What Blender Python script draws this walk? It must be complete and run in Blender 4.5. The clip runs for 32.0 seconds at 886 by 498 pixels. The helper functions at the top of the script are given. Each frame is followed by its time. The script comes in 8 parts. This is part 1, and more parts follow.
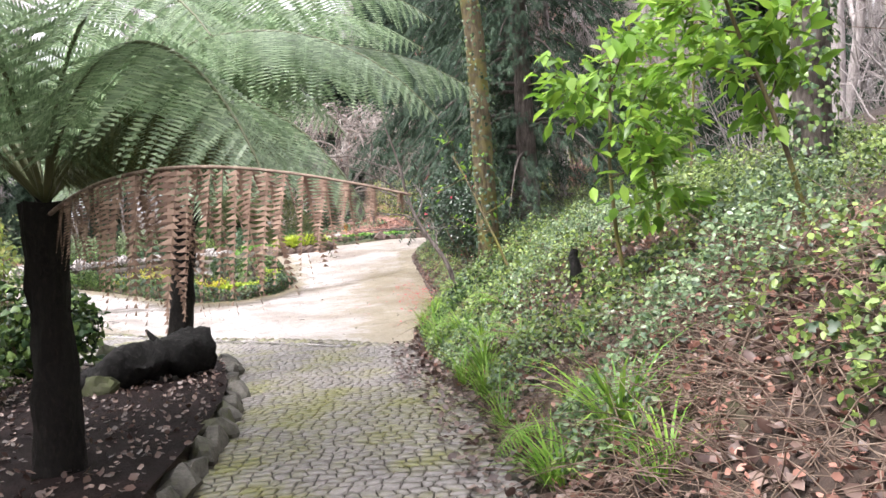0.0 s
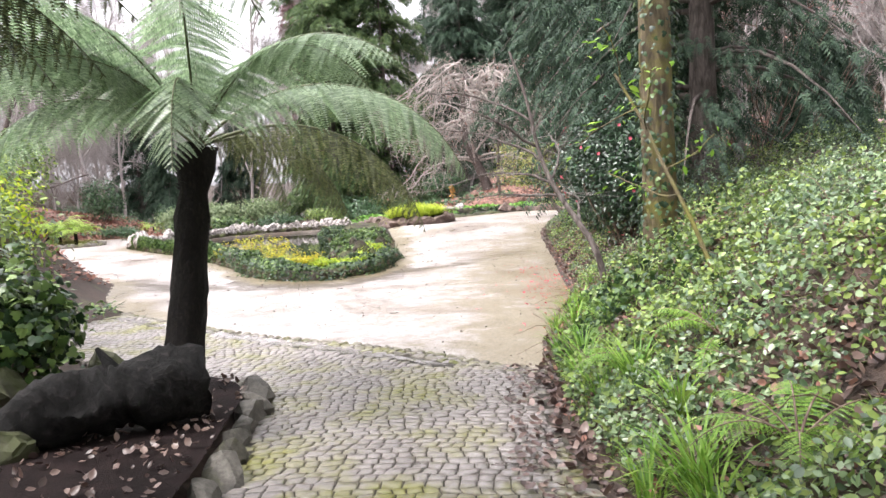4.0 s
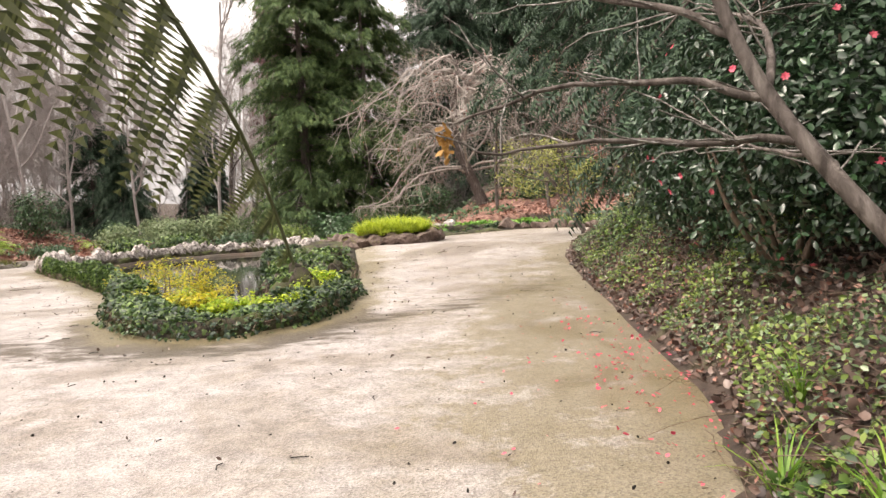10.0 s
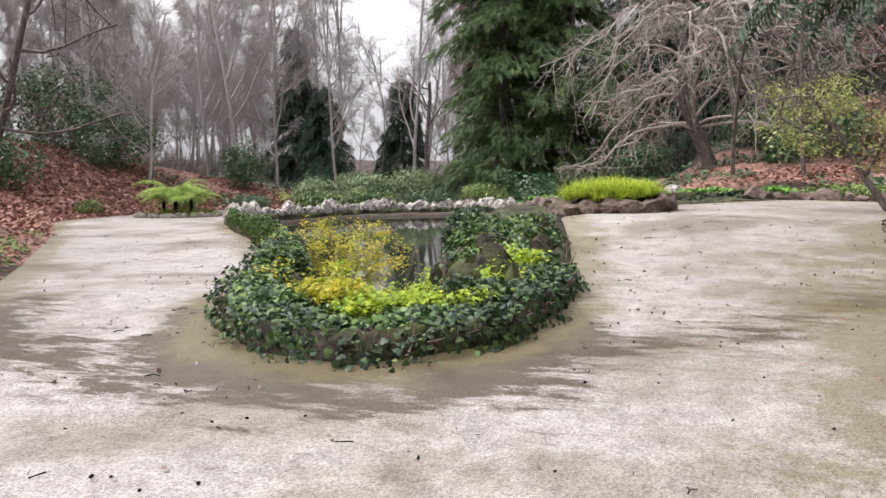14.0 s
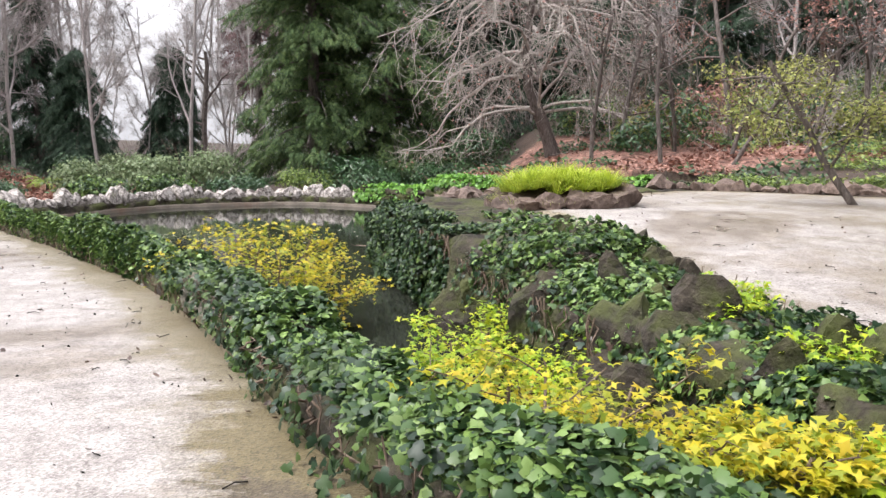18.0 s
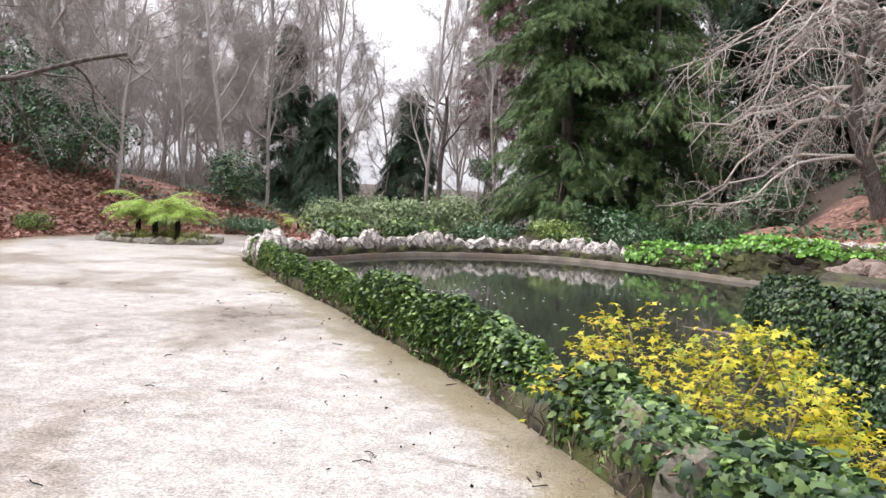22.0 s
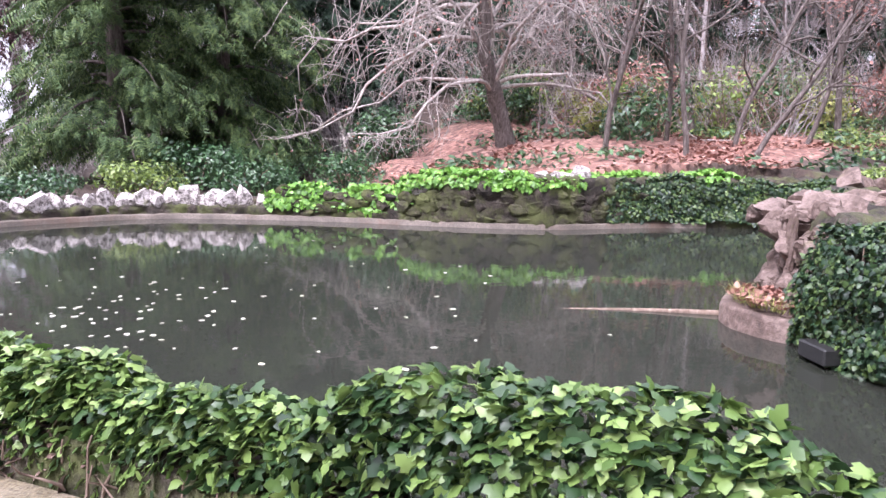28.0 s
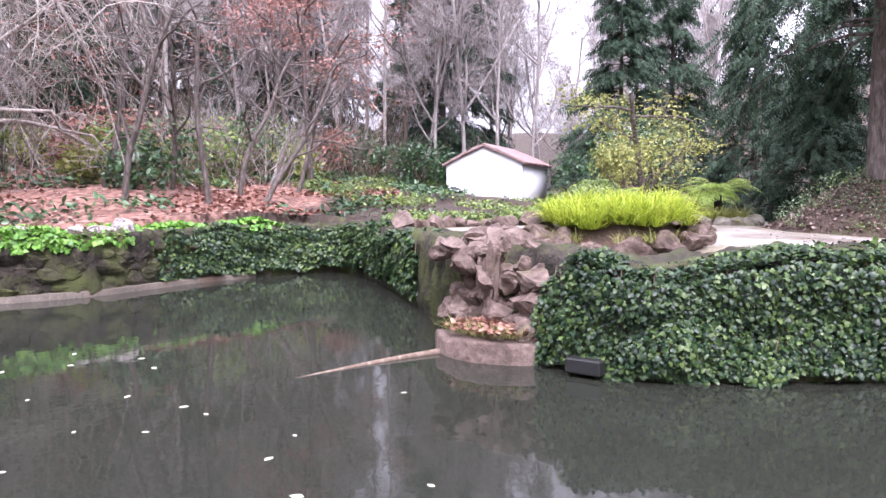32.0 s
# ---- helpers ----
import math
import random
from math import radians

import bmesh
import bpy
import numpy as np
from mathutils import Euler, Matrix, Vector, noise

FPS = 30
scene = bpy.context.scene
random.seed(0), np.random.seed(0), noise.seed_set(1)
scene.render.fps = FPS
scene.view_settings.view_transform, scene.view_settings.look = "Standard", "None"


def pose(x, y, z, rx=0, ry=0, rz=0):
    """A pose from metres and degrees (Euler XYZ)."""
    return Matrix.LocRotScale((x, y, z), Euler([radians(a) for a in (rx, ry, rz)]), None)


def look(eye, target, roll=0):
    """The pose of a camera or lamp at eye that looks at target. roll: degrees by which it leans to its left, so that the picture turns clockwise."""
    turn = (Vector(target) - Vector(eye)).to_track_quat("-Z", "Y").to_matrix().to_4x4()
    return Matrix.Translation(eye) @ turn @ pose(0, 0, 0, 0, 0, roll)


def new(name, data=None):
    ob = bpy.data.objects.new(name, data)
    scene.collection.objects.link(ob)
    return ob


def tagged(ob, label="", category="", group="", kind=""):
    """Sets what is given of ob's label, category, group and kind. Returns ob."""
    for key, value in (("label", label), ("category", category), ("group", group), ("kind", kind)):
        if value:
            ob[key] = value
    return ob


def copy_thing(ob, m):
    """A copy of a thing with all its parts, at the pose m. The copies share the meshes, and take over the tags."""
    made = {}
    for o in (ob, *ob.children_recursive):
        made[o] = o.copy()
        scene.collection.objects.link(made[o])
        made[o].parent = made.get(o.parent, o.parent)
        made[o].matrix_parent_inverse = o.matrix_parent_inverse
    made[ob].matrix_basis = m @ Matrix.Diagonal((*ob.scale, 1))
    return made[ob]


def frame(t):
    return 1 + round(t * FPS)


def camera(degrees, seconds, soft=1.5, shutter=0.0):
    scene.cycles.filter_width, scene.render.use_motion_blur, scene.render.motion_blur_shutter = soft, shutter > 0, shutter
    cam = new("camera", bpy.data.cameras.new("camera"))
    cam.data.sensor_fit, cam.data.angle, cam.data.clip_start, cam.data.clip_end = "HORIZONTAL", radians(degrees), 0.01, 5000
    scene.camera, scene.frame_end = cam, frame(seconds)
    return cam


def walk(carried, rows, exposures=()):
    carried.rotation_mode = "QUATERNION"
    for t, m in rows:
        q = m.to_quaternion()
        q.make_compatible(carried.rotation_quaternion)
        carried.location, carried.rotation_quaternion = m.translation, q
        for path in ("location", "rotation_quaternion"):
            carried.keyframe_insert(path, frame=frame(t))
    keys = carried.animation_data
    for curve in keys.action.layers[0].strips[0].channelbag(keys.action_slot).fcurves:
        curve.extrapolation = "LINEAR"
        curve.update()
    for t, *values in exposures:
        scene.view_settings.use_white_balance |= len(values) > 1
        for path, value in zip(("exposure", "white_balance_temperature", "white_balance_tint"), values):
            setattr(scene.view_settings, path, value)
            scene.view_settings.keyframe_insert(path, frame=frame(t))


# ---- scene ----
cam = camera(64.5, 32.0)
PATH = [
    (0, (1.812, -7.62, 2.344), (2.035, -5.638, 2.201), -3.9),
    (0.5, (1.928, -7.158, 2.273), (2.15, -5.175, 2.134), -3.7),
    (1, (2.015, -6.716, 2.241), (2.216, -4.731, 2.101), -3.5),
    (1.5, (2.116, -6.264, 2.216), (2.263, -4.274, 2.076), -3.2),
    (2, (2.189, -5.787, 2.191), (2.244, -3.793, 2.057), -2.6),
    (2.5, (2.147, -5.3, 2.164), (2.14, -3.305, 2.027), -3.0),
    (3, (2.115, -4.803, 2.122), (2.025, -2.811, 1.962), -3.2),
    (3.5, (2.037, -4.288, 2.108), (1.907, -2.302, 1.908), -3.7),
    (5.5, (2.042, -1.967, 1.953), (1.861, 0.017, 1.774), -2.0),
    (6, (1.995, -1.425, 1.909), (1.847, 0.557, 1.69), -2.1),
    (6.5, (1.96, -0.87, 1.867), (1.838, 1.109, 1.605), -1.5),
    (7, (1.876, -0.343, 1.848), (1.764, 1.633, 1.561), -1.3),
    (7.5, (1.865, 0.206, 1.796), (1.72, 2.181, 1.517), -1.1),
    (8, (1.795, 0.755, 1.762), (1.585, 2.726, 1.496), -1.3),
    (8.5, (1.768, 1.286, 1.714), (1.516, 3.255, 1.467), -1.8),
    (9, (1.705, 1.817, 1.671), (1.467, 3.793, 1.476), -2.0),
    (9.5, (1.678, 2.382, 1.661), (1.545, 4.373, 1.521), -2.1),
    (10, (1.641, 2.902, 1.61), (1.536, 4.895, 1.472), -2.9),
    (10.5, (1.637, 3.393, 1.554), (1.451, 5.376, 1.368), -3.0),
    (11, (1.701, 3.928, 1.479), (1.37, 5.89, 1.273), -1.6),
    (11.5, (1.701, 4.492, 1.447), (1.195, 6.416, 1.24), -0.4),
    (12, (1.66, 5.057, 1.459), (1.023, 6.945, 1.291), -0.3),
    (12.5, (1.468, 5.581, 1.426), (0.797, 7.458, 1.262), -0.9),
    (13, (1.263, 6.076, 1.418), (0.596, 7.953, 1.234), -0.2),
    (13.5, (0.982, 6.51, 1.441), (0.33, 8.389, 1.23), -0.2),
    (14, (0.602, 6.915, 1.456), (-0.034, 8.798, 1.232), -1.1),
    (14.5, (0.075, 7.418, 1.468), (-0.538, 9.309, 1.247), -1.6),
    (16.5, (-2.624, 8.956, 1.544), (-2.924, 10.922, 1.334), 1.4),
    (17, (-3.114, 9.483, 1.478), (-3.31, 11.465, 1.289), 0.6),
    (17.5, (-3.482, 9.932, 1.423), (-3.551, 11.919, 1.208), 0.2),
    (18, (-3.745, 10.261, 1.454), (-3.693, 12.241, 1.18), -0.0),
    (18.5, (-4.089, 10.733, 1.389), (-3.914, 12.7, 1.073), 0.0),
    (19, (-4.437, 11.271, 1.386), (-4.153, 13.221, 1.046), 0.8),
    (19.5, (-4.702, 11.559, 1.435), (-4.343, 13.498, 1.106), 0.6),
    (20, (-5.051, 11.863, 1.494), (-4.747, 13.82, 1.216), 0.6),
    (20.5, (-5.431, 12.461, 1.417), (-5.382, 14.448, 1.196), 1.1),
    (21, (-5.764, 12.88, 1.422), (-6.021, 14.856, 1.246), 2.4),
    (21.5, (-6.151, 13.362, 1.408), (-6.557, 15.315, 1.26), 2.3),
    (22, (-6.489, 13.869, 1.379), (-7.003, 15.797, 1.234), 2.2),
    (22.5, (-6.843, 14.364, 1.38), (-7.407, 16.277, 1.229), 1.6),
    (23, (-7.142, 14.895, 1.37), (-7.703, 16.809, 1.22), 1.1),
    (23.5, (-7.451, 15.444, 1.379), (-8.02, 17.356, 1.242), 0.8),
    (24, (-7.828, 15.965, 1.4), (-8.455, 17.859, 1.275), 0.8),
    (24.5, (-8.201, 16.568, 1.385), (-8.874, 18.445, 1.238), 0.9),
    (25, (-8.579, 17.093, 1.377), (-9.138, 19.002, 1.17), 0.3),
    (25.5, (-8.843, 17.677, 1.372), (-9.14, 19.643, 1.157), 1.1),
    (27.5, (-10.404, 20.135, 1.116), (-9.908, 22.058, 0.883), 0.8),
    (27.8, (-10.581, 20.361, 1.128), (-9.86, 22.204, 0.84), 2.4),
    (28, (-10.598, 20.473, 1.129), (-9.734, 22.255, 0.846), 0.6),
    (28.5, (-10.682, 20.965, 1.06), (-9.488, 22.539, 0.748), 2.1),
    (29, (-10.81, 21.447, 1.09), (-9.384, 22.828, 0.845), 2.6),
    (29.5, (-10.969, 21.881, 1.078), (-9.395, 23.098, 0.875), 1.2),
    (30, (-11.148, 22.322, 1.084), (-9.461, 23.388, 0.953), 1.1),
    (30.5, (-11.393, 22.735, 1.066), (-9.622, 23.653, 0.93), -0.1),
    (31, (-11.621, 23.166, 1.053), (-9.822, 24.028, 0.914), -1.9),
    (31.5, (-11.881, 23.524, 1.038), (-10.041, 24.297, 0.906), -1.7),
    (32, (-12.088, 23.879, 1.017), (-10.183, 24.477, 0.885), -0.4),
]
walk(cam, [(t, look(eye, target, roll)) for t, eye, target, roll in PATH], exposures=((0, 2.05, 6500, 13), (3, 2.1, 6500, 13), (6, 1.9, 6700, 12), (9, 1.65, 7500, 12), (11, 1.5, 7400, 12), (13, 1.3, 6600, 11), (17, 1.45, 6500, 10), (20, 1.70, 6500, 10), (23, 1.55, 6500, 10), (25, 1.55, 6400, 10), (28, 2.2, 5950, 26), (32, 2.1, 5950, 26)))

# ---- light ----
SUN_EL, SUN_AZ = 52.0, 250.0
world = bpy.data.worlds.new("overcast_sky")
scene.world = world
world.use_nodes = True
wn = world.node_tree.nodes
wl = world.node_tree.links
bg = wn["Background"]
sky = wn.new("ShaderNodeTexSky")
sky.sky_type = 'NISHITA'
sky.sun_disc = False
sky.sun_elevation = radians(SUN_EL)
sky.sun_rotation = radians(SUN_AZ)
sky.dust_density = 6.0
sky.air_density = 1.2
hs = wn.new("ShaderNodeHueSaturation")
hs.inputs["Saturation"].default_value = 0.10
wl.new(sky.outputs["Color"], hs.inputs["Color"])
# cloud cover evens the sky out towards a pale grey
cov = wn.new("ShaderNodeMixRGB")
cov.inputs["Fac"].default_value = 0.65
cov.inputs["Color2"].default_value = (7.9, 7.85, 8.35, 1)
wl.new(hs.outputs["Color"], cov.inputs["Color1"])
# an overcast sky is brightest overhead and fades to a third at the horizon
wc = wn.new("ShaderNodeTexCoord")
wx_ = wn.new("ShaderNodeSeparateXYZ")
wl.new(wc.outputs["Generated"], wx_.inputs["Vector"])
wg = wn.new("ShaderNodeMapRange")
wg.inputs["To Min"].default_value = 0.40
wg.inputs["To Max"].default_value = 1.24
wl.new(wx_.outputs["Z"], wg.inputs["Value"])
wm = wn.new("ShaderNodeMixRGB")
wm.blend_type = 'MULTIPLY'
wm.inputs["Fac"].default_value = 1.0
wl.new(cov.outputs["Color"], wm.inputs["Color1"])
wl.new(wg.outputs["Result"], wm.inputs["Color2"])
wl.new(wm.outputs["Color"], bg.inputs["Color"])
bg.inputs["Strength"].default_value = 0.135
sun_data = bpy.data.lights.new("sun", 'SUN')
sun_data.energy = 1.3
sun_data.angle = radians(25)
sun_data.color = (1.0, 0.97, 0.93)
sun = new("sun", sun_data)
sun.matrix_basis = look((0, 0, 60), (0 + math.sin(radians(SUN_AZ)) * -10, 0 - math.cos(radians(SUN_AZ)) * 10, 60 - 10 * math.tan(radians(SUN_EL))))

# ---- materials ----
def node_mat(name):
    m = bpy.data.materials.new(name)
    m.use_nodes = True
    nt = m.node_tree
    return m, nt, nt.nodes["Principled BSDF"]


def noise_node(nt, scale, detail=4.0, rough=0.6, coord=None, dist=0.0):
    n = nt.nodes.new("ShaderNodeTexNoise")
    n.inputs["Scale"].default_value = scale
    n.inputs["Detail"].default_value = detail
    n.inputs["Roughness"].default_value = rough
    n.inputs["Distortion"].default_value = dist
    if coord is not None:
        nt.links.new(coord, n.inputs["Vector"])
    return n


def ramp_node(nt, fac, stops):
    r = nt.nodes.new("ShaderNodeValToRGB")
    els = r.color_ramp.elements
    while len(els) < len(stops):
        els.new(0.5)
    for e, (p, c) in zip(els, stops):
        e.position = p
        e.color = (*c, 1) if len(c) == 3 else c
    nt.links.new(fac, r.inputs["Fac"])
    return r


def mix_node(nt, fac, a, b, mode='MIX'):
    m = nt.nodes.new("ShaderNodeMixRGB")
    m.blend_type = mode
    for key, v in (("Fac", fac), ("Color1", a), ("Color2", b)):
        if isinstance(v, (int, float)):
            m.inputs[key].default_value = v
        elif isinstance(v, tuple):
            m.inputs[key].default_value = (*v, 1)
        else:
            nt.links.new(v, m.inputs[key])
    return m


def bump_to(nt, bsdf, height, strength=0.4, distance=0.02):
    b = nt.nodes.new("ShaderNodeBump")
    b.inputs["Strength"].default_value = strength
    b.inputs["Distance"].default_value = distance
    nt.links.new(height, b.inputs["Height"])
    nt.links.new(b.outputs["Normal"], bsdf.inputs["Normal"])


def world_coord(nt):
    return nt.nodes.new("ShaderNodeNewGeometry").outputs["Position"]


def surface_mat(name, stops, s1=2.0, s2=30.0, rough=0.8, bump=0.4, dist=0.02, spec=0.4, moss=None, moss_at=(0.5, 0.65), rough_var=0.0):
    """Two scales of noise through a colour ramp, with optional moss patches."""
    m, nt, b = node_mat(name)
    co = world_coord(nt)
    n1 = noise_node(nt, s1, 5, 0.6, co)
    n2 = noise_node(nt, s2, 4, 0.7, co)
    f = mix_node(nt, 0.5, n1.outputs["Fac"], n2.outputs["Fac"])
    r = ramp_node(nt, f.outputs["Color"], stops)
    col = r.outputs["Color"]
    if moss:
        n3 = noise_node(nt, s1 * 0.6, 6, 0.7, co)
        k = ramp_node(nt, n3.outputs["Fac"], [(moss_at[0], (0, 0, 0)), (moss_at[1], (1, 1, 1))])
        col = mix_node(nt, k.outputs["Color"], col, moss).outputs["Color"]
    nt.links.new(col, b.inputs["Base Color"])
    b.inputs["Roughness"].default_value = rough
    b.inputs["Specular IOR Level"].default_value = spec
    if rough_var:
        rr = nt.nodes.new("ShaderNodeMapRange")
        rr.inputs["To Min"].default_value = rough - rough_var
        rr.inputs["To Max"].default_value = min(1, rough + rough_var)
        nt.links.new(n1.outputs["Fac"], rr.inputs["Value"])
        nt.links.new(rr.outputs["Result"], b.inputs["Roughness"])
    bump_to(nt, b, f.outputs["Color"], bump, dist)
    return m


def leaf_mat(name, stops, rough=0.45, spec=0.4, trans=0.25, patch=0.6):
    """Leaves: each island of the mesh takes its own tone, larger patches vary, and light passes through."""
    m, nt, b = node_mat(name)
    geo = nt.nodes.new("ShaderNodeNewGeometry")
    n = noise_node(nt, patch, 3, 0.6, geo.outputs["Position"])
    f = mix_node(nt, 0.4, geo.outputs["Random Per Island"], n.outputs["Fac"])
    r = ramp_node(nt, f.outputs["Color"], stops)
    nt.links.new(r.outputs["Color"], b.inputs["Base Color"])
    b.inputs["Roughness"].default_value = rough
    b.inputs["Specular IOR Level"].default_value = spec
    tr = nt.nodes.new("ShaderNodeBsdfTranslucent")
    nt.links.new(r.outputs["Color"], tr.inputs["Color"])
    mx = nt.nodes.new("ShaderNodeMixShader")
    mx.inputs["Fac"].default_value = trans
    nt.links.new(b.outputs["BSDF"], mx.inputs[1])
    nt.links.new(tr.outputs["BSDF"], mx.inputs[2])
    nt.links.new(mx.outputs["Shader"], nt.nodes["Material Output"].inputs["Surface"])
    return m


def bark_mat(name, stops, moss=None, stretch=0.25, scale=14.0, bump=0.8):
    m, nt, b = node_mat(name)
    co = world_coord(nt)
    mp = nt.nodes.new("ShaderNodeMapping")
    mp.inputs["Scale"].default_value = (1, 1, stretch)
    nt.links.new(co, mp.inputs["Vector"])
    n = noise_node(nt, scale, 6, 0.65, mp.outputs["Vector"], 0.6)
    r = ramp_node(nt, n.outputs["Fac"], stops)
    col = r.outputs["Color"]
    if moss:
        n3 = noise_node(nt, 1.7, 5, 0.7, co)
        k = ramp_node(nt, n3.outputs["Fac"], [(0.45, (0, 0, 0)), (0.62, (1, 1, 1))])
        col = mix_node(nt, k.outputs["Color"], col, moss).outputs["Color"]
    nt.links.new(col, b.inputs["Base Color"])
    b.inputs["Roughness"].default_value = 0.85
    b.inputs["Specular IOR Level"].default_value = 0.25
    bump_to(nt, b, n.outputs["Fac"], bump, 0.03)
    return m


M_SOIL = surface_mat("leaf_litter_soil", [(0.30, (0.018, 0.013, 0.010)), (0.44, (0.048, 0.031, 0.023)), (0.58, (0.095, 0.058, 0.042)), (0.72, (0.065, 0.055, 0.030))], 1.2, 16, 0.9, 0.9, 0.06, moss=(0.075, 0.085, 0.03), moss_at=(0.56, 0.72))
M_MULCH = surface_mat("dark_mulch", [(0.3, (0.005, 0.003, 0.003)), (0.5, (0.013, 0.008, 0.008)), (0.7, (0.034, 0.021, 0.020))], 3, 40, 0.85, 1.0, 0.04, 0.12)
M_COBBLE = surface_mat("wet_granite_setts", [(0.3, (0.10, 0.088, 0.082)), (0.5, (0.20, 0.178, 0.168)), (0.7, (0.32, 0.29, 0.275))], 2.0, 45, 0.32, 0.35, 0.008, 0.5, moss=(0.17, 0.165, 0.05), moss_at=(0.47, 0.64), rough_var=0.14)
M_GUTTER = surface_mat("wet_worn_cement", [(0.35, (0.06, 0.052, 0.045)), (0.5, (0.20, 0.182, 0.172)), (0.62, (0.36, 0.34, 0.335))], 4.0, 26, 0.20, 0.6, 0.012, 0.6, moss=(0.09, 0.085, 0.04), moss_at=(0.52, 0.62), rough_var=0.1)
M_JOINT = surface_mat("dark_joint_soil", [(0.3, (0.018, 0.016, 0.013)), (0.55, (0.045, 0.039, 0.028)), (0.75, (0.075, 0.08, 0.026))], 3, 50, 0.8, 0.6, 0.02)
M_STONE = surface_mat("weathered_limestone", [(0.38, (0.035, 0.030, 0.028)), (0.46, (0.16, 0.14, 0.13)), (0.53, (0.40, 0.365, 0.345)), (0.70, (0.64, 0.60, 0.575))], 5.5, 16, 0.85, 0.8, 0.04, 0.3, moss=(0.15, 0.16, 0.05), moss_at=(0.60, 0.75))
M_ROCK = surface_mat("brown_grey_rock", [(0.28, (0.022, 0.014, 0.012)), (0.45, (0.085, 0.057, 0.046)), (0.6, (0.19, 0.14, 0.12)), (0.78, (0.38, 0.31, 0.285))], 2.2, 11, 0.75, 0.9, 0.06, 0.4, moss=(0.13, 0.13, 0.04), moss_at=(0.6, 0.76))
M_KERB = surface_mat("mossy_kerb_stone", [(0.3, (0.06, 0.055, 0.045)), (0.5, (0.17, 0.155, 0.13)), (0.7, (0.32, 0.29, 0.25))], 3, 22, 0.7, 0.7, 0.03, 0.4, moss=(0.12, 0.13, 0.035), moss_at=(0.5, 0.66))
M_WALLROCK = surface_mat("old_pond_masonry", [(0.34, (0.007, 0.006, 0.005)), (0.46, (0.022, 0.018, 0.014)), (0.58, (0.055, 0.044, 0.035)), (0.74, (0.15, 0.125, 0.105))], 2.6, 15, 0.85, 1.0, 0.07, 0.3, moss=(0.060, 0.068, 0.022), moss_at=(0.44, 0.60))
M_IVY = leaf_mat("ivy_leaf", [(0.12, (0.009, 0.022, 0.010)), (0.38, (0.030, 0.068, 0.024)), (0.58, (0.085, 0.150, 0.036)), (0.74, (0.175, 0.265, 0.070)), (0.88, (0.31, 0.42, 0.17)), (0.97, (0.50, 0.42, 0.10))], 0.40, 0.42, 0.2)
M_IVYDARK = leaf_mat("old_ivy_leaf", [(0.12, (0.006, 0.015, 0.008)), (0.40, (0.018, 0.045, 0.020)), (0.66, (0.052, 0.092, 0.027)), (0.84, (0.125, 0.185, 0.052)), (0.90, (0.20, 0.28, 0.075)), (0.98, (0.42, 0.38, 0.09))], 0.42, 0.38, 0.15)
M_IVYLIGHT = leaf_mat("bright_ground_ivy", [(0.15, (0.06, 0.14, 0.025)), (0.5, (0.13, 0.30, 0.045)), (0.8, (0.22, 0.42, 0.07))], 0.4, 0.45, 0.3)
M_MOSSROCK = surface_mat("moss_covered_rock", [(0.3, (0.02, 0.02, 0.015)), (0.5, (0.06, 0.055, 0.04)), (0.7, (0.13, 0.12, 0.09))], 3, 22, 0.8, 0.9, 0.03, 0.5, moss=(0.042, 0.050, 0.012), moss_at=(0.36, 0.58))
M_LIP = surface_mat("stained_pond_lip", [(0.3, (0.035, 0.028, 0.022)), (0.5, (0.10, 0.082, 0.066)), (0.7, (0.20, 0.165, 0.14))], 1.4, 24, 0.7, 0.6, 0.02, 0.4, moss=(0.10, 0.055, 0.035), moss_at=(0.5, 0.7))
M_WETKERB = surface_mat("wet_mulch_kerb_stone", [(0.3, (0.03, 0.027, 0.022)), (0.5, (0.085, 0.077, 0.066)), (0.7, (0.19, 0.17, 0.15))], 3, 22, 0.65, 0.8, 0.04, 0.4, moss=(0.075, 0.080, 0.025), moss_at=(0.56, 0.72))
M_HERB = leaf_mat("woodland_herb_leaf", [(0.12, (0.034, 0.050, 0.022)), (0.36, (0.095, 0.140, 0.050)), (0.56, (0.18, 0.26, 0.062)), (0.76, (0.29, 0.38, 0.10)), (0.94, (0.45, 0.50, 0.25))], 0.36, 0.45, 0.35)
M_HERBGREY = leaf_mat("grey_green_herb_leaf", [(0.12, (0.024, 0.042, 0.024)), (0.40, (0.085, 0.145, 0.070)), (0.65, (0.19, 0.28, 0.13)), (0.88, (0.38, 0.46, 0.28)), (0.97, (0.42, 0.30, 0.16))], 0.30, 0.7, 0.3)
M_FROND_RIB = leaf_mat("fern_rib", [(0.2, (0.05, 0.055, 0.028)), (0.8, (0.12, 0.13, 0.06))], 0.5, 0.4, 0.05)
M_SAPLING = leaf_mat("sapling_leaf", [(0.15, (0.07, 0.15, 0.022)), (0.5, (0.16, 0.31, 0.04)), (0.85, (0.32, 0.48, 0.07))], 0.4, 0.45, 0.45)
M_YELLOW = leaf_mat("yellow_shrub_leaf", [(0.15, (0.12, 0.20, 0.02)), (0.40, (0.34, 0.36, 0.025)), (0.70, (0.58, 0.48, 0.03)), (0.95, (0.48, 0.29, 0.05))], 0.45, 0.4, 0.4, 1.2)
M_YGREEN = leaf_mat("yellow_green_shrub_leaf", [(0.15, (0.13, 0.26, 0.02)), (0.5, (0.33, 0.46, 0.03)), (0.85, (0.56, 0.58, 0.04))], 0.45, 0.4, 0.4, 1.2)
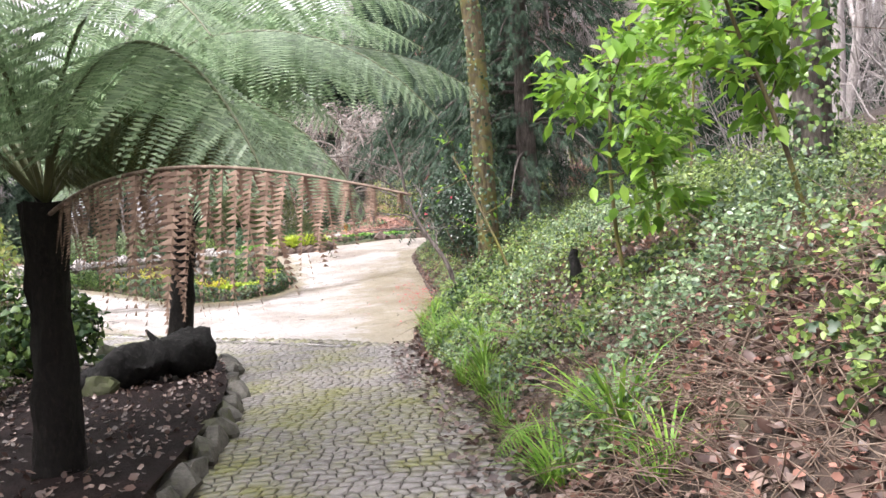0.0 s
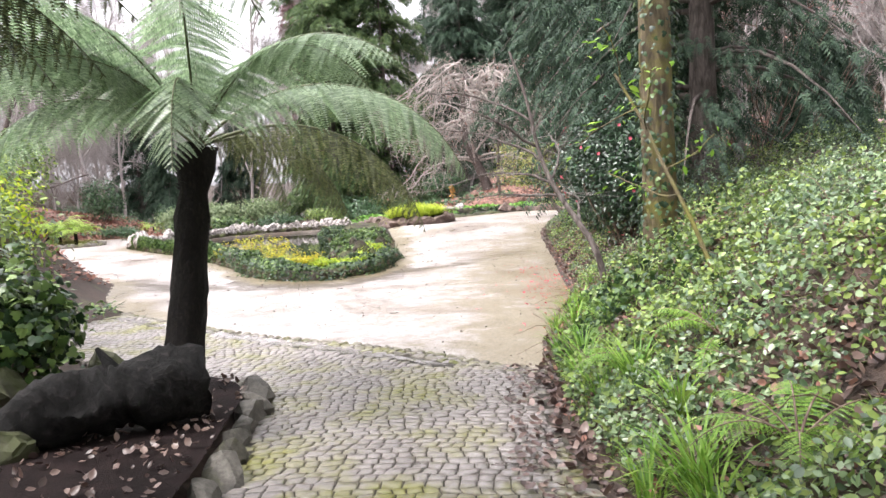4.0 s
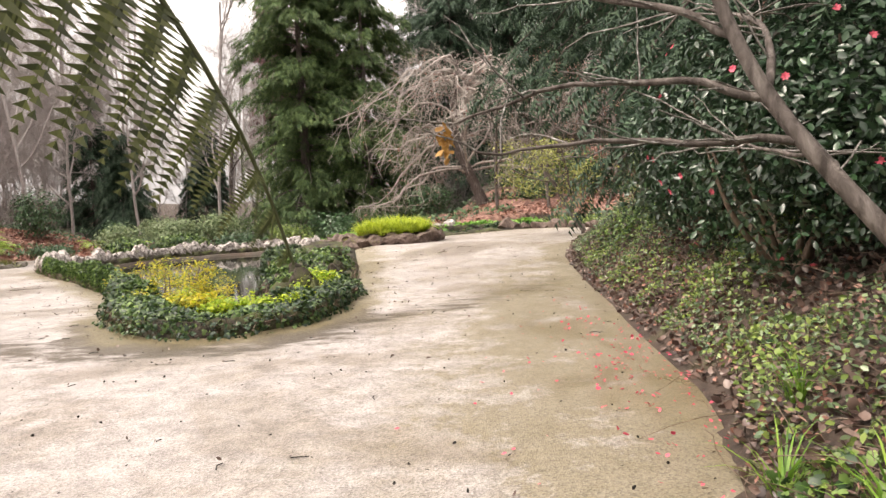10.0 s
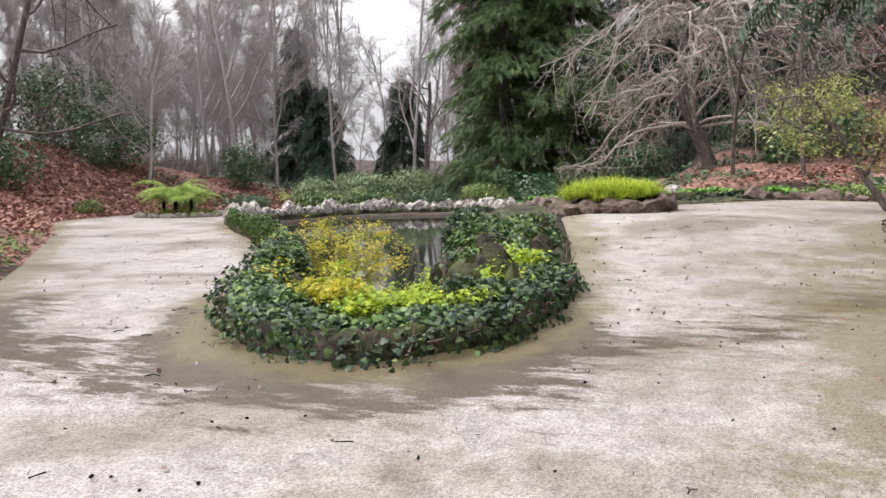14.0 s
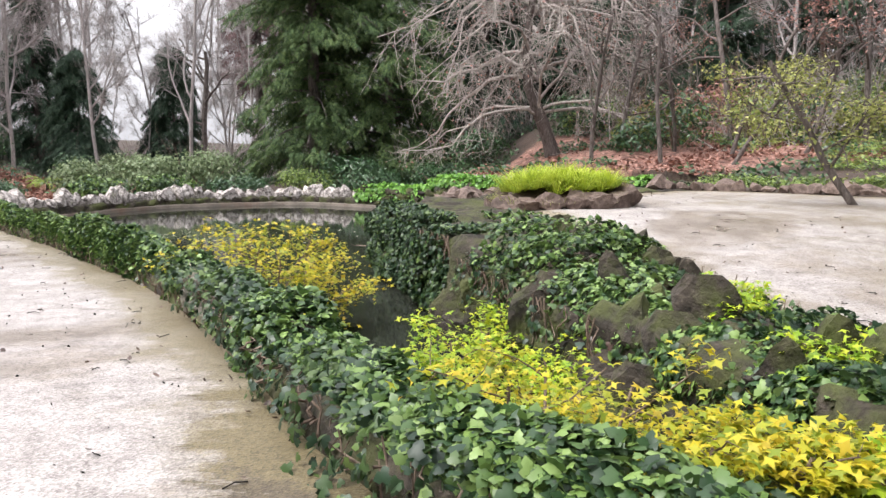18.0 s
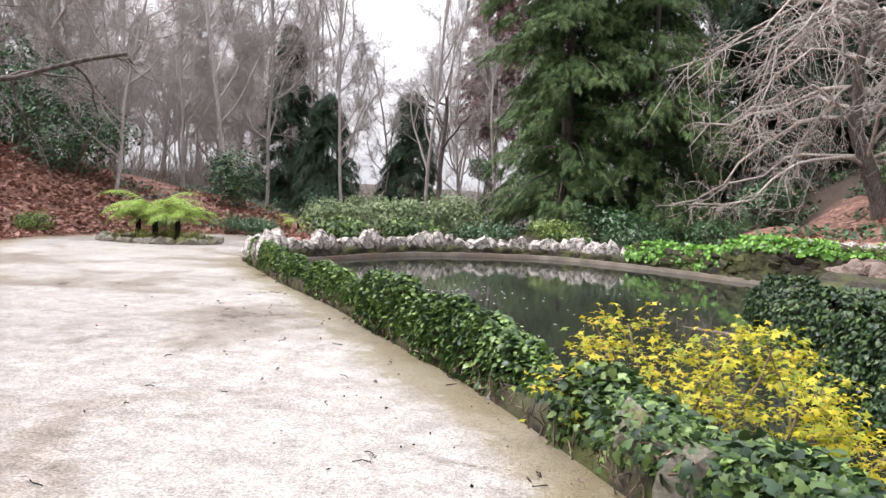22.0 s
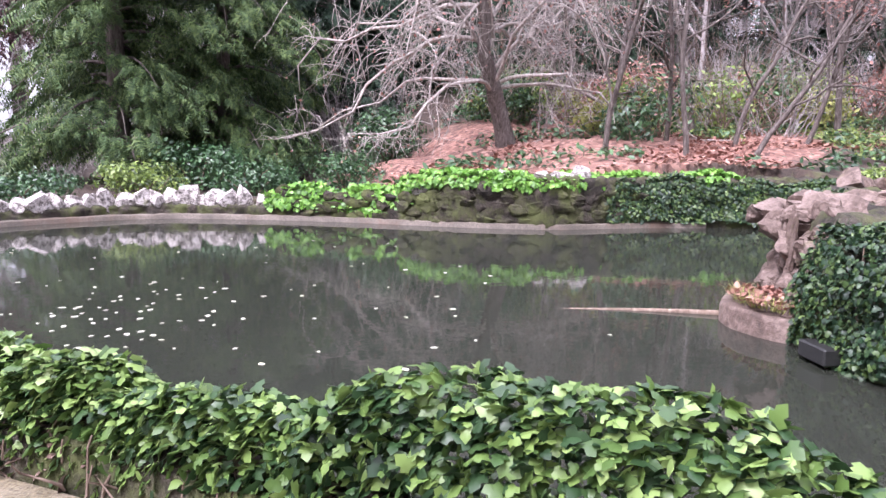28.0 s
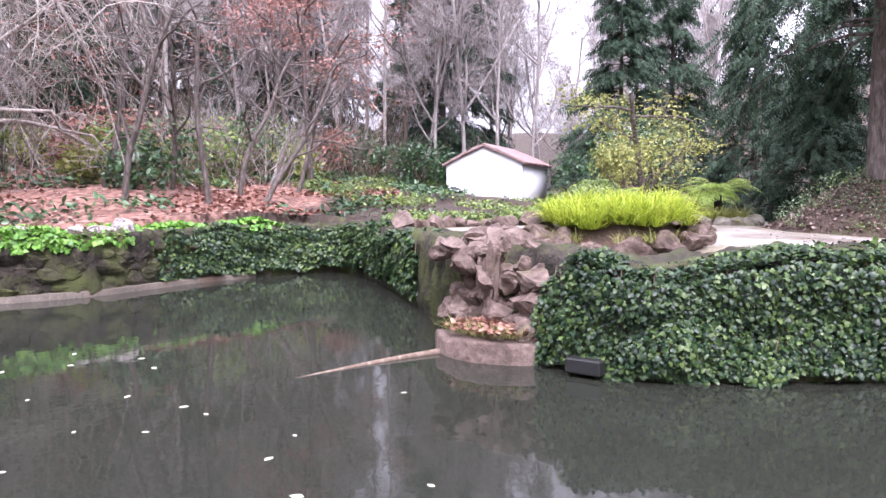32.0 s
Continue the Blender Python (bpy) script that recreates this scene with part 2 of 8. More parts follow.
M_GRASS = leaf_mat("lime_sedge_blade", [(0.15, (0.20, 0.29, 0.025)), (0.5, (0.40, 0.49, 0.05)), (0.85, (0.60, 0.63, 0.11))], 0.5, 0.35, 0.4)
M_GREENGRASS = leaf_mat("green_grass_blade", [(0.15, (0.07, 0.17, 0.02)), (0.5, (0.16, 0.31, 0.04)), (0.85, (0.30, 0.44, 0.08))], 0.45, 0.4, 0.35)
M_FROND = leaf_mat("tree_fern_pinna", [(0.15, (0.10, 0.15, 0.085)), (0.5, (0.20, 0.29, 0.16)), (0.85, (0.38, 0.48, 0.30))], 0.28, 0.8, 0.55, 0.5)
M_OLDFROND = leaf_mat("old_fern_pinna", [(0.15, (0.036, 0.044, 0.020)), (0.5, (0.092, 0.108, 0.044)), (0.85, (0.20, 0.215, 0.09))], 0.35, 0.6, 0.45, 0.5)
M_FRONDYOUNG = leaf_mat("young_fern_pinna", [(0.15, (0.17, 0.30, 0.045)), (0.5, (0.32, 0.48, 0.07)), (0.85, (0.50, 0.62, 0.15))], 0.4, 0.45, 0.4, 0.5)
M_DEADFROND = leaf_mat("dead_brown_pinna", [(0.15, (0.10, 0.065, 0.05)), (0.5, (0.22, 0.145, 0.11)), (0.85, (0.38, 0.27, 0.21))], 0.7, 0.2, 0.25, 0.8)
M_CONIFER = leaf_mat("conifer_spray", [(0.15, (0.024, 0.048, 0.020)), (0.5, (0.062, 0.108, 0.040)), (0.85, (0.145, 0.20, 0.066))], 0.6, 0.25, 0.15, 0.35)
M_CYPRESS = leaf_mat("dark_cypress_spray", [(0.15, (0.012, 0.026, 0.018)), (0.5, (0.032, 0.062, 0.038)), (0.85, (0.075, 0.12, 0.07))], 0.6, 0.25, 0.15, 0.35)
M_REDCON = leaf_mat("russet_conifer_spray", [(0.15, (0.10, 0.055, 0.06)), (0.5, (0.19, 0.11, 0.115)), (0.85, (0.27, 0.17, 0.17))], 0.7, 0.2, 0.2, 0.3)
M_SHRUB = leaf_mat("evergreen_shrub_leaf", [(0.15, (0.012, 0.034, 0.016)), (0.5, (0.035, 0.085, 0.032)), (0.85, (0.08, 0.16, 0.06))], 0.35, 0.5, 0.15, 0.5)
M_CAMELLIA = leaf_mat("camellia_leaf", [(0.15, (0.007, 0.018, 0.010)), (0.5, (0.018, 0.045, 0.020)), (0.85, (0.045, 0.095, 0.042))], 0.28, 0.6, 0.12, 0.5)
M_PALESHRUB = leaf_mat("pale_green_leaf", [(0.15, (0.09, 0.13, 0.06)), (0.5, (0.18, 0.24, 0.12)), (0.85, (0.32, 0.38, 0.22))], 0.5, 0.4, 0.3, 0.8)
M_OLIVE = leaf_mat("olive_yellow_leaf", [(0.15, (0.12, 0.14, 0.04)), (0.5, (0.26, 0.28, 0.08)), (0.85, (0.46, 0.46, 0.17))], 0.5, 0.35, 0.35, 0.8)
M_LITTER = leaf_mat("fallen_beech_leaf", [(0.12, (0.085, 0.042, 0.034)), (0.40, (0.20, 0.094, 0.072)), (0.65, (0.33, 0.170, 0.130)), (0.88, (0.45, 0.29, 0.235))], 0.7, 0.3, 0.1, 0.35)
M_DARKLITTER = leaf_mat("wet_dark_leaf", [(0.15, (0.035, 0.02, 0.017)), (0.5, (0.10, 0.06, 0.05)), (0.9, (0.28, 0.20, 0.17))], 0.4, 0.5, 0.05, 0.6)
M_RUSTLEAF = leaf_mat("russet_hanging_leaf", [(0.15, (0.19, 0.085, 0.070)), (0.5, (0.33, 0.165, 0.140)), (0.85, (0.46, 0.28, 0.235))], 0.6, 0.3, 0.3, 0.4)
M_DEADGOLD = leaf_mat("dry_golden_leaf", [(0.15, (0.20, 0.10, 0.03)), (0.5, (0.38, 0.21, 0.06)), (0.85, (0.52, 0.34, 0.12))], 0.6, 0.3, 0.3, 0.4)
M_PETAL = leaf_mat("pink_camellia_petal", [(0.2, (0.55, 0.05, 0.11)), (0.8, (0.80, 0.16, 0.22))], 0.5, 0.3, 0.3)
M_WHITELEAF = leaf_mat("pale_floating_leaf", [(0.2, (0.42, 0.44, 0.30)), (0.8, (0.70, 0.70, 0.56))], 0.5, 0.3, 0.1)
M_BARK = bark_mat("grey_bark", [(0.35, (0.045, 0.036, 0.032)), (0.55, (0.12, 0.10, 0.092)), (0.72, (0.21, 0.185, 0.17))])
M_PALEBARK = bark_mat("pale_beech_bark", [(0.35, (0.18, 0.155, 0.145)), (0.55, (0.36, 0.32, 0.295)), (0.72, (0.54, 0.49, 0.46))], bump=0.4)
M_MOSSBARK = bark_mat("mossy_bark", [(0.35, (0.045, 0.035, 0.025)), (0.55, (0.12, 0.095, 0.06)), (0.72, (0.22, 0.18, 0.10))], moss=(0.14, 0.13, 0.035))
M_LICHENBARK = bark_mat("lichen_grey_twig", [(0.35, (0.05, 0.042, 0.038)), (0.52, (0.16, 0.145, 0.135)), (0.68, (0.42, 0.40, 0.39))], stretch=1.0, scale=22, bump=0.3)
M_FERNTRUNK = bark_mat("fibrous_fern_trunk", [(0.35, (0.004, 0.003, 0.003)), (0.55, (0.009, 0.007, 0.006)), (0.72, (0.022, 0.016, 0.013))], stretch=0.5, scale=40, bump=1.0)
M_LOG = bark_mat("charred_wet_log", [(0.35, (0.003, 0.003, 0.003)), (0.55, (0.010, 0.009, 0.009)), (0.75, (0.036, 0.031, 0.031))], stretch=1.0, scale=16, bump=1.0)
M_DEADWOOD = bark_mat("dry_brown_twig", [(0.35, (0.09, 0.06, 0.045)), (0.55, (0.19, 0.14, 0.11)), (0.75, (0.32, 0.26, 0.21))], bump=0.3)
# lichen-grey bark, with the paling of distant haze put into its colour
M_FARBARK = bark_mat("haze_paled_bark", [(0.35, (0.21, 0.185, 0.18)), (0.55, (0.35, 0.315, 0.31)), (0.75, (0.49, 0.455, 0.45))], bump=0.2)
M_WHITEWASH = surface_mat("whitewashed_plaster", [(0.3, (0.50, 0.50, 0.54)), (0.6, (0.64, 0.64, 0.67)), (0.8, (0.72, 0.72, 0.74))], 0.9, 18, 0.85, 0.2, 0.01, 0.2)
M_ROOFTILE = surface_mat("red_clay_tile", [(0.3, (0.12, 0.075, 0.072)), (0.5, (0.23, 0.155, 0.15)), (0.7, (0.36, 0.28, 0.272))], 3, 25, 0.8, 0.4, 0.01, 0.3)
M_BLACK = surface_mat("black_plastic", [(0.3, (0.01, 0.01, 0.01)), (0.7, (0.03, 0.03, 0.03))], 3, 25, 0.5, 0.2, 0.01)


def ground_mat():
    """Woodland soil with moss; red-brown beech litter where the trees have shed it."""
    m, nt, b = node_mat("woodland_floor")
    co = world_coord(nt)
    n1, n2 = noise_node(nt, 1.2, 5, 0.6, co), noise_node(nt, 16, 4, 0.7, co)
    f = mix_node(nt, 0.5, n1.outputs["Fac"], n2.outputs["Fac"])
    soil = ramp_node(nt, f.outputs["Color"], [(0.30, (0.012, 0.009, 0.007)), (0.44, (0.030, 0.020, 0.015)), (0.58, (0.062, 0.039, 0.029)), (0.72, (0.045, 0.038, 0.021))])
    n3 = noise_node(nt, 0.7, 6, 0.7, co)
    k = ramp_node(nt, n3.outputs["Fac"], [(0.56, (0, 0, 0)), (0.72, (1, 1, 1))])
    mossy = mix_node(nt, k.outputs["Color"], soil.outputs["Color"], (0.075, 0.085, 0.03))
    leaf = nt.nodes.new("ShaderNodeTexVoronoi")
    leaf.inputs["Scale"].default_value = 7.5
    nt.links.new(co, leaf.inputs["Vector"])
    lc = ramp_node(nt, leaf.outputs["Color"], [(0.1, (0.065, 0.033, 0.027)), (0.4, (0.16, 0.078, 0.060)), (0.7, (0.27, 0.140, 0.108)), (0.95, (0.38, 0.24, 0.195))])
    at = nt.nodes.new("ShaderNodeAttribute")
    at.attribute_name = "litter"
    add = nt.nodes.new("ShaderNodeMath")
    add.operation = 'MULTIPLY_ADD'
    nt.links.new(at.outputs["Fac"], add.inputs[0])
    add.inputs[1].default_value = 1.1
    nt.links.new(n3.outputs["Fac"], add.inputs[2])
    lk = ramp_node(nt, add.outputs["Value"], [(0.75, (0, 0, 0)), (1.15, (1, 1, 1))])
    col = mix_node(nt, lk.outputs["Color"], mossy.outputs["Color"], lc.outputs["Color"])
    nt.links.new(col.outputs["Color"], b.inputs["Base Color"])
    b.inputs["Roughness"].default_value = 0.9
    bump_to(nt, b, f.outputs["Color"], 0.9, 0.06)
    return m


def gravel_mat():
    m, nt, b = node_mat("fine_wet_gravel")
    co = world_coord(nt)
    big = noise_node(nt, 0.38, 9, 0.68, co, 0.4)
    mid = noise_node(nt, 3.2, 9, 0.8, co, 0.0)
    fine = noise_node(nt, 70, 3, 0.7, co)
    grit = nt.nodes.new("ShaderNodeTexVoronoi")
    grit.inputs["Scale"].default_value = 75
    nt.links.new(co, grit.inputs["Vector"])
    f = mix_node(nt, 0.45, mid.outputs["Fac"], fine.outputs["Fac"])
    base = ramp_node(nt, f.outputs["Color"], [(0.36, (0.125, 0.110, 0.100)), (0.47, (0.30, 0.275, 0.263)), (0.60, (0.475, 0.447, 0.438))])
    # damp streaks
    damp = ramp_node(nt, big.outputs["Fac"], [(0.49, (1, 1, 1)), (0.56, (0.74, 0.69, 0.62)), (0.66, (0.42, 0.36, 0.29))])
    c1 = mix_node(nt, 0.85, base.outputs["Color"], damp.outputs["Color"], 'MULTIPLY')
    c2 = c1
    # the damp brown ring round the tip of the pond
    ring = nt.nodes.new("ShaderNodeAttribute")
    ring.attribute_name = "damp"
    mp = nt.nodes.new("ShaderNodeMapping")
    mp.inputs["Rotation"].default_value = (0, 0, 0.5)
    mp.inputs["Scale"].default_value = (0.8, 2.4, 1)
    nt.links.new(co, mp.inputs["Vector"])
    rn = noise_node(nt, 2.0, 10, 0.75, mp.outputs["Vector"], 0.3)
    rs = nt.nodes.new("ShaderNodeMath")
    rs.operation = 'MULTIPLY_ADD'
    nt.links.new(ring.outputs["Fac"], rs.inputs[0])
    rs.inputs[1].default_value = 1.0
    rw = nt.nodes.new("ShaderNodeMapRange")
    rw.inputs["To Min"].default_value = -0.75
    rw.inputs["To Max"].default_value = 1.75
    nt.links.new(rn.outputs["Fac"], rw.inputs["Value"])
    nt.links.new(rw.outputs["Result"], rs.inputs[2])
    rk = ramp_node(nt, rs.outputs["Value"], [(0.74, (0, 0, 0)), (0.98, (0.62, 0.62, 0.62)), (1.4, (0.95, 0.95, 0.95))])
    c2 = mix_node(nt, rk.outputs["Color"], c2.outputs["Color"], (0.070, 0.053, 0.034))
    # algae along the edges, from the mesh's own edge-distance attribute
    at = nt.nodes.new("ShaderNodeAttribute")
    at.attribute_name = "algae"
    nz = noise_node(nt, 1.1, 9, 0.8, co)
    add = nt.nodes.new("ShaderNodeMath")
    add.operation = 'ADD'
    nt.links.new(at.outputs["Fac"], add.inputs[0])
    nzz = nt.nodes.new("ShaderNodeMapRange")
    nzz.inputs["To Min"].default_value = -0.45
    nzz.inputs["To Max"].default_value = 1.45
    nt.links.new(nz.outputs["Fac"], nzz.inputs["Value"])
    nt.links.new(nzz.outputs["Result"], add.inputs[1])
    k = ramp_node(nt, add.outputs["Value"], [(0.70, (0, 0, 0)), (1.10, (0.40, 0.40, 0.40)), (1.45, (0.72, 0.72, 0.72))])
    c3 = mix_node(nt, k.outputs["Color"], c2.outputs["Color"], (0.165, 0.135, 0.070))
    grit_r = ramp_node(nt, grit.outputs["Color"], [(0.10, (0.32, 0.30, 0.28)), (0.45, (0.9, 0.88, 0.87)), (0.85, (1.25, 1.23, 1.22))])
    c4 = mix_node(nt, 0.7, c3.outputs["Color"], grit_r.outputs["Color"], 'MULTIPLY')
    nt.links.new(c4.outputs["Color"], b.inputs["Base Color"])
    rr = nt.nodes.new("ShaderNodeMapRange")
    rr.inputs["From Min"].default_value = 0.35
    rr.inputs["From Max"].default_value = 0.65
    rr.inputs["To Min"].default_value = 0.56
    rr.inputs["To Max"].default_value = 0.26
    nt.links.new(big.outputs["Fac"], rr.inputs["Value"])
    nt.links.new(rr.outputs["Result"], b.inputs["Roughness"])
    b.inputs["Specular IOR Level"].default_value = 0.36
    hb = mix_node(nt, 0.5, fine.outputs["Fac"], grit.outputs["Distance"])
    bump_to(nt, b, hb.outputs["Color"], 0.6, 0.010)
    return m


def water_mat():
    m, nt, b = node_mat("still_pond_water")
    b.inputs["Base Color"].default_value = (0.021, 0.023, 0.018, 1)
    b.inputs["Roughness"].default_value = 0.03
    b.inputs["IOR"].default_value = 1.333
    co = world_coord(nt)
    n = noise_node(nt, 1.4, 3, 0.5, co)
    n2 = noise_node(nt, 7.0, 2, 0.5, co)
    f = mix_node(nt, 0.35, n.outputs["Fac"], n2.outputs["Fac"])
    bump_to(nt, b, f.outputs["Color"], 0.09, 0.03)
    return m


M_GROUND = ground_mat()
M_GRAVEL = gravel_mat()
M_WATER = water_mat()

# ---- mesh helpers ----
rng = np.random.default_rng(7)


def np_mesh(name, V, F, smooth=False):
    """A mesh from an array of corners and an array of faces with equal side counts (or a list of such arrays)."""
    me = bpy.data.meshes.new(name)
    V = np.asarray(V, dtype=np.float32)
    Fs = F if isinstance(F, list) else [F]
    Fs = [np.asarray(f, dtype=np.int32) for f in Fs if len(f)]
    nl = sum(f.size for f in Fs)
    npoly = sum(len(f) for f in Fs)
    me.vertices.add(len(V))
    me.vertices.foreach_set("co", V.ravel())
    me.loops.add(nl)
    me.loops.foreach_set("vertex_index", np.concatenate([f.ravel() for f in Fs]))
    me.polygons.add(npoly)
    starts, tot = [], 0
    for f in Fs:
        starts.append(tot + np.arange(len(f)) * f.shape[1])
        tot += f.size
    me.polygons.foreach_set("loop_start", np.concatenate(starts).astype(np.int32))
    if smooth:
        me.polygons.foreach_set("use_smooth", np.ones(npoly, dtype=bool))
    me.update(calc_edges=True)
    me.validate()
    return me


def thing(name, label, category, group="", kind="", at=(0, 0, 0)):
    ob = new(name)
    ob.empty_display_size = 0.2
    ob.location = at
    return tagged(ob, label, category, group, kind)


def part(name, me, mat, parent=None, label="", kind=""):
    """Links a mesh as one object under a thing or a part. The mesh is in the parent's own space."""
    if isinstance(me, bmesh.types.BMesh):
        bm = me
        me = bpy.data.meshes.new(name)
        bm.to_mesh(me)
        bm.free()
    if mat is not None and not me.materials:
        me.materials.append(mat)
    if name in ("branches", "twigs", "stems", "leaves", "stalk_bases", "pinnae", "foliage", "ivy", "dead_leaves", "withered_leaves"):
        kind = "stuff"
    ob = new(name, me)
    ob.parent = parent
    return tagged(ob, label, kind=kind)


def solo(name, me, mat, label, category, group="", kind=""):
    if mat is not None and not me.materials:
        me.materials.append(mat)
    return tagged(new(name, me), label, category, group, kind)


def join_parts(items):
    """Joins (corners, faces) pairs with equal face sizes."""
    vs, fs, n = [], [], 0
    for v, f in items:
        vs.append(np.asarray(v, float))
        fs.append(np.asarray(f, int) + n)
        n += len(v)
    return np.concatenate(vs), np.concatenate(fs)


def tube(pts, radii, sides=6, cap=True):
    pts = np.asarray(pts, float)
    n = len(pts)
    radii = np.broadcast_to(np.asarray(radii, float), (n,))
    tang = np.gradient(pts, axis=0)
    tang /= np.linalg.norm(tang, axis=1)[:, None] + 1e-9
    ref = np.array((0.0, 0.0, 1.0)) if abs(tang[0][2]) < 0.9 else np.array((1.0, 0.0, 0.0))
    u = np.cross(tang, ref)
    u /= np.linalg.norm(u, axis=1)[:, None] + 1e-9
    w = np.cross(tang, u)
    a = np.arange(sides) * 2 * math.pi / sides
    ring = np.cos(a)[None, :, None] * u[:, None, :] + np.sin(a)[None, :, None] * w[:, None, :]
    V = (pts[:, None, :] + ring * radii[:, None, None]).reshape(-1, 3)
    i = np.arange(n - 1)[:, None] * sides
    j = np.arange(sides)[None, :]
    k = (j + 1) % sides
    F = np.stack([i + j, i + k, i + sides + k, i + sides + j], axis=-1).reshape(-1, 4)
    return V, F


def frames_from(normal, spin):
    """Rotation matrices whose third column is the normal, turned about it by spin."""
    n = normal / (np.linalg.norm(normal, axis=1)[:, None] + 1e-9)
    ref = np.where(np.abs(n[:, 2:3]) < 0.95, np.array([[0.0, 0.0, 1.0]]), np.array([[1.0, 0.0, 0.0]]))
    x = np.cross(ref, n)
    x /= np.linalg.norm(x, axis=1)[:, None] + 1e-9
    y = np.cross(n, x)
    c, s = np.cos(spin)[:, None], np.sin(spin)[:, None]
    return np.stack([c * x + s * y, -s * x + c * y, n], axis=2)


def frames_along(way, up):
    """Rotation matrices whose second column is the way and whose third is close to up."""
    y = way / (np.linalg.norm(way, axis=1)[:, None] + 1e-9)
    x = np.cross(y, up)
    x /= np.linalg.norm(x, axis=1)[:, None] + 1e-9
    z = np.cross(x, y)
    return np.stack([x, y, z], axis=2)


def scatter(tv, tf, pos, rot, scale):
    """Copies a template (corners, faces) to many places in one mesh."""
    n, k = len(pos), len(tv)
    scale = np.asarray(scale, float)
    if scale.ndim == 1:
        scale = scale[:, None]
    V = np.einsum('nij,nkj->nki', rot, tv[None, :, :] * scale[:, None, :]) + pos[:, None, :]
    F = tf[None, :, :] + (np.arange(n) * k)[:, None, None]
    return V.reshape(-1, 3), F.reshape(-1, tf.shape[1])


# leaf templates: the stalk at the origin, the tip at y = 1
IVY_V = np.array([(0, 0, 0), (-0.28, -0.10, -0.02), (-0.52, 0.22, -0.06), (-0.26, 0.42, 0.02), (-0.34, 0.62, -0.03), (0, 1.0, -0.10),
                  (0.34, 0.62, -0.03), (0.26, 0.42, 0.02), (0.52, 0.22, -0.06), (0.28, -0.10, -0.02), (0, 0.40, 0.07)], float)
IVY_F = np.array([(10, 0, 1), (10, 1, 2), (10, 2, 3), (10, 3, 4), (10, 4, 5), (10, 5, 6), (10, 6, 7), (10, 7, 8), (10, 8, 9), (10, 9, 0)])
OVAL_V = np.array([(0, 0, 0), (-0.24, 0.35, 0.05), (-0.20, 0.70, 0.03), (0, 1.0, -0.08), (0.20, 0.70, 0.03), (0.24, 0.35, 0.05), (0, 0.5, -0.02)], float)
OVAL_F = np.array([(6, 0, 1), (6, 1, 2), (6, 2, 3), (6, 3, 4), (6, 4, 5), (6, 5, 0)])
CURL_V = np.array([(0, 0, 0.02), (-0.34, 0.30, 0.16), (-0.28, 0.72, 0.12), (0, 1.0, 0.22), (0.28, 0.72, 0.16), (0.34, 0.30, 0.10), (0, 0.5, 0.0)], float)
BLADE_V = np.array([(-0.022, 0, 0), (0.022, 0, 0), (-0.018, 0.40, 0.0), (0.018, 0.40, 0.0), (-0.011, 0.75, -0.10), (0.011, 0.75, -0.10), (0, 1.0, -0.28)], float)
BLADE_F = np.array([(0, 1, 3), (0, 3, 2), (2, 3, 5), (2, 5, 4), (4, 5, 6)])
# a flat spray of a conifer: a rib with side shoots
_sv, _sf = [], []
for _i in range(5):
    _y = 0.08 + _i * 0.18
    _w = 0.34 * (1 - _i * 0.14)
    for _s in (-1, 1):
        _b = len(_sv)
        _sv += [(0, _y - 0.04, 0), (_s * _w, _y + 0.18, -0.05 - 0.05 * _i), (0, _y + 0.07, 0)]
        _sf.append((_b, _b + 1, _b + 2))
_b = len(_sv)
_sv += [(-0.03, 0.0, 0), (0.03, 0.0, 0), (0, 1.05, -0.22)]
_sf.append((_b, _b + 1, _b + 2))
SPRAY_V, SPRAY_F = np.array(_sv, float), np.array(_sf)


def rock_mesh(name, seed, rough=0.28, sub=2, flat=1.0):
    """A broken stone: a ball cut by random planes, then roughened."""
    bm = bmesh.new()
    bmesh.ops.create_icosphere(bm, subdivisions=sub, radius=0.5)
    r = np.random.default_rng(900 + seed)
    off = Vector((seed * 7.31, seed * 3.17, seed * 1.73))
    cuts = [(Vector(v), r.uniform(0.62, 0.98) * 0.5) for v in r.normal(size=(9 + sub * 2, 3))]
    for v in bm.verts:
        v.co *= 1.42
        for w, reach in cuts:
            w = w.normalized()
            over = v.co.dot(w) - reach
            if over > 0:
                v.co -= w * over * 0.88
        v.co *= 1 + noise.noise(v.co * 2.0 + off) * rough * 0.5 + noise.noise(v.co * 7.0 + off) * rough * 0.28
        v.co.z *= flat
    for f in bm.faces:
        f.smooth = False
    me = bpy.data.meshes.new(name)
    bm.to_mesh(me)
    bm.free()
    return me


def smooth01(a, b, x):
    u = np.clip((np.asarray(x, float) - a) / (b - a), 0, 1)
    return u * u * (3 - 2 * u)


def resample(poly, step, closed=False):
    p = np.asarray(poly, float)
    if closed:
        p = np.vstack([p, p[:1]])
    d = np.r_[0, np.cumsum(np.linalg.norm(np.diff(p, axis=0), axis=1))]
    n = max(2, int(round(d[-1] / step)) + 1)
    s = np.linspace(0, d[-1], n)
    out = np.stack([np.interp(s, d, p[:, i]) for i in range(p.shape[1])], axis=1)
    return out[:-1] if closed else out


def chaikin(poly, times=2, closed=False):
    p = np.asarray(poly, float)
    for _ in range(times):
        q = np.roll(p, -1, axis=0) if closed else p[1:]
        a = p if closed else p[:-1]
        c = np.stack([0.75 * a + 0.25 * q, 0.25 * a + 0.75 * q], axis=1).reshape(-1, p.shape[1])
        p = c if closed else np.vstack([p[:1], c, p[-1:]])
    return p


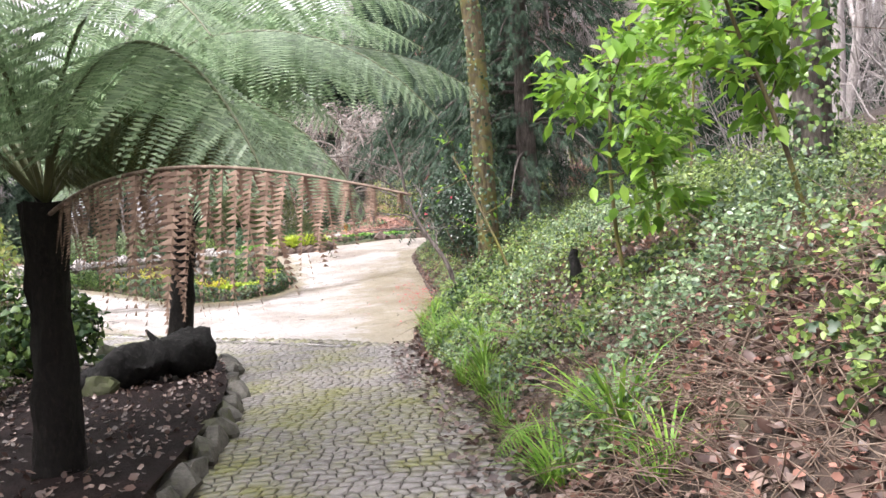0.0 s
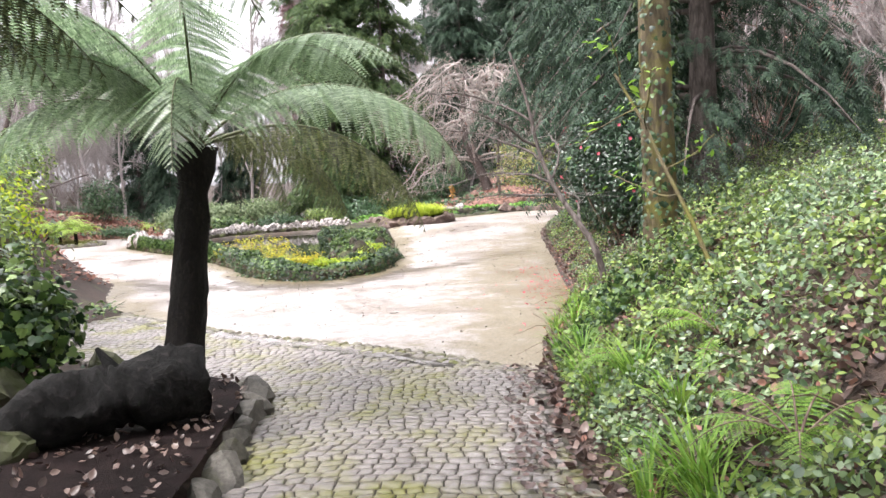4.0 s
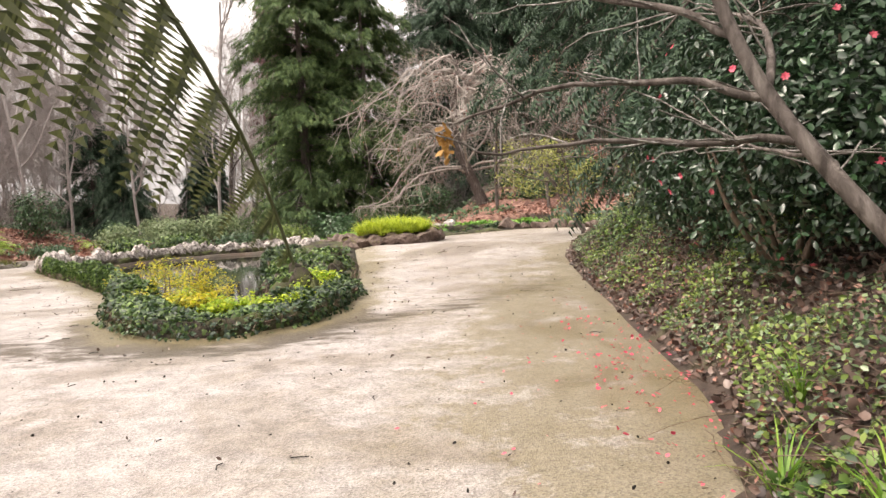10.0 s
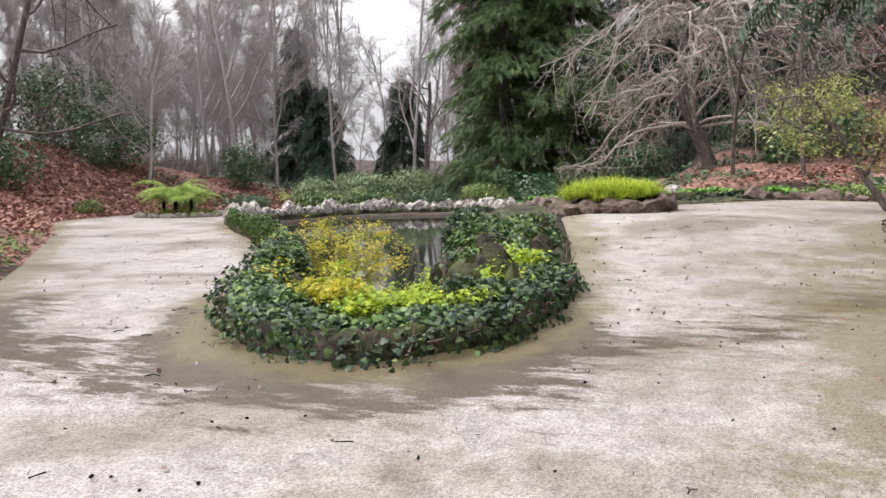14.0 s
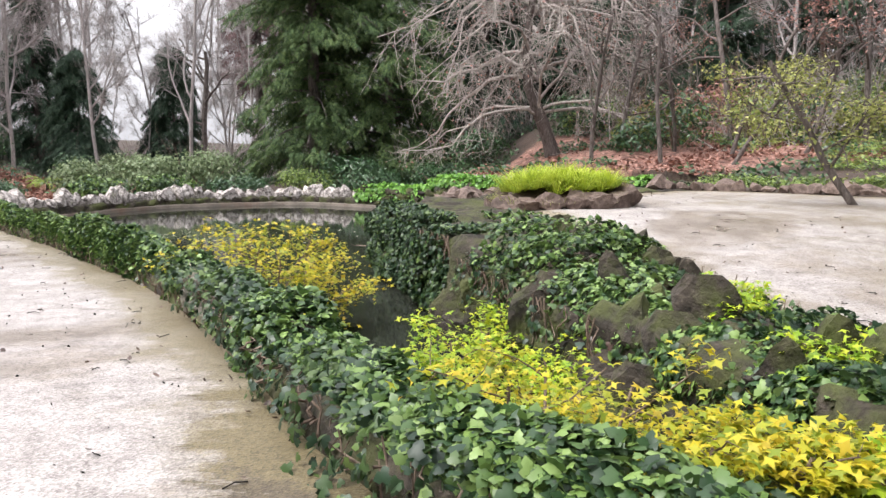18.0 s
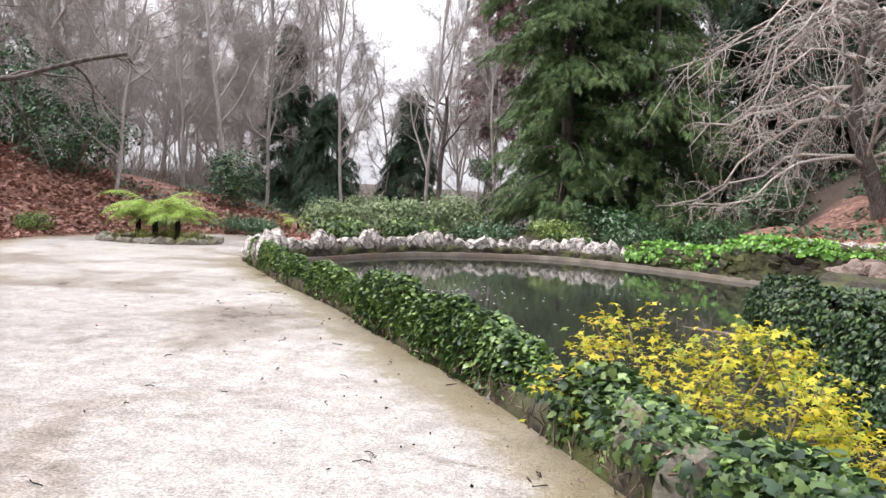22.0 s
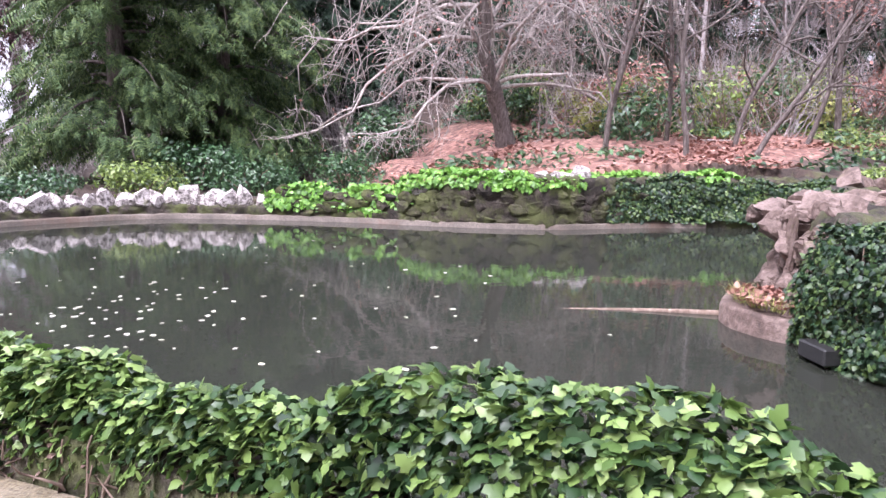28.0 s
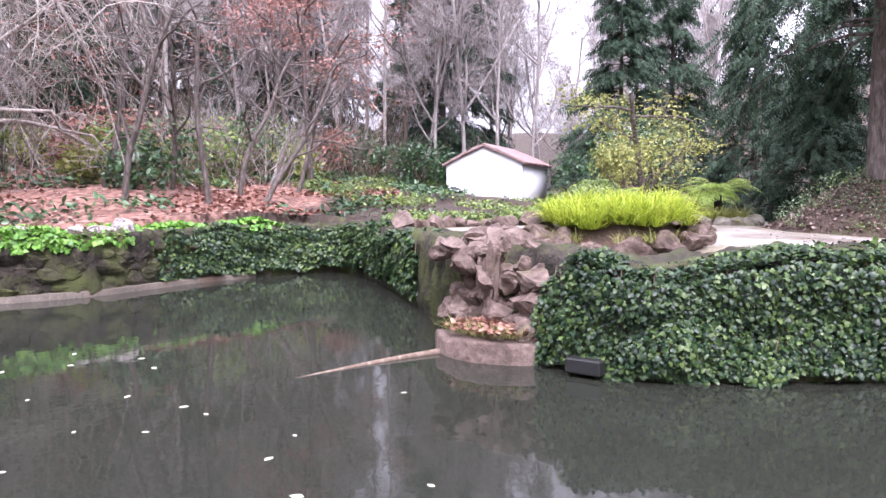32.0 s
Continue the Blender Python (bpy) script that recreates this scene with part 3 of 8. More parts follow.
def inside(poly, x, y):
    poly = np.asarray(poly, float)
    r = np.zeros(np.shape(x), bool)
    j = len(poly) - 1
    for i in range(len(poly)):
        xi, yi, xj, yj = *poly[i], *poly[j]
        if yi != yj:
            r ^= ((yi > y) != (yj > y)) & (x < (xj - xi) * (y - yi) / (yj - yi) + xi)
        j = i
    return r


def dist_to(poly, x, y, closed=True):
    poly = np.asarray(poly, float)
    best = np.full(np.shape(x), 1e9)
    m = len(poly)
    for i in range(m if closed else m - 1):
        a, b = poly[i], poly[(i + 1) % m]
        ab = b - a
        t = np.clip(((x - a[0]) * ab[0] + (y - a[1]) * ab[1]) / (ab @ ab + 1e-12), 0, 1)
        best = np.minimum(best, np.hypot(x - a[0] - t * ab[0], y - a[1] - t * ab[1]))
    return best


def unit(v):
    return v / (np.linalg.norm(v, axis=-1, keepdims=True) + 1e-9)


# ---- plan ----
WATER_Z = -0.83
POND_IN = [(-2.0, 12.7), (-3.1, 12.9), (-3.6, 13.6), (-3.9, 14.6), (-4.5, 15.8), (-5.45, 17.6), (-6.5, 19.3), (-7.4, 20.3), (-8.2, 21.1), (-9.05, 22.1),
           (-10.05, 23.4), (-11.1, 24.5), (-12.2, 25.6), (-13.2, 26.9), (-14.1, 28.0), (-15.8, 30.1), (-16.5, 32.5), (-16.5, 34.5), (-15.6, 37.2), (-14.4, 39.2),
           (-12.6, 40.3), (-10.4, 41.0), (-9.0, 41.0), (-8.0, 40.5), (-6.3, 39.5), (-4.3, 38.0), (-2.9, 36.5), (-0.8, 34.9), (0.4, 34.7), (1.9, 34.4),
           (3.4, 33.8), (4.6, 33.0), (5.1, 32.2), (4.4, 31.3), (3.0, 30.2), (1.2, 29.0), (-0.2, 28.1), (-1.2, 27.6), (-2.7, 26.8), (-3.5, 25.75),
           (-4.7, 24.1), (-4.5, 23.2), (-4.2, 22.3), (-3.9, 21.3), (-3.6, 20.0), (-3.2, 18.5), (-2.75, 17.0), (-2.2, 15.5), (-1.7, 14.2), (-1.6, 13.3)]
POND_OUT = [(-1.7, 11.6), (-2.65, 11.75), (-3.5, 12.4), (-4.35, 13.75), (-5.1, 15.4), (-6.1, 17.4), (-7.1, 19.1), (-7.95, 20.3), (-8.8, 21.3), (-9.75, 22.4),
            (-10.75, 23.7), (-11.8, 24.8), (-12.9, 25.95), (-13.85, 27.2), (-14.75, 28.3), (-16.4, 30.4), (-17.1, 32.5), (-17.1, 34.7), (-16.1, 37.5), (-14.8, 39.7),
            (-12.8, 40.85), (-10.5, 41.55), (-8.8, 41.55), (-7.7, 41.0), (-6.0, 40.0), (-3.9, 38.5), (-2.4, 37.0), (-0.6, 35.5), (0.5, 35.3), (2.1, 35.0),
            (3.8, 34.4), (5.3, 33.4), (5.9, 32.2), (5.0, 30.7), (3.5, 29.5), (1.8, 28.2), (0.6, 27.0), (-0.4, 26.4), (-1.6, 26.0), (-1.9, 25.4),
            (-2.0, 24.1), (-2.0, 23.2), (-1.85, 22.3), (-1.65, 21.3), (-1.4, 20.0), (-1.1, 18.5), (-0.85, 17.0), (-0.65, 15.5), (-0.55, 13.9), (-0.85, 12.45)]
PATH_EDGE = [(2.5, 3.4), (1.65, 4.25), (0.55, 5.0), (-0.75, 5.62), (-2.2, 6.5), (-4.6, 8.3)]
YARD = PATH_EDGE + [(-6.0, 10.0), (-7.3, 12.7), (-10.2, 15.7), (-14.0, 19.5),
        (-17.8, 23.6), (-25.0, 30.0), (-28.5, 36.2), (-25.5, 42.5), (-21.0, 42.0), (-18.0, 38.0), (-16.4, 31.0), (-10.0, 24.0), (-5.0, 20.0), (-2.5, 24.0),
        (0.3, 27.2), (2.2, 29.2), (4.4, 29.4), (6.3, 27.0), (7.8, 25.5), (10.0, 24.2), (16.0, 23.6), (30.0, 22.0), (30.0, 15.0), (12.0, 18.5), (6.0, 21.6),
        (4.1, 21.4), (3.6, 19.0), (3.5, 13.0), (3.4, 8.3), (2.9, 6.3), (2.65, 5.0), (2.55, 4.2)]
COBBLES = [(2.75, -16.0), (2.75, -1.0), (2.6, 0.0), (2.45, 1.4)] + PATH_EDGE + [(-5.4, 6.6), (-3.2, 4.7), (-1.6, 3.5), (-0.5, 3.0), (-0.1, 2.3), (0.1, 1.2), (0.35, 0.0), (0.45, -1.2), (0.5, -2.8), (0.5, -16.0)]
# where rain water drains over the gravel
RUNNEL = [(-7.2, 13.4), (-5.6, 11.6), (-4.2, 11.3), (-3.2, 11.0), (-1.6, 10.9), (-0.4, 11.5)]
RUNNEL_EAST = [(0.1, 12.6), (0.9, 13.2), (2.2, 14.6), (3.0, 16.2)]
PIN, POUT = chaikin(POND_IN, 2, True), chaikin(POND_OUT, 2, True)
GUTTER = [(1.45, 3.9), (0.86, 4.38), (-0.11, 4.98), (-1.72, 5.95), (-3.31, 7.03), (-4.6, 7.9)]


def base_z(x, y):
    """Height of the trodden ground: a ramp down from the south, falling to the north-west, rising to the north-east."""
    x, y = np.asarray(x, float), np.asarray(y, float)
    west = 1 - smooth01(-4.5, -1.2, x)
    z = np.maximum(0, 4 - y) * 0.068
    z = z - west * (0.36 * smooth01(12, 20, y) + 0.30 * smooth01(25, 38, y))
    return z + (1 - west) * 0.40 * smooth01(15, 23, y)


def terrain_z(x, y):
    x, y = np.asarray(x, float), np.asarray(y, float)
    zb = base_z(x, y)
    free = inside(YARD, x, y) | inside(COBBLES, x, y)
    d = np.minimum(dist_to(YARD, x, y), dist_to(COBBLES, x, y))
    d = np.where(free, 0, d)
    # side of the valley
    east = smooth01(-2, 3, x) * (1 - smooth01(24, 28, y))
    wx = -6 - 17 * smooth01(16, 36, y) - 0.5 * np.clip(y - 46, 0, 60)
    west = 1 - smooth01(wx - 6 - 6 * smooth01(30, 40, y), wx + 1, x)
    ne = smooth01(0, 8, x) * smooth01(25, 31, y)
    bank = 0.80 * np.minimum(d, 1.9) + 0.30 * np.clip(d - 1.9, 0, 60)
    bed = np.exp(-((x + 1.5) ** 2 / 5 + (y + 2) ** 2 / 60))
    hill = 0.10 * np.minimum(d, 1.0) + (0.55 + 0.45 * (1 - smooth01(14, 19, y))) * np.clip(d, 0, 2.4) * (1 - smooth01(18, 25, y)) + (0.52 * np.clip(d - 0.8, 0, 10) + 0.20 * np.clip(d - 10.8, 0, 60)) * (1 - 0.72 * smooth01(37, 56, y))
    slope = 0.15 * np.clip(d - 2.0, 0, 12) + 0.20 * np.clip(d - 14, 0, 60)
    north = 0.015 * d
    wsum = east + west + ne + 0.15
    rise = (east * bank + west * hill + ne * slope + 0.15 * north) / wsum
    mulch = smooth01(0.7, -0.2, x) * (1 - smooth01(2.2, 3.4, y)) * smooth01(-5.5, -3.4, x)
    rise = rise * (1 - 0.9 * mulch) + 0.10 * mulch * np.minimum(d * 4, 1)
    z = zb + rise
    # the level ground of the hut
    pad = smooth01(6.0, 3.2, np.hypot(x - 22.0, y - 31.6))
    z = z * (1 - pad) + 0.85 * pad
    wet = inside(PIN, x, y)
    z = np.where(wet, -1.9, z)
    ring = inside(POUT, x, y) & ~wet
    z = np.where(ring, np.minimum(z, -1.2), z)
    return z


def tz(x, y):
    return float(terrain_z(np.array([x]), np.array([y]))[0])


# ---- ground ----
def axis(lo, hi, step, far):
    core = np.arange(lo, hi + 1e-6, step)
    g, out = step, []
    v = hi
    while v < far:
        g *= 1.22
        v += g
        out.append(v)
    g, pre = step, []
    v = lo
    while v > -far:
        g *= 1.22
        v -= g
        pre.append(v)
    return np.r_[pre[::-1], core, out]


gx, gy = axis(-30, 22, 0.25, 1500), axis(-12, 46, 0.25, 1500)
GX, GY = np.meshgrid(gx, gy)
GZ = terrain_z(GX, GY)
under = inside(YARD, GX, GY) | inside(COBBLES, GX, GY)
lump = np.array([noise.noise(Vector((px * 0.9, py * 0.9, 3.0))) * 0.10 + noise.noise(Vector((px * 0.22, py * 0.22, 8.0))) * 0.35
                 for px, py in zip(GX.ravel(), GY.ravel())]).reshape(GX.shape)
away = smooth01(0.3, 4.0, np.where(under, 0, np.minimum(dist_to(YARD, GX, GY), dist_to(COBBLES, GX, GY))))
GZ = GZ + lump * away - 0.04 * under
nx_, ny_ = len(gx), len(gy)
ii = (np.arange(ny_ - 1)[:, None] * nx_ + np.arange(nx_ - 1)[None, :]).ravel()
ground = solo("ground", np_mesh("ground", np.stack([GX.ravel(), GY.ravel(), GZ.ravel()], 1), np.stack([ii, ii + 1, ii + nx_ + 1, ii + nx_], 1), True),
              M_GROUND, "woodland ground of brown soil and leaf litter rising in banks", "ground", kind="structure")


litter_at = ground.data.attributes.new("litter", 'FLOAT', 'POINT')
litter_at.data.foreach_set("value", np.maximum(smooth01(-9, -15, GX + 0.30 * (GY - 16)) * smooth01(7, 14, GY) * smooth01(62, 52, GY), 0.55 * smooth01(33, 36, GY) * smooth01(50, 44, GY) * smooth01(-5, -2, GX) * smooth01(24, 14, GX)).ravel().astype(np.float32))


def sheet(name, outline, hole, step, lift, mat, label, category):
    """A fine sheet laid over the ground within an outline, with a height of its own."""
    from mathutils import geometry
    o = resample(chaikin(outline, 2, True), step, True)
    pts = [Vector(p) for p in o]
    edges = [(i, (i + 1) % len(o)) for i in range(len(o))]
    if hole is not None:
        h = resample(hole, step, True)
        n0 = len(pts)
        pts += [Vector(p) for p in h]
        edges += [(n0 + i, n0 + (i + 1) % len(h)) for i in range(len(h))]
    xs = np.arange(o[:, 0].min(), o[:, 0].max(), step * 1.6)
    ys = np.arange(o[:, 1].min(), o[:, 1].max(), step * 1.6)
    X, Y = np.meshgrid(xs, ys)
    X, Y = X.ravel() + rng.uniform(-0.1, 0.1, X.size), Y.ravel() + rng.uniform(-0.1, 0.1, X.size)
    keep = inside(o, X, Y) & (dist_to(o, X, Y) > step * 0.6)
    if hole is not None:
        keep &= ~inside(h, X, Y) & (dist_to(h, X, Y) > step * 0.6)
    pts += [Vector(p) for p in zip(X[keep], Y[keep])]
    co, _, faces, *_ = geometry.delaunay_2d_cdt(pts, edges, [], 0, 1e-5)
    co = np.array([(c.x, c.y) for c in co])
    tri = np.array([f for f in faces if len(f) == 3])
    cen = co[tri].mean(axis=1)
    ok = inside(o, cen[:, 0], cen[:, 1])
    if hole is not None:
        ok &= ~inside(h, cen[:, 0], cen[:, 1])
    z = base_z(co[:, 0], co[:, 1]) + lift
    me = np_mesh(name, np.c_[co, z], tri[ok], True)
    ob = solo(name, me, mat, label, category, kind="structure")
    d = dist_to(o, co[:, 0], co[:, 1]) + 3.0 * smooth01(1.6, 0.2, dist_to(PATH_EDGE[:-1], co[:, 0], co[:, 1], False))
    if hole is not None:
        d = np.minimum(d * 0.9, dist_to(h, co[:, 0], co[:, 1]) * 0.95)
    at = me.attributes.new("algae", 'FLOAT', 'POINT')
    at.data.foreach_set("value", np.clip(np.maximum(0.92 - d * 0.95, 0.60 * smooth01(-0.8, 2.4, co[:, 0]) * (0.62 + 0.38 * smooth01(20, 12, co[:, 1]))), -0.12, 0.85).astype(np.float32))
    dm = me.attributes.new("damp", 'FLOAT', 'POINT')
    wet = np.zeros(len(co))
    if hole is not None:
        dh = dist_to(h, co[:, 0], co[:, 1])
        wet = smooth01(0.85, 0.25, dh + 0.18 * np.sin(co[:, 0] * 2.3 + co[:, 1])) * smooth01(16.5, 12.5, co[:, 1]) * 1.25
        for line, wide, deep in ((RUNNEL, 1.0, 0.60), (RUNNEL_EAST, 0.8, 0.48)):
            wet = np.maximum(wet, deep * smooth01(wide, 0.05, dist_to(line, co[:, 0], co[:, 1], False)))
    dm.data.foreach_set("value", wet.astype(np.float32))
    return ob


gravel = sheet("gravel_yard", YARD, POUT, 0.30, 0.0, M_GRAVEL, "pale fine gravel yard, damp in streaks, green with algae along its edges", "gravel")
path_bed = sheet("cobbled_path", COBBLES, None, 0.25, 0.012, M_JOINT, "sloping path of small wet granite setts with mossy joints", "path")

# ---- pond ----
water = solo("water", np_mesh("water", np.c_[PIN, np.full(len(PIN), WATER_Z)], np.arange(len(PIN))[None, :][:, ::1]), M_WATER,
             "dark still pond water with reflections and floating leaves", "water", kind="structure")


def wall_top(x, y):
    """Top of the pond wall: low under the hedge and the rim stones, higher along the east side."""
    x, y = np.asarray(x, float), np.asarray(y, float)
    b = base_z(x, y)
    eastern = smooth01(-4.6, -2.6, x) * smooth01(12.5, 15, y) * np.where(y > 30, smooth01(-3.5, 1.0, x), 1.0)
    low = np.minimum(b + 0.16, 0.40)
    return low * (1 - eastern) + (0.10 + 0.32 * smooth01(15, 23, y)) * eastern


def pond_wall():
    ta, tb = np.asarray(POND_IN, float), np.asarray(POND_OUT, float)
    fine_a, fine_b = [], []
    m = len(ta)
    for i in range(m):
        for k in range(14):
            t = k / 14
            fine_a.append(ta[i] * (1 - t) + ta[(i + 1) % m] * t)
            fine_b.append(tb[i] * (1 - t) + tb[(i + 1) % m] * t)
    fa, fb = chaikin(fine_a, 1, True), chaikin(fine_b, 1, True)
    k = len(fa)
    mid = (fa + fb) / 2
    zt = wall_top(mid[:, 0], mid[:, 1])
    low = np.full(k, WATER_Z)
    rows = [np.c_[fa, np.full(k, -1.95)], np.c_[fa, low - 0.1]]
    for u in (0.12, 0.28, 0.44, 0.60, 0.76, 0.90):
        rows.append(np.c_[fa * (1 - 0.07 * u) + fb * 0.07 * u, low + (zt - low) * u])
    for f in (0.10, 0.24, 0.38, 0.52, 0.66, 0.80, 0.92):
        rows.append(np.c_[fa * (1 - f) + fb * f, zt])
    rows += [np.c_[fb, base_z(fb[:, 0], fb[:, 1]) + 0.02], np.c_[fb, base_z(fb[:, 0], fb[:, 1]) - 0.3]]
    out = unit(fa - fb)
    for q in range(2, len(rows) - 2):
        p = rows[q]
        # knobbly broken masonry
        d = np.array([abs(noise.noise(Vector(v) * 2.6)) * 0.20 + noise.noise(Vector(v) * 7.0) * 0.06 for v in p])
        face = 1.0 if q < 8 else 0.25
        rows[q] = p + np.c_[out * (d * face)[:, None], d * (1.0 - 0.75 * face)]
    V = np.concatenate(rows)
    jj = np.arange(k)
    F = [np.stack([r * k + jj, r * k + (jj + 1) % k, (r + 1) * k + (jj + 1) % k, (r + 1) * k + jj], 1) for r in range(len(rows) - 1)]
    return solo("pond_wall", np_mesh("pond_wall", V, np.concatenate(F), False), M_WALLROCK, "old rough stone retaining wall of the pond, stained dark at the waterline", "wall", kind="structure")


pond_wall()

# ---- plants: builders ----
def leaf_cloud(center, radii, n, size, tmpl=(OVAL_V, OVAL_F), shell=0.55, jag=0.35, up=0.5, r=rng, bottom=-1.0):
    """Leaves in an uneven rounded crown with gaps: corners and faces."""
    d = unit(r.normal(size=(n * 2, 3)))
    d = d[d[:, 2] > bottom][:n]
    n = len(d)
    off = r.uniform(0, 50)
    lump = np.array([noise.noise(Vector(v * 2.3) + Vector((off, 0, 0))) + 0.5 * noise.noise(Vector(v * 5.5) + Vector((0, off, 0))) for v in d])
    rad = (1 + jag * lump) * (1 - shell * r.random(n) ** 1.8)
    p = np.asarray(center, float) + d * rad[:, None] * np.asarray(radii, float)
    nrm = unit(d * 0.8 + r.normal(size=(n, 3)) * 0.55 + np.array((0, 0, up)))
    return scatter(tmpl[0], tmpl[1], p, frames_from(nrm, r.uniform(0, 6.283, n)), size * r.uniform(0.6, 1.25, n))


def grow(seed, start, way, length, radius, levels, kids=(3, 5), droop=0.0, spread=0.75, bend=0.22, shrink=0.62, up=0.08, seglen=6, first=0.35):
    """Tapered limbs that fork again and again. Returns two lists of (points, radii): the trunk, and the branches."""
    r = np.random.default_rng(seed)
    trunk, rest = [], []

    def limb(p, w, ln, rad, lev):
        n = seglen if lev < 2 else (4 if lev < 3 else 2)
        pts, q, d = [np.array(p, float)], np.array(p, float), np.array(w, float)
        for i in range(n):
            d = d + r.normal(size=3) * bend * (0.5 if lev == 0 else 1.0)
            d[2] += (up if lev < 2 else 0) - droop * lev * (i / n)
            d /= np.linalg.norm(d)
            q = q + d * ln / n
            pts.append(q)
        radii = rad * np.linspace(1, 0.55 if lev < levels else 0.25, n + 1)
        (trunk if lev == 0 else rest).append((np.array(pts), radii, lev))
        if lev < levels:
            k = r.integers(kids[0], kids[1] + 1) + (3 if lev == 0 else 0)
            for c in range(k):
                f = first + (1 - first) * (c + r.random()) / k if lev == 0 else 0.25 + 0.75 * (c + r.random()) / k
                i = min(n - 1, int(f * n))
                base = pts[i] * (1 - (f * n - i)) + pts[i + 1] * (f * n - i)
                t = pts[i + 1] - pts[i]
                t /= np.linalg.norm(t)
                s = r.normal(size=3)
                s -= t * (s @ t)
                s /= np.linalg.norm(s) + 1e-9
                wn_ = t * (1 - spread * r.uniform(0.6, 1.1)) + s * spread
                limb(base, wn_ / np.linalg.norm(wn_), ln * shrink * r.uniform(0.7, 1.15) * (1 - 0.25 * f), max(0.004, rad * (0.5 - 0.15 * f)), lev + 1)

    limb(start, way, length, radius, 0)
    return trunk, rest


def limbs_mesh(name, limbs, thick=7, thin=3):
    return np_mesh(name, *join_parts([tube(p, rr, thick if lev == 0 else (5 if lev == 1 else thin)) for p, rr, lev in limbs]), True)


def tree_thing(name, label, category, trunk, rest, bark, group="", at=(0, 0, 0)):
    t = thing(name, label, category, group, at=at)
    part("trunk", limbs_mesh("trunk", trunk, 9), bark, t)
    if rest:
        part("branches", limbs_mesh("branches", rest), bark, t)
    return t


def ends_of(limbs, lev):
    return np.array([q for p, rr, l in limbs if l >= lev for q in p[1:]])


def shrub(name, label, category, at, radii, n, size, mat, stems=6, tmpl=(OVAL_V, OVAL_F), seed=1, group="", bark=None, lift=0.0, jag=0.35, shell=0.55, clumps=5):
    """A bush: stems from the ground and a crown of several uneven clumps of leaves."""
    r = np.random.default_rng(seed)
    z0 = at[2] if len(at) > 2 else tz(at[0], at[1])
    t = thing(name, label, category, group, at=(at[0], at[1], z0))
    rx, ry, rz = radii
    tubes = []
    for i in range(stems):
        a = 6.283 * i / stems + r.uniform(-0.4, 0.4)
        tip = np.array((math.cos(a) * rx * 0.6, math.sin(a) * ry * 0.6, lift + rz * r.uniform(0.9, 1.5)))
        k = np.linspace(0, 1, 6)[:, None]
        pts = tip * k + np.array((math.cos(a), math.sin(a), 0)) * 0.08 + np.sin(k * 3.1) * r.normal(size=3) * 0.08 * rx
        pts[0, 2] = -0.1
        tubes.append(tube(pts, np.linspace(0.022, 0.006, 6) * (0.6 + rx), 5))
    part("stems", np_mesh("stems", *join_parts(tubes), True), bark or M_DEADWOOD, t)
    items = [leaf_cloud((0, 0, lift + rz), (rx, ry, rz), n // 2, size, tmpl, shell, jag, r=r)]
    for i in range(clumps):
        a = r.uniform(0, 6.283)
        c = (math.cos(a) * rx * 0.55, math.sin(a) * ry * 0.55, lift + rz * r.uniform(0.6, 1.55))
        items.append(leaf_cloud(c, (rx * 0.5, ry * 0.5, rz * 0.5), n // (2 * clumps), size, tmpl, 0.7, jag, r=r))
    part("leaves", np_mesh("leaves", *join_parts(items)), mat, t)
    return t


def conifer(name, label, at, height, radius, mat, seed, n=5200, spray=0.5, droop=0.5, base=0.06, tip=0.12, bark=M_BARK, group="", power=0.9, lean=(0, 0)):
    """A conifer: a straight trunk, whorls of limbs, and flat sprays of needles along them."""
    r = np.random.default_rng(seed)
    z0 = at[2] if len(at) > 2 else tz(at[0], at[1])
    t = thing(name, label, "tree", group, at=(at[0], at[1], z0 - 0.1))
    k = np.linspace(0, 1, 9)
    part("trunk", np_mesh("trunk", *tube(np.c_[lean[0] * k, lean[1] * k, k * height], 0.018 * height * (1.05 - k), 8), True), bark, t)
    limbs, P, W = [], [], []
    nb = int(26 + height * 5)
    per = max(6, n // nb)
    for i in range(nb):
        f = base + (0.98 - base) * (i + r.random()) / nb
        ln = radius * ((1 - f) ** power + tip) * r.uniform(0.65, 1.12)
        a = r.uniform(0, 6.283)
        s = np.linspace(0, 1, 6)
        out = np.array((math.cos(a), math.sin(a)))
        pts = np.c_[out[0] * ln * s + lean[0] * f, out[1] * ln * s + lean[1] * f, f * height + ln * (0.25 * s - droop * s ** 2)]
        limbs.append((pts, np.linspace(0.012 * height * (1.1 - f) * 0.35 + 0.01, 0.006, 6), 2))
        u = r.uniform(0.12, 1.05, per) ** 0.8
        q = np.stack([np.interp(u, s, pts[:, j]) for j in range(3)], 1)
        side = r.choice((-1, 1), per)[:, None] * np.array((-out[1], out[0], 0)) * r.uniform(0.2, 1.0, per)[:, None]
        q = q + side * ln * 0.22 + r.normal(size=(per, 3)) * 0.10 * np.array((1, 1, 1.4))
        P.append(q)
        W.append(unit(np.array((*out, -0.35 - droop)) + side * 0.8 + r.normal(size=(per, 3)) * 0.3))
    part("branches", limbs_mesh("branches", limbs), bark, t)
    P, W = np.concatenate(P), np.concatenate(W)
    up = unit(np.array((0, 0, 1.0)) + r.normal(size=P.shape) * 0.45)
    part("foliage", np_mesh("foliage", *scatter(SPRAY_V, SPRAY_F, P, frames_along(W, up), spray * r.uniform(0.6, 1.25, len(P)))), mat, t)
    return t


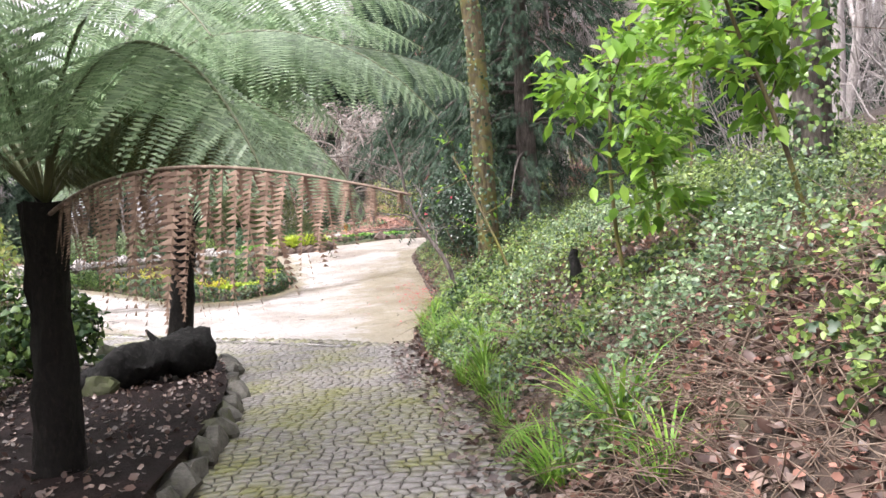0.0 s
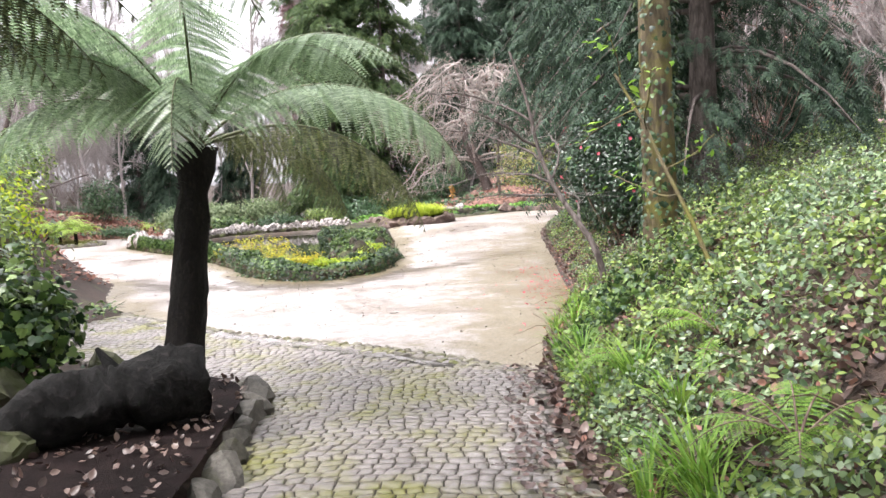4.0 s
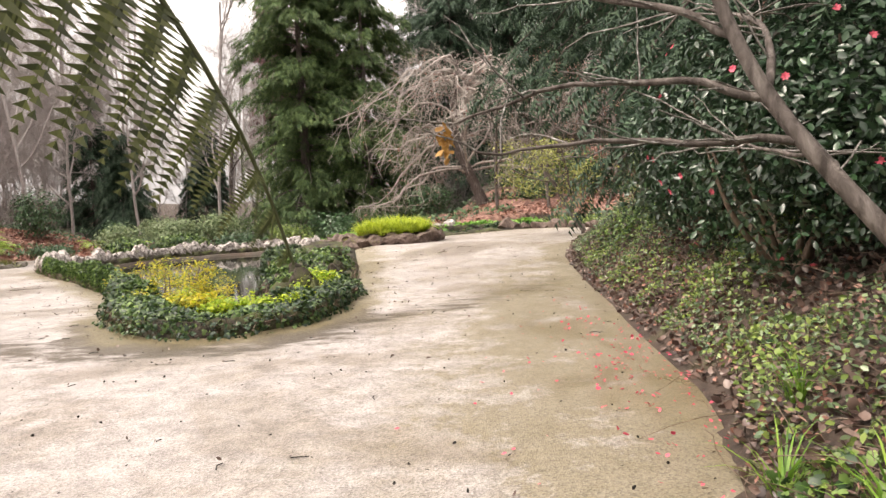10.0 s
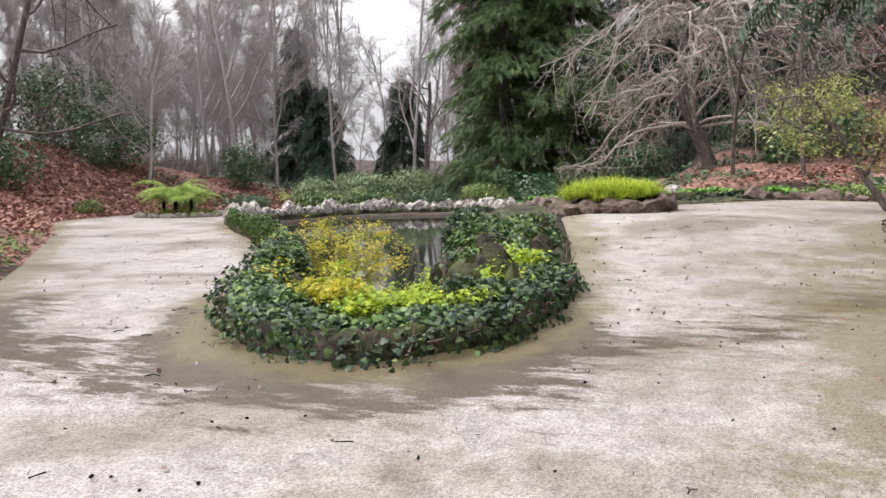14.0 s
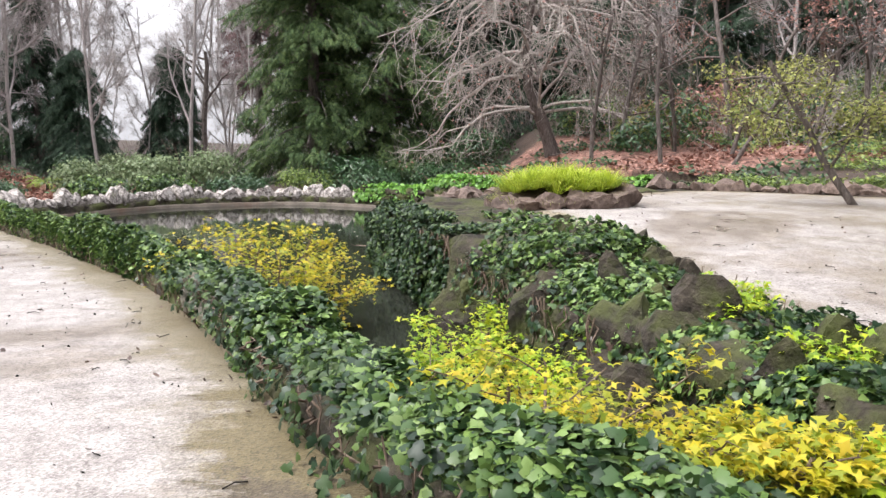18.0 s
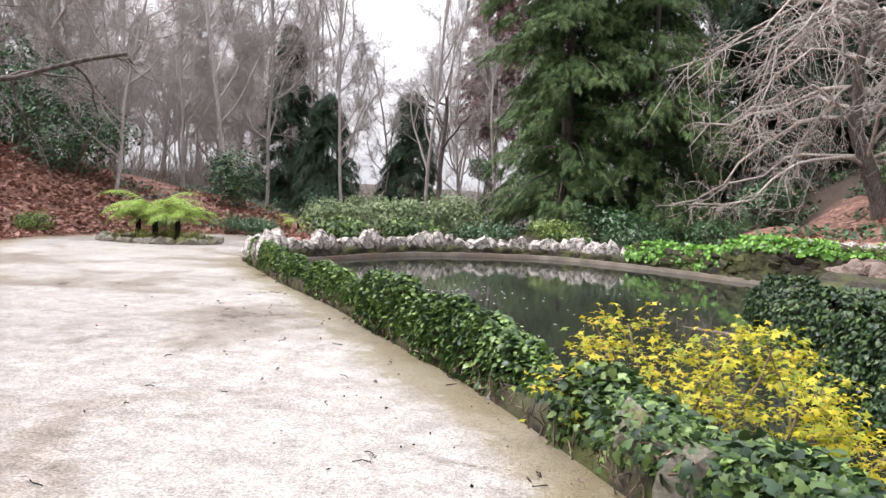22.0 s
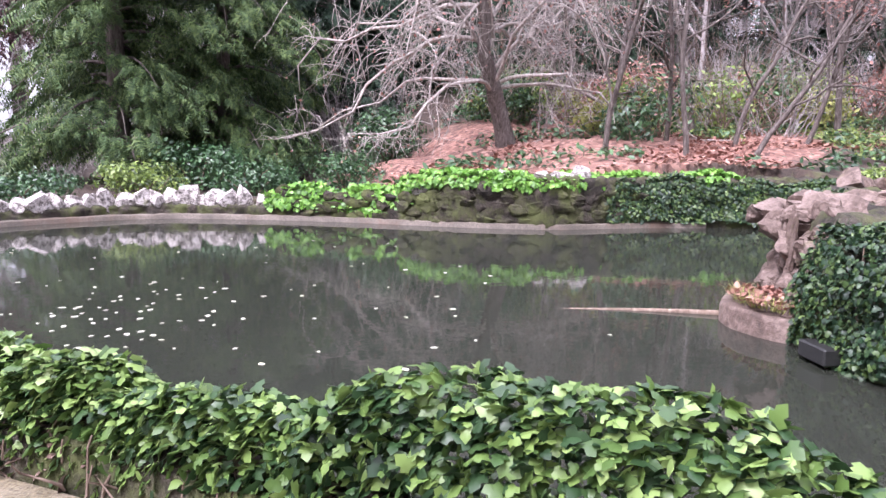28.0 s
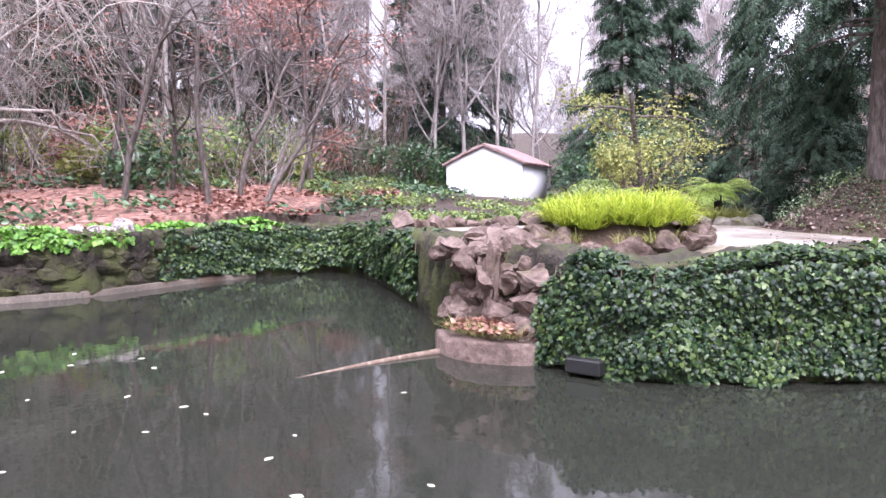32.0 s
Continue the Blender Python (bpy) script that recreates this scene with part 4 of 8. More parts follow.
def grass_tuft_arrays(centers, per, length, r, spread=0.7, base_r=0.10):
    c = np.repeat(np.asarray(centers, float), per, axis=0)
    n = len(c)
    a = r.uniform(0, 6.283, n)
    out = np.c_[np.cos(a), np.sin(a), np.zeros(n)]
    p = c + out * r.uniform(0, base_r, n)[:, None]
    w = unit(out * r.uniform(0.1, spread, n)[:, None] + np.array((0, 0, 1.0)))
    R = frames_along(w, unit(out * -1 + np.array((0, 0, 0.4))))
    R[:, :, 2] = out * 1.0 - w * np.sum(out * w, axis=1)[:, None]
    R[:, :, 2] = -unit(R[:, :, 2])
    R[:, :, 0] = np.cross(R[:, :, 1], R[:, :, 2])
    return scatter(BLADE_V * np.array((1.0, 1, 1.6)), BLADE_F, p, R, length * r.uniform(0.6, 1.2, n))


# ---- tree ferns ----
def frond_meshes(name, length, pairs, seed, droop=1.1, rise=0.9, width=0.42, hang=0.25, m=15, twist=0.0, rib_r=0.014):
    """A frond arching out along +x from the origin: the rib, and rows of toothed pinnae on both sides."""
    r = np.random.default_rng(seed)
    s = np.linspace(0, 1, 24)
    ang = rise - (rise + droop) * s ** 1.15
    dx, dz = np.cos(ang), np.sin(ang)
    X = np.r_[0, np.cumsum((dx[1:] + dx[:-1]) / 2)] * length / 23
    Z = np.r_[0, np.cumsum((dz[1:] + dz[:-1]) / 2)] * length / 23
    rib = np_mesh(name + "_rib", *tube(np.c_[X, np.zeros(24), Z], np.linspace(rib_r, rib_r * 0.18, 24), 5), True)
    items = []
    for i in range(pairs):
        u = 0.13 + 0.86 * i / (pairs - 1)
        o = np.array((np.interp(u, s, X), 0, np.interp(u, s, Z)))
        t = np.array((np.interp(u, s, dx), 0, np.interp(u, s, dz)))
        up = np.array((-t[2], 0, t[0]))
        w = length * width * 0.5 * (math.sin(min(1, u * 1.25 + 0.12) * math.pi * 0.55) if u < 0.55 else (1 - ((u - 0.55) / 0.45) ** 1.7) * 0.98 + 0.03)
        for side in (-1, 1):
            ln = w * r.uniform(0.9, 1.08)
            d = unit(np.array((0, side, 0)) * 1.0 + t * 0.42 - (up + np.array((0, 0, 0.6))) * hang * r.uniform(0.5, 1.7))
            e = unit(t - d * (t @ d))
            nn = np.cross(d, e) * side
            tw = r.uniform(-1, 1) * twist
            e, nn = e * math.cos(tw) + nn * math.sin(tw), nn * math.cos(tw) - e * math.sin(tw)
            # teeth down both edges of the pinna, bent at the tip
            f = np.linspace(0.04, 1, m)
            q = o + d[None, :] * (f * ln)[:, None] - np.array((0, 0, 1.0)) * (0.22 * ln * f ** 2)[:, None]
            half = 0.118 * ln * (1 - f ** 2.2) + 0.006
            g = ln / m
            a = q - d * g * 0.55
            b = q + d * g * 0.45
            for sg in (-1, 1):
                c = q + e * (sg * half)[:, None] + d * g * 0.55 - nn * (half * 0.2)[:, None]
                V = np.stack([a, b, c], 1).reshape(-1, 3)
                items.append((V, np.arange(3 * m).reshape(-1, 3)))
            V = np.stack([o, o + e * 0.006, q[-1]], 0)
            items.append((V, np.array([[0, 1, 2]])))
    return rib, np_mesh(name, *join_parts(items))


FRONDS = [frond_meshes("frond", 2.5, 50, 1, width=0.36, m=24, hang=0.35), frond_meshes("frond", 2.3, 46, 2, droop=1.35, rise=0.7, width=0.36, m=24, hang=0.45), frond_meshes("frond", 2.6, 48, 3, droop=0.85, rise=0.75, width=0.36, m=24, hang=0.3)]
for _rib, _pin in FRONDS:
    _rib.materials.append(M_FROND_RIB)
    _pin.materials.append(M_FROND)
HANGING = frond_meshes("frond", 2.4, 34, 4, droop=1.25, rise=0.50, width=0.30, hang=1.2, m=20, twist=0.25)
HANGING[0].materials.append(M_FROND_RIB)
HANGING[1].materials.append(M_OLDFROND)
DEAD = frond_meshes("dead_frond", 2.6, 34, 5, droop=0.16, rise=0.15, width=0.24, hang=3.4, m=22, twist=0.5, rib_r=0.010)
DEAD[0].materials.append(M_DEADWOOD)
DEAD[1].materials.append(M_DEADFROND)


def add_frond(parent, pair, at, azimuth, tilt=0.0, scale=1.0, label=""):
    rib = part("frond", pair[0], None, parent, label)
    rib.matrix_basis = Matrix.Translation(at) @ Euler((0, -tilt, azimuth)).to_matrix().to_4x4() @ Matrix.Scale(scale, 4)
    part("pinnae", pair[1], None, rib)
    return rib


def frond_to(parent, pair, base, tip, label=""):
    """A frond whose rib runs from base to tip, both in the parent's own space."""
    end = np.array(pair[0].vertices[-1].co)
    d = np.array(tip, float) - np.array(base, float)
    h = math.hypot(d[0], d[1])
    return add_frond(parent, pair, base, math.atan2(d[1], d[0]), math.atan2(d[2], h) - math.atan2(end[2], end[0]), math.hypot(h, d[2]) / math.hypot(end[0], end[2]), label)


def tree_fern(label, at, top, lean, radius, count, seed, scale=1.0, dead=(), tilts=(-0.15, 0.35), extra=(), green=(), avoid=None):
    r = np.random.default_rng(seed)
    t = thing("tree_fern", label, "tree fern", "tree ferns beside the path", at=at)
    h = top - at[2]
    k = np.linspace(0, 1, 12)
    pts = np.c_[lean[0] * k, lean[1] * k, -0.1 + k * (h + 0.1)]
    rad = radius * (1.25 - 0.35 * k + 0.28 * smooth01(0.75, 1.0, k)) * (1 + 0.07 * r.normal(size=12))
    V, F = tube(pts, rad, 14)
    V = V + r.normal(size=V.shape) * 0.012
    part("trunk", np_mesh("trunk", V, F, True), M_FERNTRUNK, t, "black fibrous trunk")
    # broken stalk bases sticking out under the crown
    n = 110
    u = 0.55 + 0.45 * r.random(n) ** 0.6
    a = r.uniform(0, 6.283, n)
    o = np.c_[np.cos(a), np.sin(a), np.zeros(n)]
    p = np.c_[lean[0] * u, lean[1] * u, u * h] + o * radius * 0.85
    way = unit(o + np.array((0, 0, 0.9)) + r.normal(size=(n, 3)) * 0.25)
    peg = np.array([(-0.16, 0, 0), (0.16, 0, 0), (0, 0, 0.22), (0, 1, 0.05)], float)
    part("stalk_bases", np_mesh("stalk_bases", *scatter(peg, np.array([(0, 1, 3), (1, 2, 3), (2, 0, 3)]), p, frames_along(way, np.tile((0.0, 0, 1.0), (n, 1)) + r.normal(size=(n, 3)) * 0.1), r.uniform(0.04, 0.09, n))), M_FERNTRUNK, t)
    crown = (lean[0], lean[1], h - 0.02)
    for i in range(count):
        az = 6.283 * i / count * 1.0 + r.uniform(-0.12, 0.12) + (0.35 if i % 2 else 0)
        if avoid and abs((az - avoid[0] + math.pi) % (2 * math.pi) - math.pi) < avoid[1]:
            continue
        add_frond(t, FRONDS[i % 3], crown, az, r.uniform(tilts[0], tilts[1]), scale * r.uniform(0.9, 1.1))
    for tip in dead:
        frond_to(t, DEAD, (lean[0], lean[1], h - 0.10), np.array(tip) - np.array(at), "dead brown hanging frond")
    for tip in green:
        frond_to(t, FRONDS[1], crown, np.array(tip) - np.array(at))
    for tip in extra:
        frond_to(t, HANGING, crown, np.array(tip) - np.array(at))
    return t


tree_fern("tall tree fern with a black fibrous trunk beside a fallen log", (-0.86, 2.30, 0.24), 2.52, (0.26, 0.28), 0.145, 20, 11, 1.10, extra=((1.28, 4.25, 1.50), (0.45, 4.15, 1.58), (-0.35, 4.5, 1.75)), green=((1.85, 2.6, 2.05),), tilts=(0.08, 0.48), avoid=(0.85, 0.95))
tree_fern("tree fern with arching green fronds in the mulch bed", (-0.40, -2.60, 0.50), 2.50, (0.08, 0.06), 0.13, 24, 12, 1.42, dead=((1.92, -6.12, 2.36),), extra=((1.1, -2.85, 2.60), (1.5, -2.6, 2.66), (1.45, -3.3, 2.68), (1.0, -3.7, 2.66), (1.0, -1.6, 2.62), (0.5, -0.9, 2.58), (1.3, -2.15, 2.56), (0.1, -0.6, 2.60)), tilts=(0.06, 0.44))

# ---- fallen log ----
def fallen_log():
    r = np.random.default_rng(4)
    t = thing("fallen_log", "thick charred black log lying on the mulch beside the kerb", "log", at=(-0.80, 0.90, 0.62))
    k = np.linspace(0, 1, 40)
    a, b = np.array((0.60, 0.44, 0.06)), np.array((-0.72, -0.42, -0.10))
    pts = a + (b - a) * k[:, None] + np.c_[np.zeros(40), np.zeros(40), 0.05 * np.sin(k * 3)]
    V, F = tube(pts, 0.25 - 0.02 * k - 0.12 * k ** 4 + 0.008 * r.normal(size=40), 26)
    V = V + np.array([Vector((0, 0, 1)) * (noise.noise(Vector(v) * 4.0) * 0.10 + abs(noise.noise(Vector(v) * 11.0)) * 0.07) for v in V]) + r.normal(size=V.shape) * 0.007
    c0 = len(V)
    V = np.vstack([V, pts[:1] + (a - b) * 0.015, pts[-1:] - (a - b) * 0.03])
    caps = [(c0, j, (j + 1) % 26) for j in range(26)] + [(c0 + 1, 39 * 26 + (j + 1) % 26, 39 * 26 + j) for j in range(26)]
    part("body", np_mesh("body", V, [F, np.array(caps)], True), M_LOG, t)
    for i in range(4):
        d = unit(r.normal(size=3) + np.array((-0.6, -0.5, 1.0)))
        o = a + (b - a) * r.uniform(0.3, 0.9) + np.array((0, 0, 0.15))
        part("root_stub", np_mesh("root_stub", *tube(np.array([o, o + d * 0.15, o + d * 0.30 + np.array((0, 0, 0.02))]), [0.06, 0.045, 0.015], 6), True), M_LOG, t)


fallen_log()

# ---- ivy ----
def strip_leaves(path_in, path_out, height, per_m, size, r, top=wall_top, widen=0.12, drop=0.45, face_in=True, jag=0.5, z0=0.0):
    """Leaves over a low wall: a rounded, lumpy cover hanging down both faces."""
    a, b = np.asarray(path_in, float), np.asarray(path_out, float)
    mid = (a + b) / 2
    ln = np.r_[0, np.cumsum(np.linalg.norm(np.diff(mid, axis=0), axis=1))]
    n = int(ln[-1] * per_m)
    s = r.uniform(0, ln[-1], n)
    A = np.stack([np.interp(s, ln, a[:, i]) for i in (0, 1)], 1)
    B = np.stack([np.interp(s, ln, b[:, i]) for i in (0, 1)], 1)
    C = (A + B) / 2
    zt = top(C[:, 0], C[:, 1])
    lump = np.array([noise.noise(Vector((c[0] * 0.8, c[1] * 0.8, z0))) + 0.6 * noise.noise(Vector((c[0] * 2.3, c[1] * 2.3, z0 + 5))) for c in C])
    th = r.uniform(0, math.pi, n)          # 0: outer face, pi: inner face
    half = np.linalg.norm(A - B, axis=1) / 2 + widen + 0.20 * lump
    out = (B - A) / (np.linalg.norm(B - A, axis=1)[:, None] + 1e-9)
    hgt = height * (1 + jag * lump) * (1 + 0.65 * smooth01(15, 20, C[:, 1])) * (1 - 0.62 * smooth01(-3.0, -2.4, C[:, 0]) * smooth01(17.5, 15.0, C[:, 1]))
    cz, sz = np.cos(th), np.sin(th)
    rad = 1 - 0.28 * r.random(n) ** 2
    flat = np.sign(cz) * np.abs(cz) ** 0.6
    P = np.c_[C + out * (flat * half * rad)[:, None], zt - drop * (1 - sz ** 0.7) + hgt * sz * rad]
    nrm = unit(np.c_[out * cz[:, None], sz + 0.25] + r.normal(size=(n, 3)) * 0.6)
    R = frames_from(nrm, r.uniform(0, 6.283, n))
    return scatter(IVY_V, IVY_F, P, R, size * r.uniform(0.55, 1.3, n))


def ivy_hedge():
    r = np.random.default_rng(21)
    t = thing("ivy_hedge", "dense glossy ivy grown over the low pond wall beside the gravel", "ivy")
    closed_in, closed_out = POND_IN[-5:] + POND_IN[:17], POND_OUT[-5:] + POND_OUT[:17]
    pin, pout = chaikin(closed_in, 2), chaikin(closed_out, 2)
    pin = 0.98 * pin + 0.02 * pout
    pout = 1.0 * pout + 0.04 * (pin - pout)
    near = strip_leaves(pin, pout, 0.27, 2700, 0.063, r, widen=0.03, drop=0.38, jag=0.85)
    part("leaves", np_mesh("leaves", *near), M_IVY, t, kind="stuff")
    # a strip of dark leaves added to darken the hedge foot over the wall
    under = strip_leaves(pin, pout, 0.04, 420, 0.07, r, widen=0.05, drop=0.62, jag=0.3)
    part("dead_leaves", np_mesh("dead_leaves", *under), M_DARKLITTER, t, "dark brown leaves added low in the hedge to darken its foot")
    # bare twisted stems low on the gravel side
    tubes = []
    mid = resample(pout, 0.22)
    for p in mid:
        for _ in range(3):
            a = np.array((p[0], p[1], float(base_z(p[0], p[1])) - 0.02)) + np.r_[r.normal(size=2) * 0.03, 0]
            k = np.linspace(0, 1, 5)[:, None]
            pts = a + k * np.array((r.normal() * 0.06, r.normal() * 0.06, r.uniform(0.15, 0.3))) + np.sin(k * 6) * r.normal(size=3) * 0.04
            tubes.append(tube(pts, np.linspace(0.009, 0.004, 5), 4))
    part("stems", np_mesh("stems", *join_parts(tubes), True), M_DEADWOOD, t)


ivy_hedge()


def ivy_face(name, label, pts, z_low, z_high, out_side, per_m2, size, seed, mat=M_IVY, top_w=0.6, hang=0.0):
    """Ivy hanging over a wall: leaves over its face and its top edge."""
    r = np.random.default_rng(seed)
    p = resample(chaikin(pts, 2), 0.05)
    ln = np.r_[0, np.cumsum(np.linalg.norm(np.diff(p, axis=0), axis=1))]
    t = thing(name, label, "ivy")
    n = int(ln[-1] * (z_high - z_low + top_w) * per_m2)
    s = r.uniform(0, ln[-1], n)
    q = np.stack([np.interp(s, ln, p[:, i]) for i in (0, 1)], 1)
    g = np.gradient(p, axis=0)
    tg = unit(np.stack([np.interp(s, ln, g[:, i]) for i in (0, 1)], 1))
    o = np.c_[tg[:, 1], -tg[:, 0]] * out_side
    lump = np.array([noise.noise(Vector((v[0] * 0.9, v[1] * 0.9, seed))) for v in q])
    ends = smooth01(0, 0.6, s) * smooth01(0, 0.6, ln[-1] - s)
    hi = z_high + 0.22 * lump + 0.10 * np.array([noise.noise(Vector((v[0] * 3.1, v[1] * 3.1, seed + 4.0))) for v in q]) - 0.45 * (1 - ends) * (z_high - z_low)
    lo = z_low + 0.18 * np.array([noise.noise(Vector((v[0] * 1.7, v[1] * 1.7, seed + 9.0))) for v in q]) + hang
    v = r.random(n)
    share = (hi - lo) / (hi - lo + top_w)
    on_face = v < share
    f = v / share
    depth = 0.10 + 0.16 * np.abs(np.array([noise.noise(Vector((a[0] * 1.3, a[1] * 1.3, b * 1.6 + seed))) for a, b in zip(q, f)])) * 2
    zf = lo + (hi - lo) * f
    back = (v - share) / (1 - share) * top_w
    P = np.where(on_face[:, None], np.c_[q + o * (depth * (0.55 + 0.45 * r.random(n)))[:, None], zf],
                 np.c_[q - o * (back - 0.12)[:, None], hi + 0.10 * r.random(n) + 0.05 * lump])
    nrm = np.where(on_face[:, None], np.c_[o, np.full(n, 0.45)], np.c_[o * 0.2, np.ones(n)])
    nrm = unit(nrm + r.normal(size=(n, 3)) * 0.5)
    R = frames_from(nrm, np.where(on_face, math.pi, 0) + r.normal(size=n) * 0.8)
    part("leaves", np_mesh("leaves", *scatter(IVY_V, IVY_F, P, R, size * r.uniform(0.55, 1.3, n))), mat, t, kind="stuff")
    k = 40
    tubes = []
    for _ in range(k):
        i = r.integers(0, len(p) - 1)
        oo = np.array((g[i][1], -g[i][0])) * out_side
        oo = oo / (np.linalg.norm(oo) + 1e-9)
        zz = np.linspace(z_high, z_low + 0.1, 6)
        tubes.append(tube(np.c_[p[i][0] + oo[0] * 0.06 + r.normal(size=6) * 0.03, p[i][1] + oo[1] * 0.06 + r.normal(size=6) * 0.03, zz], 0.008, 4))
    part("stems", np_mesh("stems", *join_parts(tubes), True), M_DEADWOOD, t)
    return t


ivy_face("ivy_curtain", "thick dark ivy curtain hanging down the pond wall to the water", [(-4.2, 25.15), (-4.5, 24.7), (-4.7, 24.1), (-4.5, 23.2), (-4.2, 22.3), (-3.95, 21.4), (-3.7, 20.4)], WATER_Z + 0.06, 0.32, 1, 2000, 0.056, 31, M_IVYDARK, top_w=0.7)
ivy_face("ivy_curtain", "dark ivy trailing down the far pond wall below bright top growth", [(-0.4, 27.95), (1.2, 29.0), (3.0, 30.2), (4.4, 31.3), (5.0, 32.1), (4.5, 33.0), (3.4, 33.8), (1.9, 34.4), (0.8, 34.7)], WATER_Z + 0.2, 0.34, -1, 700, 0.085, 32, M_IVYDARK, top_w=0.8)
ivy_face("ground_ivy", "bright green leafy plants spilling over the pond wall", [(4.6, 33.2), (3.4, 34.1), (1.9, 34.7), (0.4, 35.0), (-0.8, 35.2)], 0.05, 0.42, -1, 420, 0.13, 33, M_IVYLIGHT, top_w=1.0)
ivy_face("ground_ivy", "low bright leaves creeping along the top of the far pond wall", [(0.2, 34.85), (-0.9, 35.05), (-1.9, 35.75), (-2.9, 36.6), (-3.6, 37.5)], 0.16, 0.46, -1, 420, 0.12, 40, M_IVYLIGHT, top_w=0.9)
ivy_face("ground_ivy", "bright green leafy patch hanging over the stone rim", [(-3.2, 37.1), (-4.3, 38.15), (-5.4, 38.95), (-6.6, 39.75)], -0.48, -0.04, -1, 420, 0.14, 34, M_IVYLIGHT, top_w=1.3)
ivy_face("ivy_curtain", "ivy hanging over the end of the inner pond bank", [(-3.75, 20.9), (-3.55, 20.2), (-3.35, 19.4)], WATER_Z + 0.10, 0.34, 1, 1100, 0.068, 35, M_IVYDARK, top_w=1.2)
ivy_face("ivy_curtain", "thin ivy trailing over the rocks of the inner pond bank", [(-3.3, 19.2), (-3.05, 18.2), (-2.75, 17.0), (-2.3, 15.8)], WATER_Z + 0.35, 0.12, 1, 150, 0.066, 38, M_IVYDARK, top_w=0.7)
ivy_face("ivy_curtain", "glossy ivy over the outer edge of the pond bank", [(-0.92, 12.45), (-0.68, 13.2), (-0.60, 14.2), (-0.68, 15.4), (-0.85, 16.6)], -0.04, 0.15, 1, 620, 0.062, 36, M_IVYDARK, top_w=1.0)
ivy_face("ivy_curtain", "dark ivy hanging to the ground round the tip of the pond", [(-0.72, 12.9), (-0.92, 12.4), (-1.3, 11.85), (-1.75, 11.62), (-2.6, 11.75), (-3.45, 12.4), (-4.3, 13.75), (-5.05, 15.4), (-6.05, 17.4), (-7.05, 19.1)], -0.04, 0.16, -1, 330, 0.062, 39, M_IVYDARK, top_w=0.4)
ivy_face("ivy_curtain", "ivy creeping over the top of the pond bank", [(-1.35, 17.6), (-1.6, 19.0), (-1.8, 20.4), (-2.0, 21.6), (-2.15, 22.6)], 0.18, 0.36, 1, 240, 0.085, 37, top_w=0.9)

# ---- stones round the pond ----
ROCKS = [rock_mesh("stone", i, 0.55, 3) for i in range(6)]
ROCKS_LO = [rock_mesh("stone", 20 + i, 0.32, 2) for i in range(6)]


def stone_row(name, label, category, pts, count, size, mat, seed, squash=(1, 1, 1), sink=0.2, zf=None, part_name="stone", kind="", meshes=ROCKS_LO, wobble=0.0):
    """A row of separate stones along a line, under one parent."""
    r = np.random.default_rng(seed)
    p = chaikin(pts, 2)
    ln = np.r_[0, np.cumsum(np.linalg.norm(np.diff(p, axis=0), axis=1))]
    t = thing(name, label, category, kind=kind)
    for i in range(count):
        s = ln[-1] * (i + 0.5 + r.uniform(-0.2, 0.2)) / count
        x, y = np.interp(s, ln, p[:, 0]), np.interp(s, ln, p[:, 1])
        x2, y2 = np.interp(min(ln[-1], s + 0.1), ln, p[:, 0]), np.interp(min(ln[-1], s + 0.1), ln, p[:, 1])
        k = size * r.uniform(0.72, 1.25)
        sc = (k * squash[0] * r.uniform(0.85, 1.2), k * squash[1] * r.uniform(0.85, 1.15), k * squash[2] * r.uniform(0.8, 1.25))
        z = (zf(x, y) if zf else float(base_z(x, y))) + sc[2] * (0.5 - sink) + r.uniform(-1, 1) * wobble
        o = part(part_name, meshes[i % len(meshes)], None, t)
        if not o.data.materials:
            o.data.materials.append(mat)
        o.matrix_basis = Matrix.LocRotScale((x, y, z), Euler((r.uniform(-0.2, 0.2), r.uniform(-0.2, 0.2), math.atan2(y2 - y, x2 - x) + r.uniform(-0.3, 0.3))), sc)
    return t


def with_mat(meshes, mat):
    out = []
    for m in meshes:
        c = m.copy()
        c.materials.clear()
        c.materials.append(mat)
        out.append(c)
    return out


STONES_LIME = with_mat(ROCKS_LO, M_STONE)
STONES_ROCK = with_mat(ROCKS, M_ROCK)
STONES_KERB = with_mat(ROCKS_LO, M_KERB)
rim = [tuple((np.array(a) + np.array(b)) / 2) for a, b in zip(POND_IN, POND_OUT)]
wt = lambda x, y: float(wall_top(x, y))
stone_row("rim_stones", "row of pale rounded limestone boulders set along the pond rim", "stone rim", rim[14:25], 52, 0.58, M_STONE, 41, (0.95, 0.8, 1.0), 0.25, wt, meshes=STONES_LIME)
stone_row("rim_stones", "weathered mossy stones along the pond wall between the plants", "stone rim", rim[25:29], 12, 0.42, M_STONE, 42, (1.2, 0.8, 0.7), 0.3, wt, meshes=STONES_LIME)
TUFA = with_mat(ROCKS, M_WALLROCK)
stone_row("bank_rocks", "dark jagged tufa rocks edging the inner bank of the narrow pond", "rocks", [(-1.15, 16.4), (-1.35, 17.4), (-1.6, 18.6), (-1.85, 19.9)], 15, 0.42, M_ROCK, 43, (0.9, 0.7, 1.05), 0.35, lambda x, y: wt(x, y) - 0.02, meshes=TUFA, wobble=0.05)
